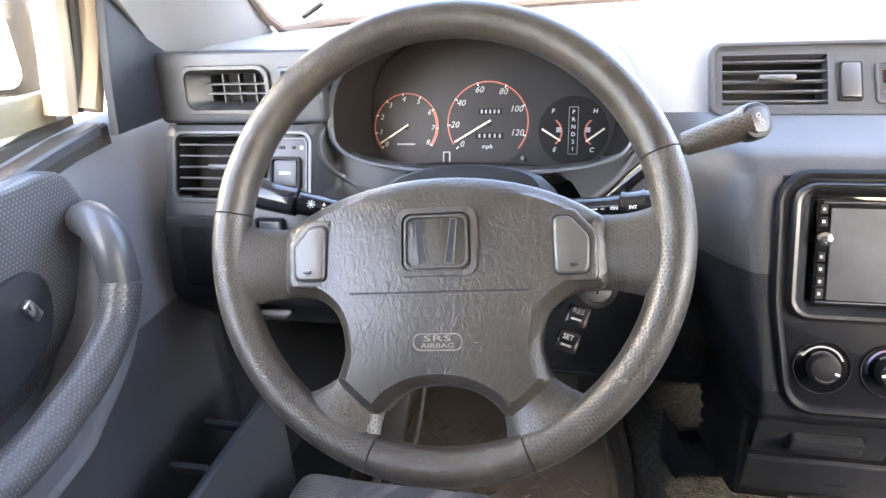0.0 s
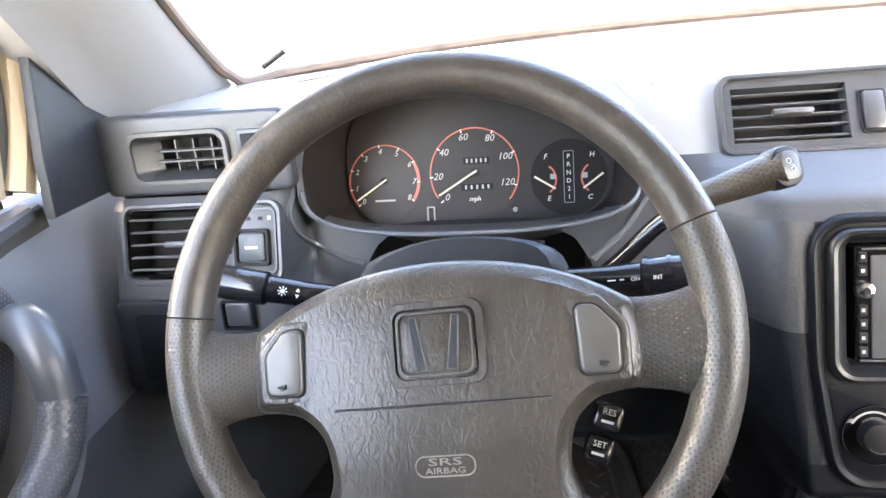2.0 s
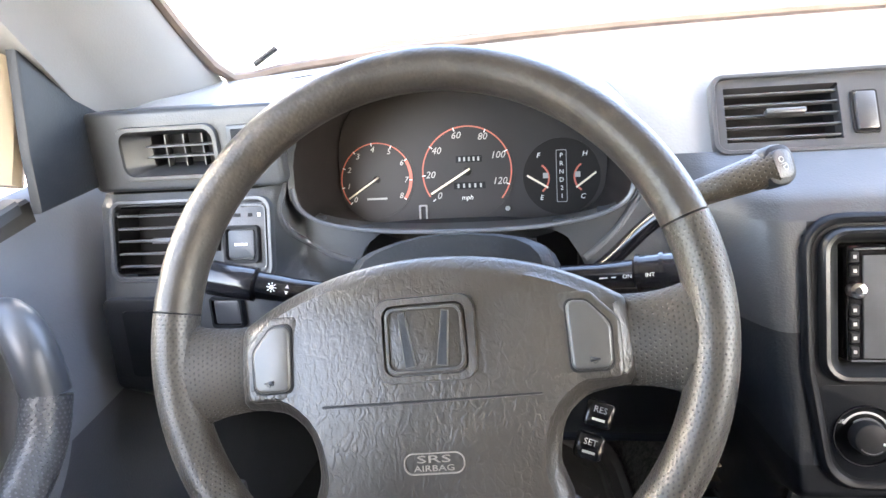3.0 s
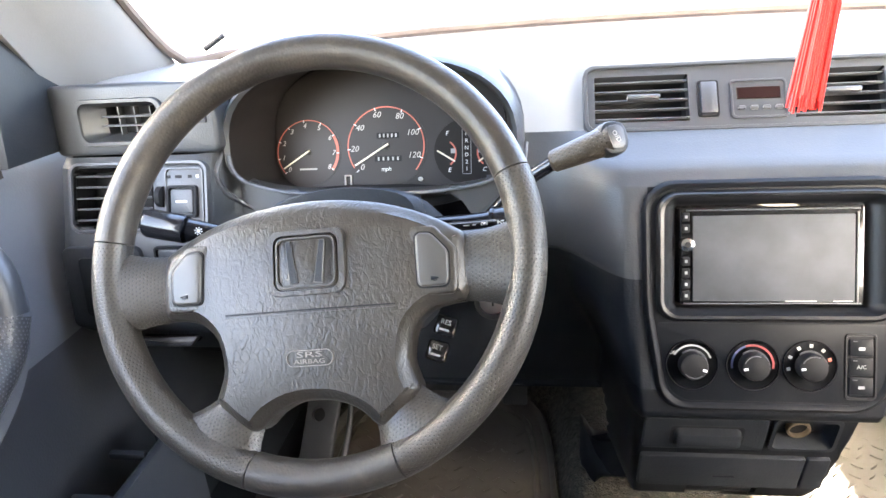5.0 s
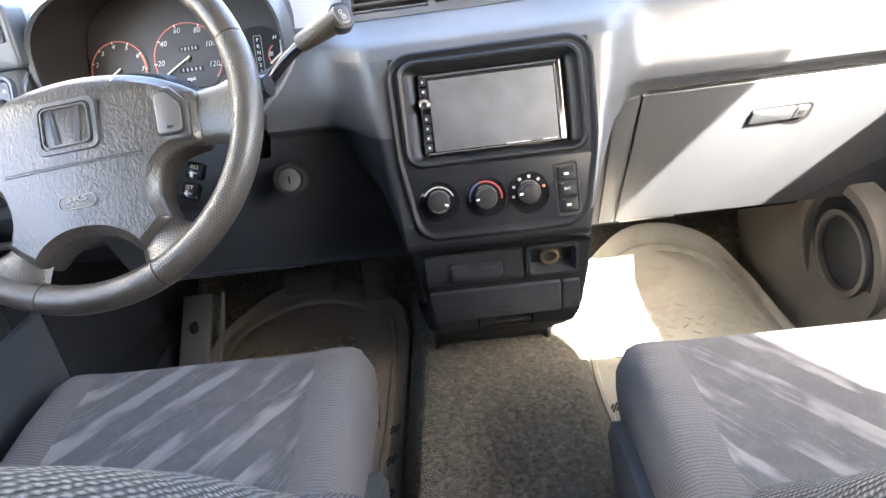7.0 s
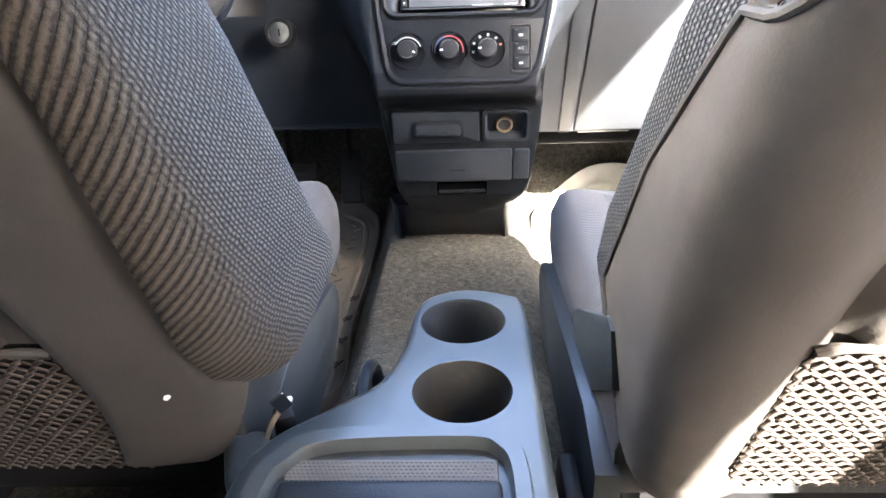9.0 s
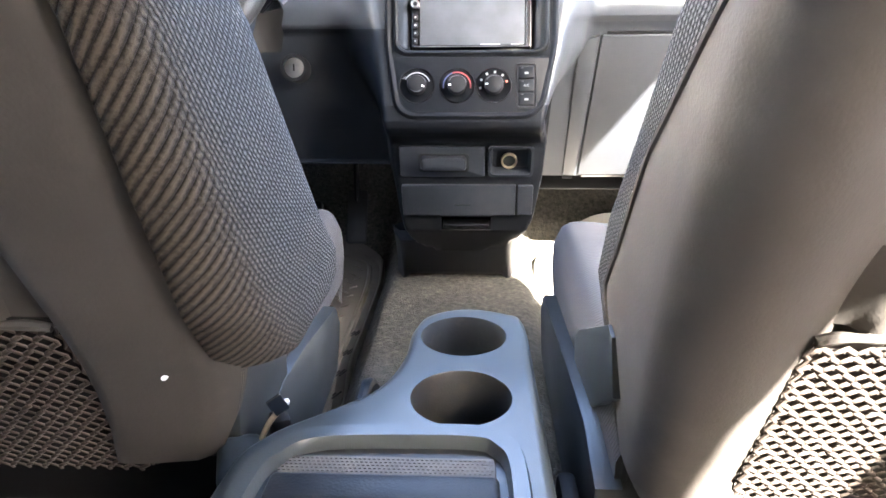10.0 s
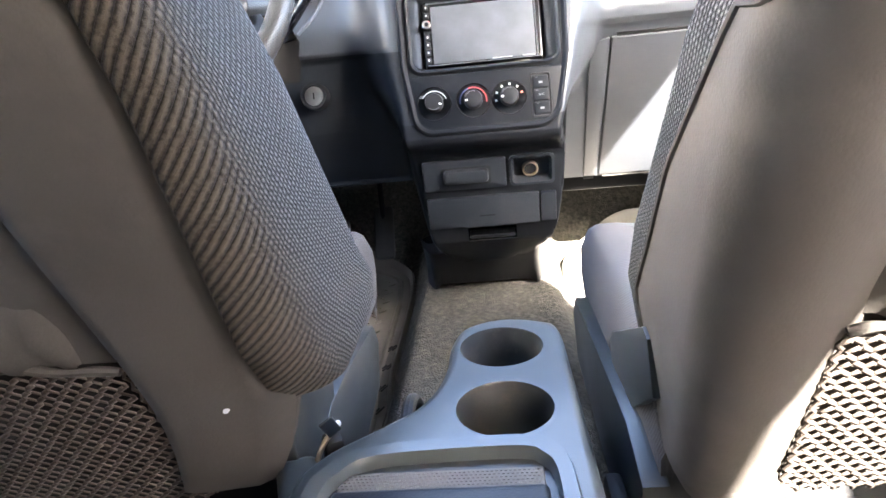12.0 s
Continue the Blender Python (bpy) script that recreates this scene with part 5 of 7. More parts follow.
edge = lambda d: round_poly([(-0.139 + d, 0.190 - d), (0.1225 - d, 0.190 - d), (0.1195 - d, 0.060), (0.098 - d, -0.049 + d), (-0.121 + d, -0.049 + d), (-0.137 + d, 0.060)], [0.034 - d, 0.034 - d, 0.25, 0.040 - d, 0.034 - d, 0.25], 7)
bm = loft([[(x, y, z) for x, y in edge(d)] for d, z in ((0.0, -0.014), (0.0, 0.001), (0.0015, 0.0045), (0.004, 0.0062), (0.007, 0.0055), (0.009, 0.0035))])
bm.verts.ensure_lookup_table()
k_ = len(edge(0))
last = list(bm.verts)[-k_:]
es = [bm.edges.get((last[i], last[(i + 1) % k_])) for i in range(k_)]
# opening for the radio
op = rrect(0.1155, 0.0665, 0.022, 6, -0.0085, 0.1120)
vs_ = [bm.verts.new((x, y, 0.0035)) for x, y in op]
es += [bm.edges.new((vs_[i], vs_[(i + 1) % len(vs_)])) for i in range(len(vs_))]
bmesh.ops.triangle_fill(bm, use_beauty=True, use_dissolve=False, edges=es, normal=(0, 0, 1))
part("face", bm, M_STACK, bezel, "black face of the surround", smooth=40)
# frame round the radio: rounded lip, then a stepped funnel
fr = [(0.1160, 0.0670, 0.022, 0.0030), (0.1150, 0.0660, 0.021, 0.0075), (0.1120, 0.0635, 0.019, 0.0100), (0.1085, 0.0605, 0.016, 0.0090), (0.1060, 0.0590, 0.013, 0.0050), (0.0990, 0.0560, 0.007, -0.0050), (0.0970, 0.0550, 0.005, -0.0060), (0.0925, 0.0525, 0.003, -0.0160)]
part("radio_frame", loft([[(x, y, z) for x, y in rrect(a_, b_, r_, 6, -0.0085, 0.1115)] for a_, b_, r_, z in fr]), M_SATIN, bezel, "stepped satin black radio frame", smooth=40)
climate = thing("climate_panel", S, "black climate panel with three dials and buttons", "climate control")
part("plate", slab(round_poly([(-0.124, 0.043), (0.108, 0.043), (0.095, -0.038), (-0.110, -0.038)], [0.004, 0.004, 0.026, 0.026])[::-1], -0.002, 0.0042, 0.0006), M_STACK, climate)
for k, u in enumerate((-0.0886, -0.0290, 0.0254)):
    kn = part("dial", ring(*[[(r * math.cos(2 * math.pi * i / 36), r * math.sin(2 * math.pi * i / 36)) for i in range(36)] for r in (0.0262, 0.0250)], 0.002, 0.0062, 0.0006), M_GLOSS, climate, "round climate dial", m=T((u, 0, 0)))
    part("dish", disc(0.0244, 0.001, 0.0042, 36), M_STACK, kn)
    part("knob", slab([(0.0138 * math.cos(2 * math.pi * i / 40) * (1 + 0.02 * (i % 2)), 0.0138 * math.sin(2 * math.pi * i / 40) * (1 + 0.02 * (i % 2))) for i in range(40)], 0.003, 0.0175, 0.003), M_BLACK, kn)
    part("grip_edge", arc_band(0.0112, 0.0120, (-20, 190, 185)[k] - 30, (-20, 190, 185)[k] - 120, 0.0172, 0.0178, 16), M_SLAT, kn)
    part("pointer", box(0.0105, 0, 0.0178, 0.0040, 0.0022, 0.0008), M_WHITE, kn, m=Matrix.Rotation(radians((-20, 190, 185)[k]), 4, "Z"))
    # pale arc paints a highlight round the knob
    part("knob_gleam", arc_band(0.0142, 0.0158, 20, 130, 0.0055, 0.0064, 14), M_SLAT, kn)
    if k == 0:
        part("scale", arc_band(0.0190, 0.0206, 20, 150, 0.0042, 0.0048, 24), M_GREYPRINT, kn, "white fan scale")
        writing("letters", "OFF", 0.0050, M_GREYPRINT, kn, T((-0.0185, 0.0120, 0.0046)))
    elif k == 1:
        part("scale", arc_band(0.0192, 0.0212, 110, 190, 0.0042, 0.0048, 14), M_BLUE, kn, "blue cold scale")
        part("scale", arc_band(0.0192, 0.0212, -10, 110, 0.0042, 0.0048, 18), M_DIMRED, kn, "red warm scale")
    else:
        for a in (190, 155, 120, 85, 50, 18):
            part("symbol", box(0.0202, 0, 0.0046, 0.0034, 0.0032, 0.0006), M_RED if a == 18 else M_GREYPRINT, kn, m=Matrix.Rotation(radians(a), 4, "Z"))
for k in range(3):
    b_ = part("button", slab(rrect(0.0115, 0.0088, 0.002, 3), 0.002, 0.0062, 0.001), M_STACK, climate, m=T((0.0735, 0.019 - 0.0195 * k, 0)))
    part("symbol", box(0, -0.001, 0.0065, 0.0058, 0.0030, 0.0006), M_GREYPRINT, b_) if k != 1 else writing("letters", "A/C", 0.0054, M_GREYPRINT, b_, T((0, 0, 0.0064)))
    part("lamp", box(-0.006, 0.0065, 0.0064, 0.004, 0.0008, 0.0005), M_SLAT, b_)
part("button_frame", ring(rrect(0.0150, 0.0335, 0.004, 4, 0.0735, -0.0005), rrect(0.0128, 0.0308, 0.003, 4, 0.0735, -0.0005), 0.002, 0.0056, 0.0008), M_SATIN, climate)
radio = thing("car_radio", S, "double-height car radio with a dull grey touch screen", "car radio")
part("body", slab(rrect(0.0895, 0.0505, 0.0025, 3, -0.0085, 0.1110), -0.05, -0.006, 0.0015), M_GLOSS, radio)
part("screen", slab(rrect(0.0785, 0.0445, 0.001, 2, -0.0070, 0.1085), -0.007, -0.0045, 0.0006), M_SCREEN, radio, "grey reflective touch screen")
part("top_bar", box(-0.0085, 0.1585, -0.0055, 0.168, 0.0018, 0.004, 0.0006, 1), M_SLAT, radio, "bright disc slot edge")
part("bottom_bar", box(-0.0085, 0.0620, -0.0055, 0.172, 0.0012, 0.003), M_SLAT, radio)
part("side_bar", box(0.0735, 0.109, -0.0050, 0.0016, 0.092, 0.003), M_SLAT, radio)
vol = part("volume_knob", disc(0.0070, -0.006, 0.004, 24, 0.0015), M_CHROME, radio, "chrome volume knob", m=T((-0.0925, 0.1235, 0)))
part("cap", disc(0.0030, 0.004, 0.0046, 16), M_BLACK, vol)
for k in range(6):
    v = (0.152, 0.140, 0.106, 0.094, 0.082, 0.070)[k]
    bt = part("button", box(-0.0925, v, -0.0055, 0.0075, 0.0095, 0.004, 0.001, 1), M_BLACK, radio)
    part("symbol", box(0, 0, 0, 0.0026, 0.0030, 0.0005), M_GREYPRINT, bt, m=T((-0.0925, v, -0.0032)))
for u, w in ((0.060, 0.018), (0.020, 0.03)):
    part("sticker_mark", box(u, 0.0645, -0.0041, w, 0.0012, 0.0005), M_GREYPRINT, radio)

# lower face
Lw = panel_frame((0, 0.55, 0.60), -12)
ash = thing("ash_tray", Lw, "dark pull-out ash tray with a raised grip", "ash tray")
part("front", slab(rrect(0.0685, 0.0265, 0.004, 4, -0.0545, 0.0300), -0.004, 0.006, 0.002), M_LOWER, ash)
part("grip", slab(rrect(0.0370, 0.0120, 0.007, 6, -0.052, 0.0300), 0.004, 0.0180, 0.006), M_LOWER, ash)
part("grip_slot", slab(rrect(0.0410, 0.0160, 0.006, 5, -0.052, 0.0290), 0.0050, 0.0064, 0.0), M_BLACK, ash)
lighter = thing("lighter_socket", Lw, "brass-ringed cigarette lighter socket in a recess", "lighter socket")
o_, i_, d_ = rrect(0.0365, 0.0265, 0.007, 4, 0.0560, 0.0300), rrect(0.0325, 0.0225, 0.006, 4, 0.0560, 0.0300), rrect(0.0290, 0.0190, 0.005, 4, 0.0560, 0.0310)
part("tray", loft([[(x, y, -0.004) for x, y in o_], [(x, y, 0.005) for x, y in o_], [(x, y, 0.005) for x, y in i_], [(x, y, -0.016) for x, y in d_]], True, False, True), M_LOWER, lighter)
part("socket", ring(*[[(0.054 + r * math.cos(2 * math.pi * i / 28), 0.0255 + r * math.sin(2 * math.pi * i / 28)) for i in range(28)] for r in (0.0132, 0.0102)], -0.014, -0.007, 0.001), M_BRASS, lighter, "tarnished brass ring")
part("bore", disc(0.0105, -0.017, -0.012, 24, 0, 0.054, 0.0255), M_BLACK, lighter)
drawer = thing("drawer", Lw, "dark closed drawer at the foot of the stack", under=dashboard)
part("front", slab(rrect(0.0945, 0.0285, 0.003, 3, -0.0280, -0.0400), -0.004, 0.0055, 0.002), M_LOWER, drawer)
part("end_piece", slab(rrect(0.0128, 0.0275, 0.003, 3, 0.0815, -0.0395), -0.004, 0.0050, 0.002), M_LOWER, drawer)
part("catch_mark", box(-0.022, -0.047, 0.0058, 0.026, 0.0018, 0.0008), M_STACK, drawer)
pk = thing("stack_pocket", Lw, "small dark slot under the drawer", "pocket")
part("lip", slab(rrect(0.040, 0.0036, 0.002, 3, -0.016, -0.0985), -0.032, -0.012, 0.002), M_SATIN, pk, "thin shiny front lip")
po_ = rrect(0.046, 0.019, 0.003, 3, -0.016, -0.0865)
part("well", loft([[(x, y, -0.014) for x, y in po_], [(x, y, -0.075) for x, y in po_]], True, False, True), M_HOUSING, pk, "dark inside of the slot")
foot = thing("foot_trim", label="black plastic foot of the centre stack", under=dashboard)
loops = []
for i in range(41):
    e = -1 + i / 20
    x = -0.040 + 0.128 * e
    turn_in = 0.045 * smoothstep(0.80, 1.0, abs(e)) ** 2
    foot_z = 0.320 + 0.018 * (1 - smoothstep(0.76, 0.86, abs(e)))
    front = [(0.655 + turn_in, 0.455), (0.700 + turn_in, 0.420), (0.742 + turn_in, 0.380), (0.772 + turn_in, foot_z + 0.012), (0.781 + turn_in, foot_z + 0.002), (0.787 + turn_in, foot_z)]
    loops.append([(x * (0.93 + 0.07 * (0.455 - z) / 0.13), y, z) for y, z in front] + [(x, 0.800 + turn_in, foot_z + 0.003), (x, 0.800 + turn_in, 0.42), (x, 0.72 + turn_in, 0.455)])
part("skirt", loft(loops, True, True, True), M_LOWER, foot, smooth=50)

# ---- glove box ----
GL = panel_frame((0.205, 0.635, 0.819), -32.8)
glove = thing("glove_box", GL, "pale-lit grey glove box with a pull handle and lock", "glove box")
gl_len = 0.322
part("lid", slab(smooth_poly([(0.0, 0.0), (0.25, 0.001), (0.505, 0.002), (0.507, -0.06), (0.500, -0.150), (0.43, -0.215), (0.325, -gl_len + 0.006), (0.30, -gl_len), (0.15, -gl_len), (0.004, -gl_len), (0.0, -gl_len + 0.006), (0.0, -0.16)], 1)[::-1], -0.012, 0.0025, 0.003, 3), M_DASH, glove)
part("side_piece", slab(round_poly([(-0.036, -0.010), (-0.003, 0.0), (-0.003, -gl_len), (-0.030, -gl_len)][::-1], [0.003, 0.003, 0.003, 0.026]), -0.014, 0.0020, 0.002), M_DASH, glove, "rounded panel beside the lid")
HX, HY = 0.2105, -0.0765
# outline of a flat black patch that paints the shade inside the scoop
scoop = [(-0.0445, 0.0205), (0.0, 0.0215), (0.0445, 0.0225), (0.0455, -0.010), (0.034, -0.0225), (0.012, -0.0205), (0.0, -0.0125), (-0.0445, -0.0105)]
hl = part("handle_recess", slab(round_poly([(HX + x, HY + y) for x, y in scoop][::-1], [0.003, 0.02, 0.007, 0.006, 0.008, 0.01, 0.01, 0.003]), 0.001, 0.0032, 0.0), M_BLACK, glove, "flat dark patch for the shade in the handle recess")
part("pull", slab(round_poly([(HX + x, HY + y) for x, y in ((-0.0435, 0.0180), (0.0185, 0.0185), (0.0165, -0.0060), (-0.0440, -0.0075))][::-1], [0.002] * 4), 0.001, 0.0075, 0.0018), M_DASH, hl)
lk = part("lock", slab(round_poly([(HX + x, HY + y) for x, y in ((0.0200, 0.0185), (0.0380, 0.0185), (0.0360, -0.0045), (0.0180, -0.0055))][::-1], [0.002] * 4), 0.001, 0.0075, 0.0018), M_DASH, hl)
part("keyhole", disc(0.0046, 0.0072, 0.0082, 18, 0, HX + 0.0285, HY + 0.0100), M_METAL, lk)
# black strip paints the shadow line under the ledge
part("lid_shadow", box(0.255, 0.0030, -0.004, 0.495, 0.0045, 0.008), M_BLACK, glove, "dark strip for the shadow above the lid")
part("hinge_bar", box(0.06, -gl_len - 0.006, -0.006, 0.10, 0.006, 0.010, 0.001), M_METAL, glove)
plate("underside", [(0.14, 0.83, 0.545), (0.71, 0.83, 0.545), (0.71, 1.30, 0.56), (0.14, 1.30, 0.56)], (0, 0, 0.01), M_BLACK, "dark underside of the dashboard", "dash underside")
plate("underside", [(-0.80, 0.72, 0.62), (-0.14, 0.72, 0.60), (-0.14, 1.30, 0.66), (-0.80, 1.30, 0.66)], (0, 0, 0.01), M_BLACK, "dark underside of the dashboard", "dash underside")

fuse = thing("under_dash_tray", label="black tray under the glove box with pale labels", category="under-dash tray")
part("tray", box(0.36, 0.99, 0.515, 0.46, 0.16, 0.05, 0.008), M_BLACK, fuse)
for k in range(3):
    part("clip", box(0.20 + 0.13 * k, 0.908, 0.522, 0.022, 0.004, 0.010, 0.001, 1), M_SLAT, fuse)

# ---- front seats ----
def stripe_cloth(name, sign):
    """Seat centre cloth: mottled grey pile with pale brushed bars that slant towards the middle of the car, on object coordinates."""
    m = mat(name, (0.10, 0.10, 0.107), 0.95, spec=0.12, sheen=0.05)
    nt = m.node_tree
    n, l = nt.nodes, nt.links
    tc = n.new("ShaderNodeTexCoord")
    mp = n.new("ShaderNodeMapping")
    mp.inputs["Rotation"].default_value = (0, 0, radians(-50 * sign))
    l.new(tc.outputs["Object"], mp.inputs[0])
    sep = n.new("ShaderNodeSeparateXYZ")
    l.new(mp.outputs[0], sep.inputs[0])

    def noise_at(scale, detail, vec, rough=0.55):
        t = n.new("ShaderNodeTexNoise")
        t.inputs["Scale"].default_value, t.inputs["Detail"].default_value, t.inputs["Roughness"].default_value = scale, detail, rough
        l.new(vec, t.inputs["Vector"])
        return t.outputs[0]

    def ramp(v, lo, hi, a=0.0, b=1.0):
        k = n.new("ShaderNodeMapRange")
        k.interpolation_type = "SMOOTHSTEP"
        for i, x in enumerate((lo, hi, a, b)):
            k.inputs[i + 1].default_value = x
        l.new(v, k.inputs[0])
        return k.outputs[0]
    brush = n.new("ShaderNodeMapping")
    brush.inputs["Scale"].default_value = (34, 260, 40)
    l.new(mp.outputs[0], brush.inputs[0])
    hair = noise_at(1.0, 4, brush.outputs[0])
    patch = n.new("ShaderNodeMapping")
    patch.inputs["Scale"].default_value = (9, 26, 9)
    l.new(mp.outputs[0], patch.inputs[0])
    where = noise_at(1.0, 2, patch.outputs[0])
    q = math_node(nt, "ADD", sep.outputs[1], math_node(nt, "MULTIPLY", math_node(nt, "SUBTRACT", hair, 0.5), 0.012))
    bar = math_node(nt, "PINGPONG", math_node(nt, "DIVIDE", q, 0.058), 0.5)
    bars = math_node(nt, "MULTIPLY", ramp(bar, 0.26, 0.34), ramp(where, 0.42, 0.60, 0.05, 1.0))
    thin = math_node(nt, "MULTIPLY", ramp(hair, 0.52, 0.66), ramp(where, 0.30, 0.60, 0.45, 0.05))
    grain = noise_at(900, 3, tc.outputs["Object"])
    blot = noise_at(46, 5, tc.outputs["Object"], 0.7)
    f = math_node(nt, "ADD", math_node(nt, "MAXIMUM", bars, thin), math_node(nt, "MULTIPLY", math_node(nt, "SUBTRACT", blot, 0.45), 0.75))
    f = math_node(nt, "ADD", f, math_node(nt, "MULTIPLY", math_node(nt, "SUBTRACT", grain, 0.5), 0.5))
    mx = n.new("ShaderNodeMix")
    mx.data_type, mx.clamp_factor = "RGBA", True
    mx.inputs[6].default_value, mx.inputs[7].default_value = (0.060, 0.060, 0.063, 1), (0.140, 0.138, 0.138, 1)
    l.new(f, mx.inputs[0])
    l.new(mx.outputs[2], n["Principled BSDF"].inputs["Base Color"])
    bp = n.new("ShaderNodeBump")
    bp.inputs["Strength"].default_value, bp.inputs["Distance"].default_value = 0.8, 0.0012
    l.new(math_node(nt, "ADD", grain, math_node(nt, "MULTIPLY", bars, 0.6)), bp.inputs["Height"])
    l.new(bp.outputs[0], n["Principled BSDF"].inputs["Normal"])
    return m


M_STRIPE, M_STRIPE_P = stripe_cloth("driver_seat_cloth", 1), stripe_cloth("passenger_seat_cloth", -1)


def knit_mat(name, length, rib):
    """Backrest cover on UVs in metres: fine grey knit that turns into slanting brown ribs within rib of both ends of its length."""
    m = mat(name, (0.08, 0.075, 0.07), 0.92, spec=0.12, sheen=0.05)
    nt = m.node_tree
    n, l = nt.nodes, nt.links
    uv = n.new("ShaderNodeUVMap")
    sep = n.new("ShaderNodeSeparateXYZ")
    l.new(uv.outputs[0], sep.inputs[0])
    u0, v0 = sep.outputs[0], sep.outputs[1]

    def noise_at(scale, detail=3):
        t = n.new("ShaderNodeTexNoise")
        t.inputs["Scale"].default_value, t.inputs["Detail"].default_value = scale, detail
        l.new(uv.outputs[0], t.inputs["Vector"])
        return t.outputs[0]

    def ramp(v, lo, hi, a=0.0, b=1.0):
        k = n.new("ShaderNodeMapRange")
        k.interpolation_type = "SMOOTHSTEP"
        for i, x in enumerate((lo, hi, a, b)):
            k.inputs[i + 1].default_value = x
        l.new(v, k.inputs[0])
        return k.outputs[0]

    def blend(f, a, b):
        k = n.new("ShaderNodeMix")
        k.data_type = "RGBA"
        l.new(f, k.inputs[0])
        for i, c in ((6, a), (7, b)):
            if isinstance(c, tuple):
                k.inputs[i].default_value = (*c, 1)
            else:
                l.new(c, k.inputs[i])
        return k.outputs[2]
    wob, fuzz, tuft, dirt = noise_at(75, 2), noise_at(1500, 4), noise_at(330, 4), noise_at(6, 6)
    shift = math_node(nt, "MULTIPLY", math_node(nt, "SUBTRACT", wob, 0.5), 0.0045)
    u = math_node(nt, "ADD", u0, shift)
    v = math_node(nt, "ADD", v0, shift)
    # knit: slanting columns of small loops
    c = math_node(nt, "DIVIDE", math_node(nt, "ADD", u, math_node(nt, "MULTIPLY", v, KNIT_SLANT)), 0.0056)
    odd = math_node(nt, "MULTIPLY", math_node(nt, "MODULO", math_node(nt, "ABSOLUTE", math_node(nt, "FLOOR", c)), 2.0), 0.5)
    fu = math_node(nt, "PINGPONG", c, 0.5)
    fv = math_node(nt, "PINGPONG", math_node(nt, "ADD", math_node(nt, "DIVIDE", v, 0.0054), odd), 0.5)
    knit = math_node(nt, "MULTIPLY", math_node(nt, "POWER", math_node(nt, "MULTIPLY", fu, 2.0), 0.55), math_node(nt, "ADD", 0.45, math_node(nt, "MULTIPLY", fv, 1.1)))
    knit = math_node(nt, "ADD", math_node(nt, "MULTIPLY", knit, 0.75), math_node(nt, "MULTIPLY", tuft, 0.5))
    # ribs: steep, each a soft roll of pile
    r = math_node(nt, "PINGPONG", math_node(nt, "DIVIDE", math_node(nt, "ADD", v, math_node(nt, "MULTIPLY", u, RIB_SLANT)), 0.0086), 0.5)
    bead = math_node(nt, "PINGPONG", math_node(nt, "DIVIDE", math_node(nt, "SUBTRACT", u, math_node(nt, "MULTIPLY", v, 0.6)), 0.0075), 0.5)
    ribs = math_node(nt, "MULTIPLY", math_node(nt, "POWER", math_node(nt, "MULTIPLY", r, 2.0), 0.5), math_node(nt, "ADD", 0.55, math_node(nt, "MULTIPLY", bead, 0.45)))
    ribs = math_node(nt, "ADD", ribs, math_node(nt, "MULTIPLY", tuft, 0.5))
    end = math_node(nt, "MINIMUM", u0, math_node(nt, "SUBTRACT", length, u0))
    end = math_node(nt, "ADD", end, math_node(nt, "MULTIPLY", math_node(nt, "SUBTRACT", tuft, 0.5), 0.035))
    f = ramp(end, rib * 0.62, rib * 1.15, 1.0, 0.0)
    h = n.new("ShaderNodeMix")
    h.data_type = "FLOAT"
    l.new(f, h.inputs[0])
    l.new(knit, h.inputs[2])
    l.new(ribs, h.inputs[3])
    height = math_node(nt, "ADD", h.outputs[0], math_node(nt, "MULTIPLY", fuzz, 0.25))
    # height also tints the cloth, so shade in gaps and grooves is painted
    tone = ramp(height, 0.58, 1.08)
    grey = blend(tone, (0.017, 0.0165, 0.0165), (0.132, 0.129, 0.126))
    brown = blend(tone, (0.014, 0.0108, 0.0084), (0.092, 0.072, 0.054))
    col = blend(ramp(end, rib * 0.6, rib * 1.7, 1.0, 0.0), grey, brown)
    col = blend(ramp(dirt, 0.5, 0.72, 0.0, 0.25), col, (0.10, 0.08, 0.06))
    b = n["Principled BSDF"]
    l.new(col, b.inputs["Base Color"])
    bp = n.new("ShaderNodeBump")
    bp.inputs["Strength"].default_value, bp.inputs["Distance"].default_value = 1.0, 0.0030
    l.new(height, bp.inputs["Height"])
    l.new(bp.outputs[0], b.inputs["Normal"])
    return m


KNIT_SLANT, RIB_SLANT = 0.30, -1.15


def cushion_row(y, hw, z_top, z_bot, dish, n=40):
    """One cross-section of the cushion at y: bolsters at both sides, dished middle."""
    row = []
    for i in range(n + 1):
        s = -1 + 2 * i / n
        e = abs(s)
        edge = (max(0, e - 0.86) / 0.14)
        drop = 0.034 * (1 - math.sqrt(max(0, 1 - edge ** 2)))
        row.append((s * hw, y, z_top - dish * (1 - smoothstep(0.60, 0.82, e)) - drop))
    row += [(hw * 1.0, y, z_top - 0.06), (hw * 0.97, y, z_bot), (-hw * 0.97, y, z_bot), (-hw * 1.0, y, z_top - 0.06)]
    return row


def arc(cx, cy, r, a0, n=8):
    return [(cx + r * math.cos(radians(a0 + 90 * i / n)), cy + r * math.sin(radians(a0 + 90 * i / n))) for i in range(n + 1)]


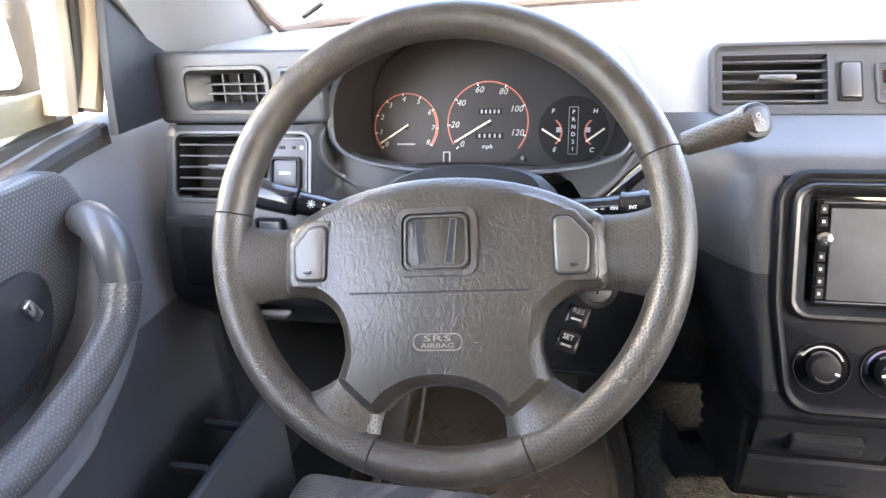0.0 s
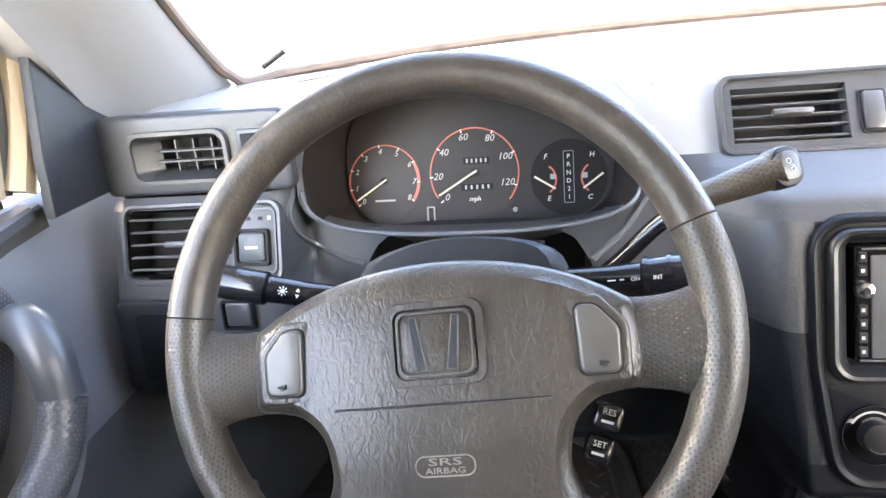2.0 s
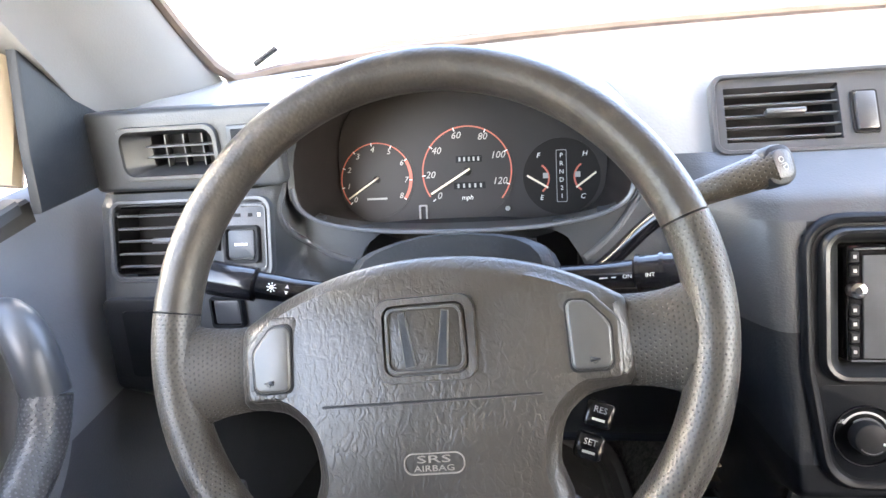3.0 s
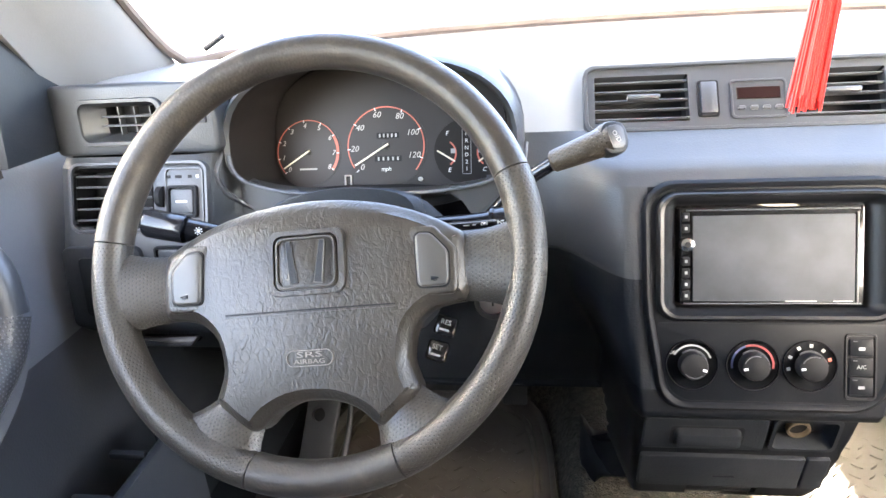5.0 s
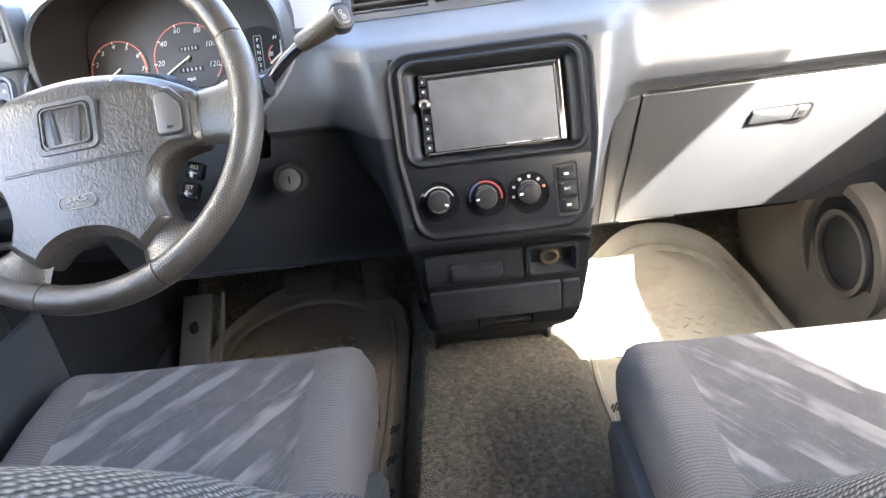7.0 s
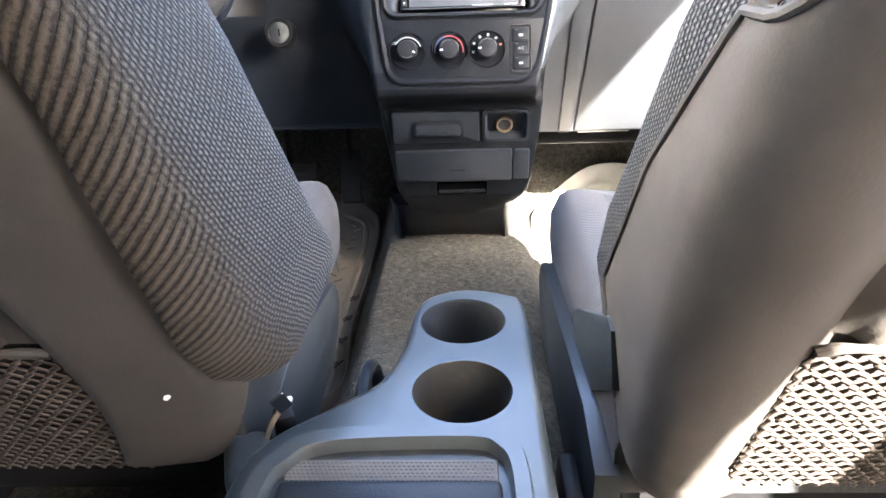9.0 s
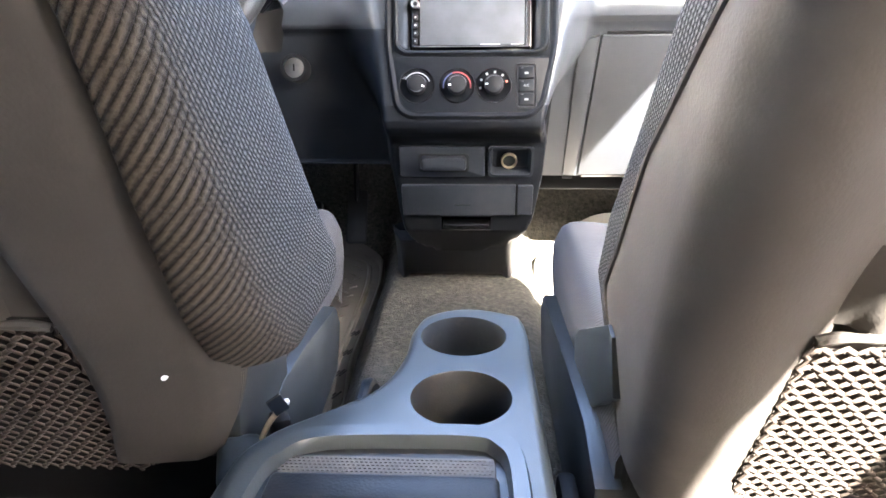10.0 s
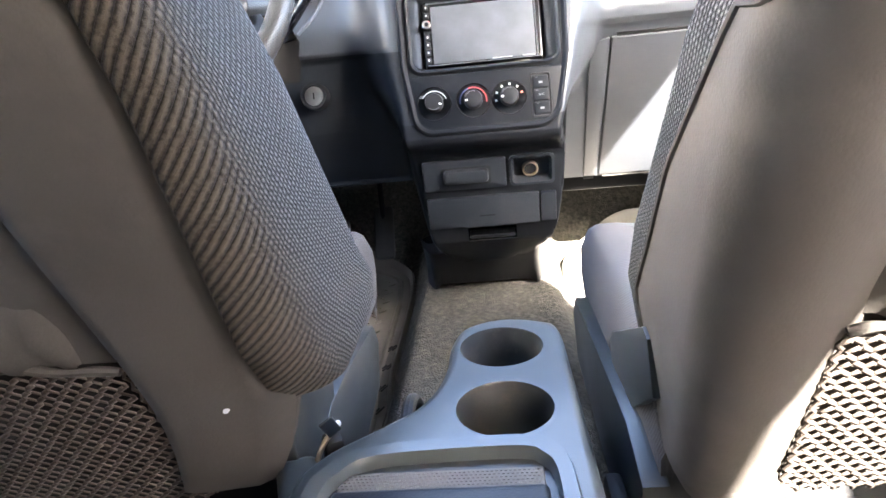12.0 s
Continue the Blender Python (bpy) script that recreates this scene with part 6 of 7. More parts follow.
def front_line(hw, yf, ys, rf):
    """Half section from the seam on one side, round the front, to the seam on the other; the middle is dished."""
    a = arc(hw - rf, yf - rf, rf, 0)
    mid = [(hw * k, yf - 0.028 * (1 - smoothstep(0.45, 0.78, abs(k)))) for k in (0.6, 0.4, 0.2, 0, -0.2, -0.4, -0.6)]
    b = [(-x, y) for x, y in a[::-1]]
    side = [(hw, ys + (a[0][1] - ys) * t) for t in (0, 0.20, 0.42, 0.70)]
    return side + a + mid + b + [(-x, y) for x, y in side[::-1]]


def rear_line(hw, yb, ys, rb, sink=0.0):
    """Half section round the rear: a round ridge at both sides, the panel between them sunk."""
    a = arc(-hw + rb, yb + rb, rb, 180)
    side = [(-hw, ys + (a[0][1] - ys) * t) for t in (0, 0.33, 0.66)]
    mid = [((hw - rb) * k, yb + sink * smoothstep(0, 0.085, (hw - rb) * (1 - abs(k)))) for k in (-0.95, -0.89, -0.83, -0.77, -0.71, -0.65, -0.59, -0.53, -0.3, 0, 0.3, 0.53, 0.59, 0.65, 0.71, 0.77, 0.83, 0.89, 0.95)]
    b = [(-x, y) for x, y in a[::-1]]
    return side + a + mid + b + [(-x, y) for x, y in side[::-1]]


def hex_net(w, h, pitch, r):
    """Knotted net of six-sided meshes in the x-y plane, as short cords."""
    vs, fs = [], []
    rows, cols, step = int(h / (pitch * 0.56)), int(w / pitch), pitch * 0.56

    def cord(px, py, qx, qy):
        dx, dy = qx - px, qy - py
        L = math.hypot(dx, dy)
        dx, dy = dx / L, dy / L
        px, py, qx, qy = px - dx * r * 0.5, py - dy * r * 0.5, qx + dx * r * 0.5, qy + dy * r * 0.5
        k = len(vs)
        lift = 0.0008 * noise.noise((px * 60, py * 60, 1.0))
        for x, y in ((px, py), (qx, qy)):
            vs.extend(((x - dy * r, y + dx * r, lift), (x, y, 0.45 * r + lift), (x + dy * r, y - dx * r, lift), (x, y, -0.45 * r + lift)))
        fs.extend((k + a, k + (a + 1) % 4, k + 4 + (a + 1) % 4, k + 4 + a) for a in range(4))
        fs.extend(((k + 3, k + 2, k + 1, k), (k + 4, k + 5, k + 6, k + 7)))
    for j in range(rows):
        y = j * step
        for i in range(cols + 1):
            x = i * pitch + (pitch / 2 if j % 2 else 0)
            if x > w:
                continue
            x += 0.05 * pitch * noise.noise((x * 40, y * 40, 0))
            cord(x, y, x, y + pitch * 0.20)
            if x + pitch / 2 <= w:
                cord(x, y + pitch * 0.20, x + pitch / 2, y + step)
            if x - pitch / 2 >= 0:
                cord(x, y + pitch * 0.20, x - pitch / 2, y + step)
    me = bpy.data.meshes.new("net")
    me.from_pydata(vs, [], fs)
    bm = bmesh.new()
    bm.from_mesh(me)
    bpy.data.meshes.remove(me)
    return bm


def front_seat(cx, s, y0, z0, hw_c, back, rolled, label):
    """A front seat at x = cx, its inner side towards s. back: rows (z, front y, rear y, half width, front and rear radius, seam y); rolled: cloth rolled over the rear corners."""
    seat = thing("front_seat", T((cx, 0, 0)), label, "car seat", "front seats")
    # cushion
    rows = []
    prof = [(y0 + 0.000, -0.120, 0.94), (y0 + 0.004, -0.075, 0.965), (y0 - 0.004, -0.030, 0.99), (y0 - 0.022, -0.008, 1.0), (y0 - 0.05, 0.0, 1.0), (y0 - 0.12, -0.002, 1.0), (y0 - 0.25, -0.016, 1.0), (y0 - 0.36, -0.034, 1.0), (y0 - 0.46, -0.052, 0.98)]
    for y, dz, k in prof:
        rows.append(cushion_row(y, hw_c * k, z0 + dz, z0 - 0.135, 0.012 * smoothstep(y0, y0 - 0.06, y)))
    bm = loft(rows, True, True, True, uv=True)
    for f in bm.faces:
        c = f.calc_center_median()
        f.material_index = 1 if abs(c.x) < hw_c * 0.72 and c.z > z0 - 0.11 else 0
    part("cushion", bm, [M_BOLSTER, M_STRIPE if s > 0 else M_STRIPE_P], seat, "grey cloth cushion with pale slanting streaks", smooth=60)
    # plastic side covers and base
    front = 0.11 if s > 0 else 0.0
    for e in (-1, 1):
        part("side_cover", slab([(y0 - 0.47, z0 - 0.185), (y0 - 0.47, z0 - 0.105), (y0 - 0.40, z0 - 0.085), (y0 - 0.32, z0 - 0.090), (y0 - front - 0.04, z0 - 0.115), (y0 - front - 0.02, z0 - 0.150), (y0 - front - 0.06, z0 - 0.21), (y0 - 0.40, z0 - 0.225)][::-1], -0.012, 0.012, 0.005), M_SEATPLASTIC, seat, "blue-grey plastic side cover",
             m=T((e * (hw_c + 0.002), 0, 0)) @ Matrix(((0, 0, e, 0), (1, 0, 0, 0), (0, 1, 0, 0), (0, 0, 0, 1))))
    for e in (-1, 1):
        part("slide_rail", box(e * hw_c * 0.80, y0 - 0.24, 0.305, 0.035, 0.42, 0.06, 0.006), M_BLACK, seat)
    part("base", box(0, y0 - 0.25, z0 - 0.17, hw_c * 1.7, 0.38, 0.10, 0.02), M_BLACK, seat)
    # backrest: cloth front and sides, vinyl back
    fine = []
    for r0, r1 in zip(back, back[1:]):
        fine += [[p + (q - p) * t / 4 for p, q in zip(r0, r1)] for t in range(4)]
    fine.append(list(back[-1]))
    front = [[(x, y, z) for x, y in front_line(w, yf, ys, rf)] for z, yf, yb, w, rf, rb, ys in fine]
    if rolled:
        # the cloth rolls over the rear corner; the vinyl shell lies deeper between the rolls
        front = [
            [(x, y, z) for x, y in [(w - rb - 0.02, yb + 0.030)] + arc(w - rb, yb + rb, rb, 270)[:-1] + front_line(w, yf, yb + rb, rf) + [(-x, y) for x, y in arc(w - rb, yb + rb, rb, 270)[:-1]][::-1] + [(-w + rb + 0.02, yb + 0.030)]]
            for z, yf, yb, w, rf, rb, ys in fine]
    bm = loft(front, close=False, uv=True)
    nseg, rib_w = len(front[0]) - 1, 0.0
    for i, f in enumerate(bm.faces):
        k = i % nseg
        n_rib = 9 if rolled else 3
        if k < n_rib and i < nseg:
            rib_w += (Vector(front[len(front) // 2][k + 1]) - Vector(front[len(front) // 2][k])).length
    total = sum((Vector(p) - Vector(q)).length for p, q in zip(front[len(front) // 2], front[len(front) // 2][1:]))
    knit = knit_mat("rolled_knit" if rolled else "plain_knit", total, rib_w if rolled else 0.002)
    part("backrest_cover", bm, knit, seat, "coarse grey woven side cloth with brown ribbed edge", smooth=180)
    if rolled:
        rows = []
        shell_half = lambda z: lerp_table([(0.478, 0.206), (0.490, 0.212), (0.520, 0.228), (0.552, 0.245), (0.586, 0.258), (0.614, 0.267), (0.66, 0.272), (1.2, 0.272)], z)
        for k in range(21):
            t = k / 20
            z = 0.478 + (back[-1][0] - 0.478) * t
            hw = shell_half(z)
            y = -0.085 - 0.50 * (z - 0.58) + 0.022 * max(0, 1 - t / 0.05) ** 2
            row = []
            for i in range(61):
                s_ = -1 + i / 30
                e = abs(s_)
                # rounded bar at both sides, sunk panel between
                dy = 0.010 - 0.024 * smoothstep(0.575, 0.645, e) + 0.006 * smoothstep(0.70, 0.95, e) + 0.016 * max(0, (e - 0.92) / 0.08) ** 1.6
                row.append((hw * s_, y + dy, z))
            rows.append(row)
        part("back_shell", loft(rows, close=False), M_SHELL, seat, "taupe vinyl backrest shell", smooth=180)
        for e in (-1, 1):
            strip = [[(e * (shell_half(z) - 0.002 + 0.004 * math.sin(math.pi * k / 6) - 0.010 * k / 6), -0.074 - 0.50 * (z - 0.58) + 0.040 * k / 6, z) for k in range(7)] for z in (0.49, 0.51, 0.53, 0.55, 0.57, 0.59, 0.61)]
            part("side_strip", loft(strip, close=False, uv=True), M_WEAVE, seat, "woven cloth strip beside the shell", smooth=180)
    else:
        # vinyl up to a rounded upper edge, woven cloth above it, piping between
        cols = [[(x, y, z) for x, y in rear_line(w, yb, ys, rb, 0.042)] for z, yf, yb, w, rf, rb, ys in fine]

        def rear_point(c, z):
            k = next((i for i in range(len(cols) - 2) if cols[i + 1][c][2] >= z), len(cols) - 2)
            p, q = Vector(cols[k][c]), Vector(cols[k + 1][c])
            return p.lerp(q, (z - p.z) / (q.z - p.z))
        low, high, count = cols[0][0][2], cols[-1][0][2], len(cols[0])
        edge_z = [0.960 - 0.110 * max(0.0, (abs(rear_point(c, 0.9).x) - 0.133) / 0.085) ** 2.2 for c in range(count)]
        part("back_shell", loft([[rear_point(c, low + (edge_z[c] - low) * t / 48) for c in range(count)] for t in range(49)], close=False), M_SHELL, seat, "taupe vinyl backrest shell", smooth=180)
        part("rear_cover", loft([[rear_point(c, edge_z[c] + (high - edge_z[c]) * t / 16) for c in range(count)] for t in range(17)], close=False, uv=True), knit, seat, "woven cloth above the shell", smooth=180)
        rise = lambda c: [rear_point(c, 0.53 + (edge_z[c] - 0.53) * t / 24) for t in range(24)]
        part("seam_piping", tube(rise(0) + [rear_point(c, edge_z[c]) for c in range(count)] + rise(count - 1)[::-1], 0.0028, 8), M_SHELL, seat, "rounded vinyl piping")
    for name, row, dz in (("backrest_top", back[-1], 1), ("backrest_underside", back[0], -1)):
        z, yf, yb, w, rf, rb, ys = row
        lp = [(x, y, z) for x, y in front_line(w, yf, ys, rf)] + [(x, y, z) for x, y in rear_line(w, yb, ys, rb, 0.0 if rolled else 0.042)][1:-1]
        yc = (yf + yb) / 2
        part(name, loft([lp, [(x * 0.96, (y - yc) * 0.9 + yc, z + dz * (0.005 if rolled and dz < 0 else 0.018)) for x, y, _ in lp], [(x * 0.85, (y - yc) * 0.6 + yc, z + dz * (0.008 if rolled and dz < 0 else 0.028)) for x, y, _ in lp]], True, False, True, uv=True), M_WEAVE if rolled or dz > 0 else M_SHELL, seat, smooth=180)
    return seat


# rows: z, front y, rear y, half width, front radius, rear radius, seam y
D_BACK = [(0.588, 0.114, -0.026, 0.281, 0.04, 0.032, 0.02), (0.595, 0.136, -0.058, 0.288, 0.05, 0.036, 0.0), (0.610, 0.149, -0.092, 0.294, 0.06, 0.040, 0.0), (0.635, 0.149, -0.121, 0.297, 0.07, 0.040, 0.0), (0.68, 0.105, -0.157, 0.298, 0.08, 0.037, 0.0),
          (0.755, 0.042, -0.196, 0.299, 0.085, 0.032, -0.1), (0.84, -0.025, -0.232, 0.297, 0.085, 0.027, -0.15), (0.90, -0.080, -0.256, 0.290, 0.075, 0.026, -0.2), (0.935, -0.115, -0.266, 0.278, 0.065, 0.026, -0.2), (0.955, -0.138, -0.272, 0.262, 0.055, 0.026, -0.22)]
driver_seat = front_seat(-0.430, 1, 0.490, 0.577, 0.220, D_BACK, True, "grey woven driver's seat leaning back, netted vinyl rear")
P_BACK = [(0.50, 0.000, -0.085, 0.214, 0.02, 0.032, -0.025), (0.56, 0.050, -0.110, 0.218, 0.02, 0.038, 0.008), (0.62, 0.105, -0.135, 0.222, 0.03, 0.042, 0.042), (0.68, 0.075, -0.158, 0.223, 0.035, 0.044, -0.006), (0.755, 0.010, -0.190, 0.224, 0.04, 0.046, -0.062),
          (0.84, -0.055, -0.225, 0.222, 0.04, 0.042, -0.152), (0.90, -0.105, -0.250, 0.216, 0.04, 0.03, -0.215), (0.955, -0.150, -0.272, 0.206, 0.04, 0.03, -0.245),
          (1.03, -0.200, -0.305, 0.196, 0.04, 0.03, -0.275), (1.10, -0.255, -0.335, 0.182, 0.035, 0.03, -0.305), (1.13, -0.280, -0.345, 0.160, 0.025, 0.02, -0.318)]
passenger_seat = front_seat(0.335, -1, 0.430, 0.577, 0.222, P_BACK, False, "grey woven passenger seat with a smooth vinyl rear")

part("recliner_cover", slab([(-0.035, 0.480), (0.105, 0.470), (0.118, 0.560), (0.100, 0.612), (0.020, 0.612), (-0.020, 0.575)], -0.004, 0.006, 0.003), M_SEATPLASTIC, driver_seat, "blue-grey plastic recliner cover", m=T((0.226, 0, 0)) @ Matrix(((0, 0, 1, 0), (1, 0, 0, 0), (0, 1, 0, 0), (0, 0, 0, 1))))
part("recliner_cover", slab([(0.169, 0.505), (0.150, 0.525), (0.012, 0.598), (-0.004, 0.594), (-0.026, 0.550), (0.120, 0.440), (0.150, 0.450)], -0.006, 0.002, 0.002), M_SEATPLASTIC, passenger_seat, "blue-grey plastic recliner cover", m=T((-0.222, 0, 0)) @ Matrix(((0, 0, -1, 0), (1, 0, 0, 0), (0, 1, 0, 0), (0, 0, 0, 1))))


def net_pocket(name, corner, u, v, w, h, label, cord=0.0013, back=None):
    """A net pocket: gathered cloth hem above, knotted net below. corner: lower left, u, v: unit axes."""
    u, v = Vector(u).normalized(), Vector(v).normalized()
    nrm = u.cross(v).normalized()
    m = Matrix((u, v, nrm)).transposed().to_4x4()
    m.translation = corner
    p = thing(name, m, label, "net pocket")
    tagged(part("net", hex_net(w, h, 0.0145, cord), M_NET, p, "knotted brown cord net", smooth=180), kind="stuff")
    # default near-black backing puts the shade behind the net into its colour
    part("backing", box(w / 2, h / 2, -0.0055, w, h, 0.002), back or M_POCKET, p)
    hem = []
    for i in range(61):
        x = w * i / 60
        sag = 0.003 * math.sin(i * 0.68) + 0.010 * math.sin(i * 0.18)
        hem.append((x, h + 0.004 + 0.5 * sag, 0.002))
    for x in (0.0, w):
        part("side_cord", tube([(x + 0.0022 * math.sin(k * 2.1), 0.012 + (h - 0.012) * k / 40, 0.0008) for k in range(41)], 0.0015, 6), M_NET, p, "stitched side edge of the net")
    part("hem", tube(hem, [0.0034 + 0.0006 * math.sin(i * 0.9) for i in range(61)], 8), M_SHELL, p)
    rows = []
    side = lambda i: smoothstep(0, 9, min(i, 60 - i))           # both ends sink into the seat back
    for j in range(9):
        q = j / 8
        rows.append([(w * i / 60 + (0.012 * q if corner[0] < 0 else 0.006 * q) * (i > 30 if corner[0] < 0 else i < 30), h + 0.002 + 0.062 * q + 0.004 * math.sin(i * 0.31), -0.016 + side(i) * (0.010 + (0.012 * math.sin(math.pi * q) + 0.006 * (1 - q)) * (0.75 + 0.35 * math.sin(i * 0.42 + 1.2 * q)) + 0.0045 * math.sin(i * 1.07 + 3 * q) * (1 - 0.7 * q))) for i in range(61)])
    part("gathered_top", loft(rows, close=False), M_SHELL, p, "gathered taupe vinyl edge", smooth=180)
    return p


# driver's backing painted dark for shade, the sunlit passenger's left pale
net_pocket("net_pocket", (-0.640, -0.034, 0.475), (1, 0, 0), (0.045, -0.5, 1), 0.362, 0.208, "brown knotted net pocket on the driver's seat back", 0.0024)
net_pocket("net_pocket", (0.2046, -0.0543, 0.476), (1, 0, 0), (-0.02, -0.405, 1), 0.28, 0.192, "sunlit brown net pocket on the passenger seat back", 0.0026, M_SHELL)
part_speck = part("paint_speck", slab(smooth_poly([(-0.0022, -0.0010), (0.0006, -0.0016), (0.0028, 0.0010), (0.001, 0.002), (-0.0016, 0.0016)], 2), 0, 0.0008), M_WHITE, None, m=T((-0.2085, -0.1153, 0.6155)) @ Matrix.Rotation(radians(62), 4, "X"))
tagged(part_speck, "small white paint speck on the vinyl seat back", "paint speck")

# ---- centre console between the seats ----
console = thing("centre_console", label="blue-grey plastic console with two cup holders", category="console")
CZ = 0.535
out2 = smooth_poly([(-0.050, 0.168), (-0.008, 0.184), (0.036, 0.172), (0.053, 0.150), (0.056, 0.05), (0.057, -0.10), (0.058, -0.34), (0.03, -0.375), (-0.15, -0.375), (-0.182, -0.34), (-0.184, -0.12), (-0.168, -0.062), (-0.125, -0.022), (-0.088, 0.014), (-0.070, 0.070), (-0.066, 0.130)], 5)
cup_c = ((-0.012, 0.113), (-0.012, -0.003))
CUP_R = 0.0440
bm = bmesh.new()
# top deck with two round openings
k = len(out2)
area = sum(out2[i][0] * out2[(i + 1) % k][1] - out2[(i + 1) % k][0] * out2[i][1] for i in range(k))
sg = 1 if area > 0 else -1
def inset_loop(d, z):
    res = []
    for i in range(k):
        a, b, e = Vector(out2[i - 1]), Vector(out2[i]), Vector(out2[(i + 1) % k])
        t = e - a
        nr = Vector((-t.y, t.x)).normalized() * sg
        res.append((b.x + nr.x * d, b.y + nr.y * d, z))
    return res
loops = [inset_loop(-0.012, 0.335), inset_loop(-0.006, 0.44), inset_loop(0, CZ - 0.016)] + [inset_loop(0.010 * (1 - math.cos(a)), CZ - 0.010 + 0.010 * math.sin(a)) for a in (0, 0.4, 0.8, 1.2, math.pi / 2)]
loft(loops, bm=bm)
bm.verts.ensure_lookup_table()
rim_v = list(bm.verts)[-k:]
rim_e = [bm.edges.get((rim_v[i], rim_v[(i + 1) % k])) for i in range(k)]
holes = []
for cx, cy in cup_c:
    vs = [bm.verts.new((cx + CUP_R * math.cos(2 * math.pi * i / 40), cy + CUP_R * math.sin(2 * math.pi * i / 40), CZ)) for i in range(40)]
    holes += [bm.edges.new((vs[i], vs[(i + 1) % 40])) for i in range(40)]
bmesh.ops.triangle_fill(bm, use_beauty=True, use_dissolve=False, edges=rim_e + holes, normal=(0, 0, 1))
part("body", bm, M_CONSOLE, console, smooth=40)
for cx, cy in cup_c:
    prof_ = [(CUP_R, 0.0), (CUP_R - 0.0015, -0.003), (CUP_R - 0.003, -0.02), (CUP_R - 0.006, -0.068), (CUP_R - 0.010, -0.074), (0.012, -0.0745), (0.0005, -0.0745)]
    cup = part("cup_holder", loft([[(cx + r * math.cos(2 * math.pi * i / 40), cy + r * math.sin(2 * math.pi * i / 40), CZ + z) for i in range(40)] for r, z in prof_]), M_CUP, console, "deep round cup holder")
    part("spill", disc(CUP_R - 0.014, CZ - 0.0742, CZ - 0.0733, 28, 0, cx, cy - 0.002), M_CUP, cup, "dried brown residue") if cy < 0.05 else None
part("straw_bit", tube([(-0.012, -0.012, CZ - 0.071), (0.004, 0.012, CZ - 0.066), (0.008, 0.018, CZ - 0.060)], 0.0016, 6), M_GREYPRINT, console, "small pale scrap in the cup holder")
lid_o = smooth_poly([(-0.166, -0.30), (-0.167, -0.13), (-0.154, -0.088), (-0.128, -0.066), (-0.06, -0.059), (0.006, -0.059), (0.027, -0.070), (0.037, -0.098), (0.039, -0.18), (0.039, -0.30), (-0.06, -0.335)], 6)[::-1]
lid_i = smooth_poly([(-0.149, -0.295), (-0.149, -0.135), (-0.138, -0.101), (-0.117, -0.084), (-0.06, -0.079), (-0.002, -0.079), (0.013, -0.087), (0.022, -0.108), (0.023, -0.18), (0.023, -0.295), (-0.06, -0.325)], 6)[::-1]
lid = part("lid", ring(lid_o, lid_i, CZ - 0.004, CZ + 0.012, 0.006), M_CONSOLE, console, "raised rim of the console lid")
part("tray_floor", slab(lid_i, CZ - 0.004, CZ + 0.0015), M_CUP, lid, "dark dusty floor of the tray")
part("tray_step", box(-0.063, -0.131, CZ + 0.005, 0.160, 0.030, 0.010, 0.005, 3), M_LOWER, lid, "raised dark bar across the tray")
part("tray_strip", box(-0.063, -0.1025, CZ + 0.0015, 0.156, 0.024, 0.004, 0.001, 1), M_KICK, lid)
tray = bmesh.new()
for i in range(44):
    for j in range(6):
        box(-0.140 + 0.0035 * i + 0.00175 * (j % 2), -0.0940 - 0.0035 * j, CZ + 0.0036, 0.0020, 0.0020, 0.0012, bm=tray)
tagged(part("tray_texture", tray, M_KICK, lid, "fine raised dimples"), kind="stuff")

# seat belt buckle beside the driver's seat
buckle = thing("belt_buckle", T((-0.170, -0.010, 0.520)) @ Matrix.Rotation(radians(28), 4, "Z"), "dark seat belt buckle with a metal tongue", "belt buckle")
part("body", box(0, 0.004, -0.026, 0.018, 0.022, 0.044, 0.005), M_BLACK, buckle)
part("strap", tube(curve_pts([(-0.030, -0.020, -0.030), (-0.012, -0.006, -0.006), (0.004, 0.002, 0.004)], 5), 0.0026, 8), M_BRASS, buckle, "thin brown strap")
part("tag", box(0.006, 0.0, 0.009, 0.007, 0.006, 0.005, 0.002), M_WHITE, buckle, "small white tag")
part("tongue", box(0.003, -0.004, 0.010, 0.014, 0.003, 0.018, 0.001, 1), M_CHROME, buckle, "bright metal tongue", m=Matrix.Rotation(radians(-25), 4, "Y"))
part("stay", tube([(-0.004, 0.004, -0.04), (-0.012, 0.016, -0.09), (-0.016, 0.03, -0.13)], 0.005, 8), M_BLACK, buckle)
latch = thing("belt_anchor", T((0.086, -0.03, 0.435)), "grey plastic belt anchor beside the console", "belt anchor")
part("cover", box(0, -0.06, -0.02, 0.045, 0.07, 0.07, 0.010), M_DASH, latch)
part("stalk", box(0, 0.02, -0.02, 0.018, 0.07, 0.05, 0.006), M_BLACK, latch)
cover_d = thing("belt_anchor", T((-0.192, -0.050, 0.482)) @ Matrix.Rotation(radians(20), 4, "Z"), "blue-grey rounded belt anchor beside the driver's seat", "belt anchor")
part("cover", box(0, 0, 0, 0.040, 0.060, 0.056, 0.012, 3), M_CONSOLE, cover_d)
lever = thing("hand_lever", label="blue-grey lever beside the driver's seat", category="lever")
part("grip", tube(curve_pts([(-0.118, 0.190, 0.37), (-0.120, 0.176, 0.430), (-0.121, 0.130, 0.458), (-0.121, 0.06, 0.448)], 5), [0.008] * 15 + [0.007], 10), M_LOWER, lever)

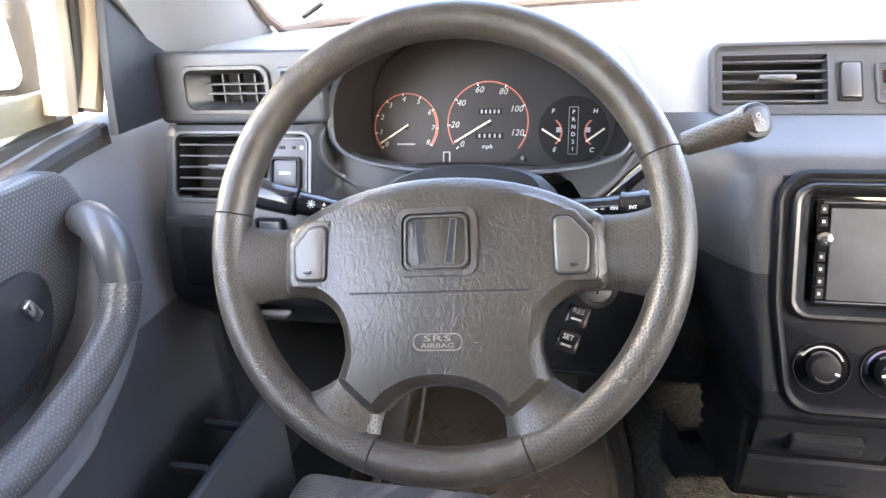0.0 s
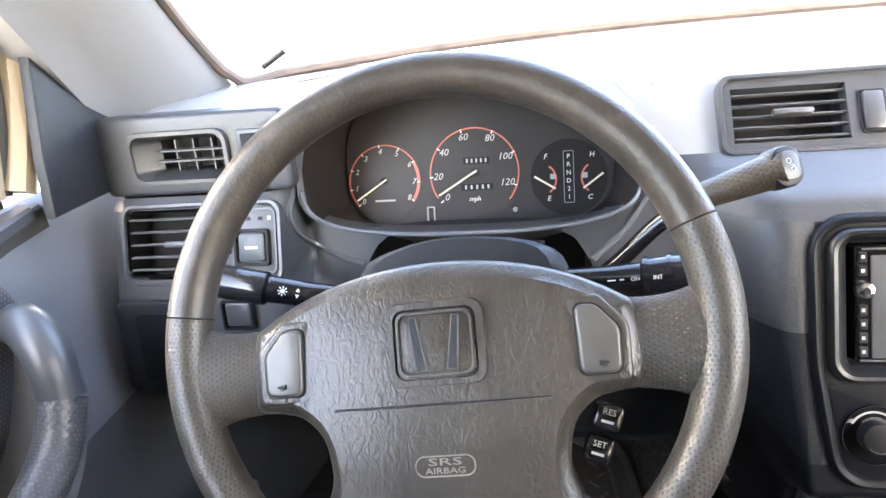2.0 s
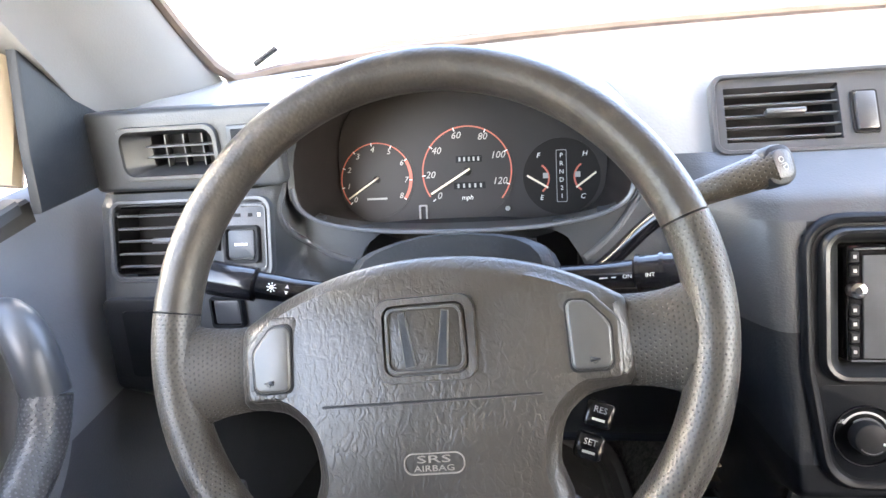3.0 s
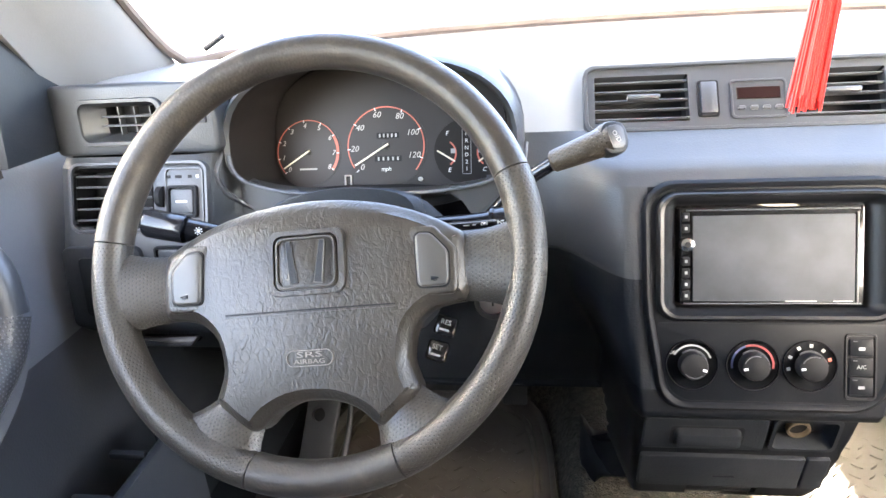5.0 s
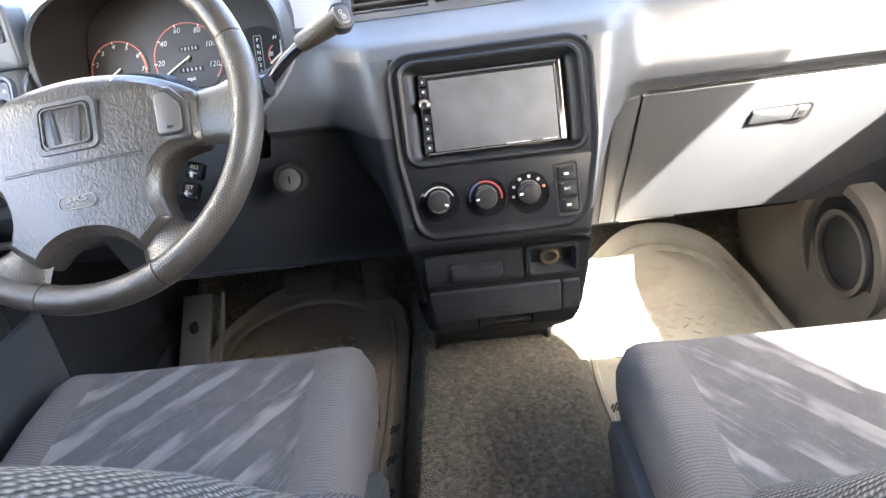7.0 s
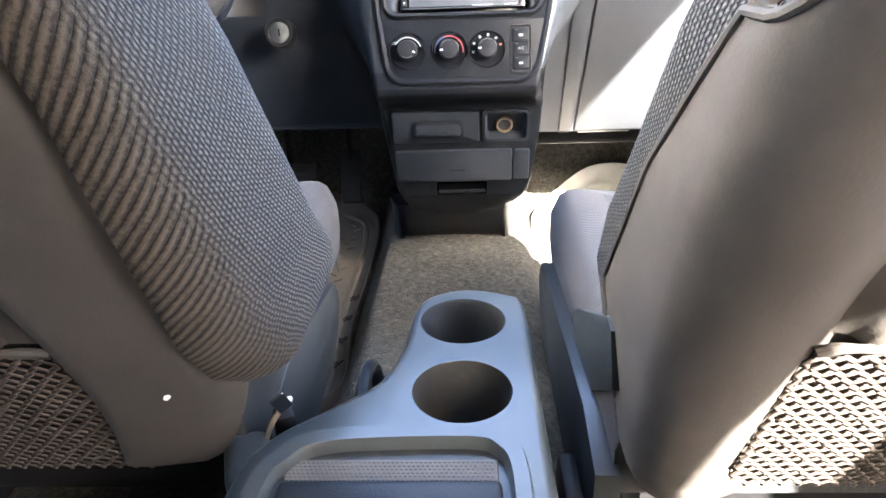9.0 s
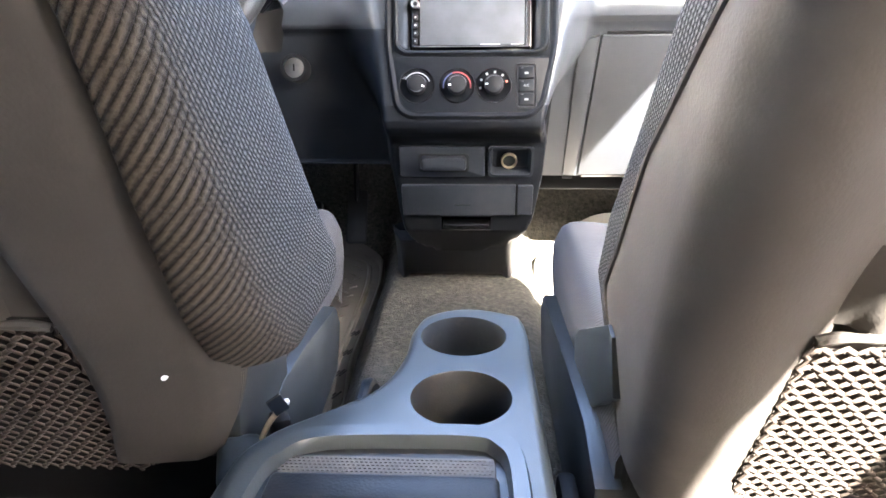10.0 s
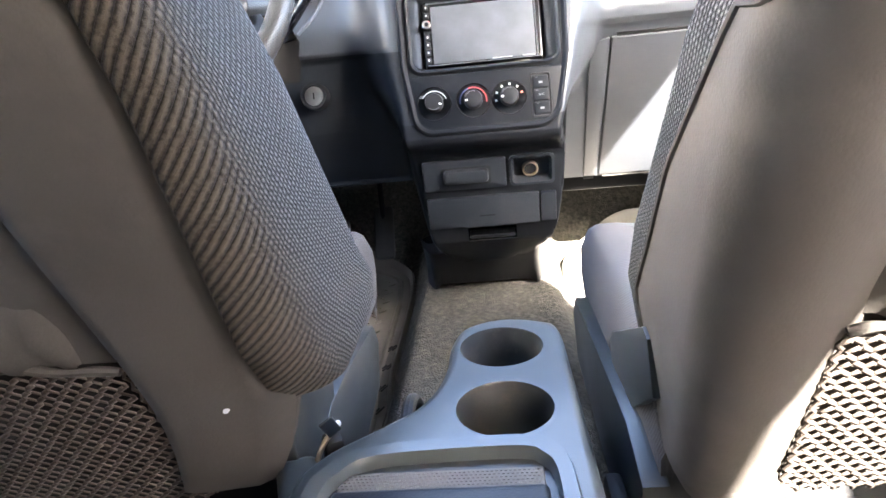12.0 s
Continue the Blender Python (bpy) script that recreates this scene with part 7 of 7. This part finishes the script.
# ---- rubber floor mats ----
def tray_mat(name, outline, z, label, rubber):
    t = thing(name, label=label, category="floor mat", group="floor mats")
    o = smooth_poly(outline, 5)
    ar = sum(o[i][0] * o[(i + 1) % len(o)][1] - o[(i + 1) % len(o)][0] * o[i][1] for i in range(len(o)))
    if ar < 0:
        o = o[::-1]
    n = len(o)
    def ins(d, dz):
        res = []
        for i in range(n):
            a, b, e = Vector(o[i - 1]), Vector(o[i]), Vector(o[(i + 1) % n])
            tt = e - a
            nr = Vector((-tt.y, tt.x)).normalized()
            p = b + nr * d
            res.append((p.x, p.y, z + dz + 0.30 * smoothstep(1.02, 1.42, p.y)))
        return res
    loops = [ins(0, 0.0), ins(0.001, 0.020), ins(0.005, 0.026), ins(0.010, 0.022), ins(0.014, 0.008), ins(0.030, 0.006), ins(0.034, 0.011), ins(0.040, 0.011), ins(0.044, 0.005)]
    bm = loft(loops)
    bm.verts.ensure_lookup_table()
    last = list(bm.verts)[-n:]
    r = bmesh.ops.triangle_fill(bm, use_beauty=True, edges=[bm.edges.get((last[i], last[(i + 1) % n])) for i in range(n)], normal=(0, 0, 1))
    part("tray", bm, rubber, t, smooth=50)
    return t


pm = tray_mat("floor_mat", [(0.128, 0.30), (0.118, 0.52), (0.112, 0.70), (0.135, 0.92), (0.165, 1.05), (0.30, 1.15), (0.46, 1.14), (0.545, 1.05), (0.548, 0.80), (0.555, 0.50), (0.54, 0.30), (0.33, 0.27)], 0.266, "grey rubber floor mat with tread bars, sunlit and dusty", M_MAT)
dm = tray_mat("floor_mat", [(-0.212, 0.30), (-0.208, 0.52), (-0.206, 0.70), (-0.212, 0.92), (-0.25, 1.05), (-0.40, 1.12), (-0.56, 1.10), (-0.655, 1.0), (-0.665, 0.75), (-0.67, 0.45), (-0.64, 0.30), (-0.45, 0.27)], 0.266, "grey-brown rubber floor mat in the driver's foot well", M_DARKMAT)
tread = {}
for owner, x0, x1, y0_, y1_ in ((pm, 0.185, 0.505, 0.46, 1.02), (dm, -0.61, -0.27, 0.60, 1.0)):
    i = 0
    y = y0_
    while y < y1_:
        x = x0 + (0.0 if i % 2 else 0.0145)
        j = 0
        while x < x1:
            a = 38 if (i + j) % 2 else -38
            m = T((x, y, 0.2725)) @ Matrix.Rotation(radians(a), 4, "Z")
            if owner not in tread:
                tread[owner] = part("tread_bar", slab(smooth_poly([(-0.0100, 0), (0, -0.0018), (0.0100, 0), (0, 0.0018)], 3), 0, 0.0030, 0.0010, 1), M_MAT if owner is pm else M_DARKMAT, owner, m=m)
            else:
                like("tread_bar", tread[owner], owner, m)
            x += 0.029
            j += 1
        y += 0.026
        i += 1
bar = None
for owner, xs_, ys_ in ((pm, 0.150, (0.40, 0.475, 0.55, 0.625)), (dm, -0.243, (0.40, 0.475, 0.55, 0.625))):
    for y in ys_:
        for k in range(3):
            m = T((xs_ + 0.004 + 0.008 * k, y + 0.004 * k, 0.2725)) @ Matrix.Rotation(radians(62), 4, "Z")
            if bar is None:
                bar = part("drain_bar", box(0, 0, 0.001, 0.028, 0.0032, 0.0024, 0.0006, 1), M_BLACK, owner, m=m)
            else:
                like("drain_bar", bar, owner, m)

# ---- foot rest rail on the driver's side ----
rest = thing("foot_rest", panel_frame((-0.640, 0.868, 0.385), 40), "grey moulded foot rest rail with a round hole", "foot rest")
hole_ = [(-0.014 + 0.013 * math.cos(2 * math.pi * i / 20), 0.0 + 0.013 * math.sin(2 * math.pi * i / 20)) for i in range(20)]
part("rail", holed(round_poly([(-0.050, -0.14), (0.012, -0.14), (0.030, 0.07), (-0.034, 0.07)], [0.006] * 4), [hole_], -0.012, 0.0, 0.004), M_DOORLOW, rest)
part("hole_floor", disc(0.014, -0.016, -0.012, 20, 0, -0.014, 0.0), M_BLACK, rest)
part("ridge", tube([(0.034, -0.14, -0.004), (0.046, -0.03, -0.004), (0.050, 0.07, -0.004)], 0.006, 8), M_DOORLOW, rest)

# ---- pedals ----
brake = thing("brake_pedal", label="wide ribbed rubber brake pedal", category="pedal")
PM = panel_frame((-0.415, 0.955, 0.42), 35)
pad_ = part("pad", slab(rrect(0.055, 0.030, 0.008, 3), -0.01, 0.006, 0.003), M_RUBBER, brake, m=PM)
for kx in range(-3, 4):
    part("rib", box(0, kx * 0.0075, 0.007, 0.096, 0.003, 0.003), M_RUBBER, pad_)
part("arm", tube([(-0.415, 0.965, 0.43), (-0.43, 1.02, 0.55), (-0.43, 1.05, 0.72)], 0.009, 8), M_BLACK, brake)
gas = thing("accelerator_pedal", label="narrow upright rubber accelerator pedal", category="pedal")
part("pad", slab(rrect(0.024, 0.065, 0.006, 3), -0.008, 0.006, 0.003), M_RUBBER, gas, m=panel_frame((-0.285, 1.0, 0.40), 30))
part("arm", tube([(-0.285, 1.01, 0.40), (-0.29, 1.05, 0.55), (-0.29, 1.06, 0.70)], 0.007, 8), M_BLACK, gas)

# ---- doors ----
def door(x, s, name, label):
    """A front door, inner face at x, outside towards s."""
    d = thing(name, label=label, category="car door", kind="structure")
    rows = []
    sill_drop = lambda y: 0.0 if s > 0 else 0.15 * min(0.22, max(0.0, 0.50 - y))

    def ledge(cx, w, z0, z1, y0, y1):
        """A bar along the sloping window sill."""
        ys_l = [y0 + (y1 - y0) * i / 16 for i in range(17)]
        return loft([[(cx - w / 2, y, z0 - sill_drop(y)), (cx - w / 2, y, z1 - 0.003 - sill_drop(y)), (cx - w / 2 + 0.003, y, z1 - sill_drop(y)), (cx + w / 2 - 0.003, y, z1 - sill_drop(y)), (cx + w / 2, y, z1 - 0.003 - sill_drop(y)), (cx + w / 2, y, z0 - sill_drop(y))] for y in ys_l], True, True, True)
    for z, dx in ((0.26, 0.02), (0.40, 0.0), (0.62, -0.004), (0.76, -0.006), (0.80, 0.0), (0.88, 0.012), (0.95, 0.022), (0.975, 0.032), (0.985, 0.045)):
        rows.append([(x + s * dx + s * 0.02 * smoothstep(0.56, 0.70, y), y, z - sill_drop(y) * smoothstep(0.86, 0.97, z)) for y in (-0.48, -0.1, 0.1, 0.25, 0.35, 0.45, 0.52, 0.58, 0.64, 0.70, 0.76, 0.9)])
    bm = loft(rows, close=False)
    # lower trim gets a darker material in place of shade below the dash
    for f in bm.faces:
        f.material_index = 1 if f.calc_center_median().z < 0.70 else 0
    part("trim_panel", bm, [M_DOOR, M_DOORLOW if s < 0 else M_DASH], d, "blue-grey vinyl door trim, shade painted on its lower part", smooth=60)
    part("outer_skin", box(x + s * 0.10, 0.20, 0.56, 0.06, 1.36, 0.80, 0.01), M_PAINT, d)
    part("sill_seal", ledge(x + s * 0.056, 0.018, 0.970, 0.997, -0.48, 0.52), M_RUBBER, d, "black window sill seal")
    part("sill_bead", ledge(x + s * 0.012, 0.006, 0.975, 0.987, -0.48, 0.51), M_FRAME, d, "grey bead along the sill")
    if s < 0:
        part("corner_plate", box(x + s * 0.052, 0.435, 1.008, 0.010, 0.13, 0.034, 0.004), M_PAINT, d, "beige painted corner below the mirror")
    # window frame: painted post in two folds with a rubber channel between
    for nm, dy, dx, r, mt, lab in (("front_post", 0.022, 0.022, 0.016, M_PAINT, "beige painted window post"), ("post_seal", 0.002, 0.026, 0.007, M_RUBBER, "dark rubber channel"), ("front_post", -0.020, 0.034, 0.016, M_PAINT, "beige painted window post")):
        pts = curve_pts([(x + s * dx, 0.502 + 0.55 * dy, 1.000), (x + s * (dx - 0.002), 0.519 + 0.85 * dy, 1.052), (x + s * (dx - 0.004), 0.531 + dy, 1.107), (x + s * (dx - 0.02), 0.532 + dy, 1.20), (x + s * (dx - 0.05), 0.45 + dy, 1.42)], 4)
        part(nm, tube(pts, r, 10), mt, d, lab)
    part("top_frame", tube([(x + s * 0.005, 0.47, 1.44), (x - s * 0.005, -0.50, 1.45)], 0.02, 8), M_PAINT, d)
    part("sill_fold", ledge(x + s * 0.034, 0.036, 0.960, 0.983, -0.30, 0.53), M_RUBBER, d, "dark rubber window ledge")
    # black quarter panel behind the mirror
    rr = [(0.510, 0.974), (0.604, 0.972), (0.644, 1.027), (0.590, 1.102), (0.572, 1.140), (0.548, 1.140), (0.537, 1.10), (0.519, 1.03)]
    if s > 0:
        rr = rr[::-1]
    part("quarter_panel", slab(rr, -0.004, 0.006, 0.003), M_LOWER, d, "scuffed black corner panel", m=T((x + s * -0.006, 0, 0)) @ Matrix(((0, 0, -s, 0), (1, 0, 0, 0), (0, 1, 0, 0), (0, 0, 0, 1))))
    # map pocket along the foot of the door
    # driver's pocket wall kept darker to go with the painted shade
    part("map_pocket", box(x - s * 0.112, 0.18, 0.48, 0.014, 0.74, 0.31, 0.005), M_DASH if s < 0 else M_DOOR, d, "dark map pocket wall")
    for y in (0.452, 0.380):
        part("pocket_rib", box(x - s * 0.085, y + 0.012, 0.634, 0.046, 0.010, 0.010, 0.003), M_LOWER, d)
    g = part("glass", box(x + s * 0.045, -0.02, 1.21, 0.003, 1.04, 0.45), M_GLASS, d, "clear wound-up window")
    g.visible_shadow = False
    return d


dl = door(LX, -1, "door_1", "closed driver's door with blue-grey vinyl trim")
door(RX, 1, "door_2", "closed passenger door with blue-grey vinyl trim")
# driver's door: embossed insert, pull handle, lever
ins = smooth_poly([(0.330, 0.968), (0.412, 0.966), (0.438, 0.940), (0.444, 0.905), (0.416, 0.846), (0.344, 0.793), (0.285, 0.776), (0.10, 0.77), (0.0, 0.76), (-0.1, 0.80), (-0.1, 0.975)], 4)
bm = slab(ins[::-1], -0.01, 0.012, 0.006)
lay = bm.loops.layers.uv.new("UVMap")
for f in bm.faces:
    for lp in f.loops:
        lp[lay].uv = (lp.vert.co.x, lp.vert.co.y)
SIDE_L = T((LX - 0.004, 0, 0)) @ Matrix(((0, 0, 1, 0), (1, 0, 0, 0), (0, 1, 0, 0), (0, 0, 0, 1)))
part("insert", bm, M_DOORFAB, dl, "embossed shiny insert", m=SIDE_L)
pull = part("pull_handle", tube(curve_pts([(-0.806, 0.428, 0.912), (-0.776, 0.412, 0.916), (-0.753, 0.398, 0.901), (-0.745, 0.389, 0.864)], 5), [0.014, 0.016, 0.0175] + [0.0185] * 13, 16), M_FRAME, dl, "curved grey pull handle")
part("pull_grip", tube(curve_pts([(-0.745, 0.389, 0.864), (-0.745, 0.369, 0.833), (-0.745, 0.331, 0.809), (-0.745, 0.286, 0.794), (-0.745, 0.241, 0.785), (-0.745, 0.10, 0.776)], 5), 0.0190, 16, uv=True), M_DOORFAB, pull, "embossed grip")
lip = curve_pts([(-0.770, 0.432, 0.880), (-0.754, 0.421, 0.858), (-0.750, 0.399, 0.821), (-0.750, 0.371, 0.787), (-0.750, 0.324, 0.756), (-0.750, 0.274, 0.735), (-0.750, 0.10, 0.722)], 5)
part("armrest", loft([[p + Vector((-0.075, 0.0, -0.004)), p + Vector((-0.006, 0.004, -0.006)), p + Vector((0.004, 0.002, -0.002)), p + Vector((0.004, -0.006, 0.008)), p + Vector((-0.006, -0.010, 0.012)), p + Vector((-0.075, -0.010, 0.010))] for p in lip], True, True, True), M_DOOR, dl, "moulded ledge under the pull", smooth=50)
cupm = part("handle_bezel", slab(smooth_poly([(0.285, 0.880), (0.345, 0.894), (0.366, 0.870), (0.352, 0.826), (0.30, 0.796), (0.255, 0.800)], 4)[::-1], 0, 0.018, 0.004), M_LOWER, dl, m=SIDE_L)
part("latch_lever", box(0, 0, 0, 0.012, 0.022, 0.010, 0.003), M_CHROME, cupm, "chrome latch lever", m=T((0.334, 0.862, 0.022)) @ Matrix.Rotation(radians(25), 4, "Z"))
# passenger door: speaker ring low in front
spk = thing("door_speaker", T((RX - 0.092, 0.800, 0.435)) @ Matrix.Rotation(radians(-90), 4, "Y"), "round grey speaker cover low in the door", "speaker")
circ = lambda r: [(r * math.cos(2 * math.pi * i / 40), r * math.sin(2 * math.pi * i / 40)) for i in range(40)]
part("rim", ring(circ(0.140), circ(0.112), -0.02, 0.022, 0.008), M_KICK, spk)
part("grille", disc(0.112, -0.02, 0.006, 40, 0.003), M_LOWER, spk)
part("inner_rim", ring(circ(0.084), circ(0.070), -0.01, 0.016, 0.005), M_KICK, spk)
for x, s in ((LX, 1), (RX, -1)):
    bm = loft([[(x + s * (0.02 + 0.05 * smoothstep(0.75, 1.1, y)), y, z) for y in (0.60, 0.70, 0.80, 0.95, 1.1, 1.3, 1.5)] for z in (0.28, 0.45, 0.62, 0.85, 1.0)], close=False)
    tagged(part("kick_panel", bm, M_LOWER), "grey kick panel beside the foot well", "kick panel", kind="structure")
# moulded panel between the passenger's mat and the door
rows = []
for i in range(31):
    y = 0.42 + 1.0 * i / 30
    b = 0.016 * math.sin((y - 0.62) * 11) + 0.010 * math.sin((y - 0.5) * 23)
    up = 0.22 * smoothstep(1.05, 1.42, y)
    rows.append([(0.545, y, 0.258 + up), (0.566, y, 0.272 + up), (0.588 + 0.5 * b, y, 0.315 + 0.8 * up), (0.615 + b, y, 0.385 + 0.6 * up), (0.642 + b, y, 0.470 + 0.4 * up), (0.668 + 0.5 * b, y, 0.56 + 0.2 * up), (0.700, y, 0.66)])
tagged(part("kick_panel", loft(rows, close=False), M_KICK, smooth=180), "brown-grey moulded panel beside the passenger's mat", "kick panel", kind="structure")
# outside mirror on the driver's side
mir = thing("door_mirror", T((-1.035, 0.62, 1.052)) @ Matrix.Rotation(radians(8), 4, "Z"), "grey outside mirror with a bright glass", "mirror")
part("housing", slab(rrect(0.100, 0.060, 0.03, 5), -0.06, 0.012, 0.02), M_HOUSING, mir, m=Matrix.Rotation(radians(90), 4, "X"))
part("mirror_glass", slab(rrect(0.078, 0.050, 0.024, 5, -0.042, 0.004), 0.010, 0.014), M_CHROME, mir, "bright mirror glass", m=Matrix.Rotation(radians(90), 4, "X"))
part("arm", box(0.12, 0.0, -0.035, 0.06, 0.05, 0.05, 0.01), M_HOUSING, mir)

# ---- windscreen, its seal, hanging tassel ----
ws = thing("windscreen", label="clear raked windscreen with a dark lower seal", category="windscreen", kind="structure")
def ws_pt(x, t):
    """On the glass: x across, t from the base to the top."""
    q = (x + 0.047) / 0.69
    yb, zb = 0.773 + 0.215 * (1 - min(1.0, abs(q)) ** 3), 1.046 + 0.012 * (1 - q * q)
    return Vector((x * (1 - 0.03 * t), yb + (0.30 + 0.15 * (1 - q * q) - yb) * t, zb + (1.46 - zb) * t))


g = part("glass", loft([[ws_pt(-0.737 + 1.38 * i / 24, j / 6) for i in range(25)] for j in range(7)], close=False), M_GLASS, ws, smooth=180)
g.visible_shadow = False
base = [ws_pt(-0.725 + 1.356 * i / 30, 0) + Vector((0, -0.006, 0.004)) for i in range(31)]
left = [ws_pt(-0.736, i / 8) for i in range(1, 9)]
part("seal", tube(curve_pts(left[::-1] + base, 2), 0.0070, 8), M_SEAL, ws, "brown lower windscreen seal")
wiper = thing("wiper", label="thin dark wiper blade", under=ws)
part("blade", tube([ws_pt(-0.705, 0.02) + Vector((0, 0.012, 0.006)), ws_pt(-0.675, 0.06) + Vector((0, 0.012, 0.006))], 0.004, 6), M_BLACK, wiper)
sticker = thing("dash_label", T((-0.622, 0.800, 1.0475)) @ Matrix.Rotation(radians(40), 4, "Z"), "white printed label at the windscreen's foot", "label")
part("plate", box(0, 0, 0, 0.078, 0.014, 0.002), M_WHITE, sticker)
for k in range(8):
    part("bar", box(-0.030 + 0.0086 * k, 0.001, 0.0012, 0.006, 0.006, 0.0006), M_BLACK, sticker)
tas = thing("hanging_tassel", label="bright red thread tassel hanging from the mirror", category="tassel")
rt = random.Random(3)
TX = Vector((-0.037, 0.450, 1.023))
part("core", tube([TX + Vector((0.010, 0, 0.20)), TX + Vector((0.005, 0, 0.10)), TX + Vector((0.001, 0, 0.016))], [0.0045, 0.0062, 0.0075], 10), M_TASSEL, tas)
for k in range(96):
    a, r0 = rt.uniform(0, 6.28), 0.0085 * math.sqrt(rt.uniform(0.1, 1))
    top = TX + Vector((0.010 + r0 * math.cos(a) * 0.6, r0 * math.sin(a) * 0.6, 0.20))
    end = TX + Vector((r0 * 1.5 * math.cos(a), r0 * 1.5 * math.sin(a), rt.uniform(-0.004, 0.014)))
    part("thread", tube([top, top.lerp(end, 0.5) + Vector((rt.uniform(-.001, .001), rt.uniform(-.001, .001), 0)), end], 0.0011, 5), M_TASSEL, tas)
part("cord", tube([TX + Vector((0.010, 0, 0.20)), TX + Vector((0.013, 0, 0.31))], 0.0025, 6), M_TASSEL, tas)
part("knot", tube([TX + Vector((0.010, 0, 0.19)), TX + Vector((0.0105, 0, 0.205)), TX + Vector((0.011, 0, 0.215))], [0.006, 0.009, 0.004], 10), M_TASSEL, tas)
mirror_in = thing("rear_view_mirror", T((-0.04, 0.46, 1.36)), "plain dark rear-view mirror under the header", "mirror")
part("housing", box(0, 0, 0, 0.22, 0.03, 0.06, 0.012), M_BLACK, mirror_in)
part("stem", tube([(0, 0.02, 0.02), (0, 0.06, 0.09)], 0.008, 8), M_BLACK, mirror_in)
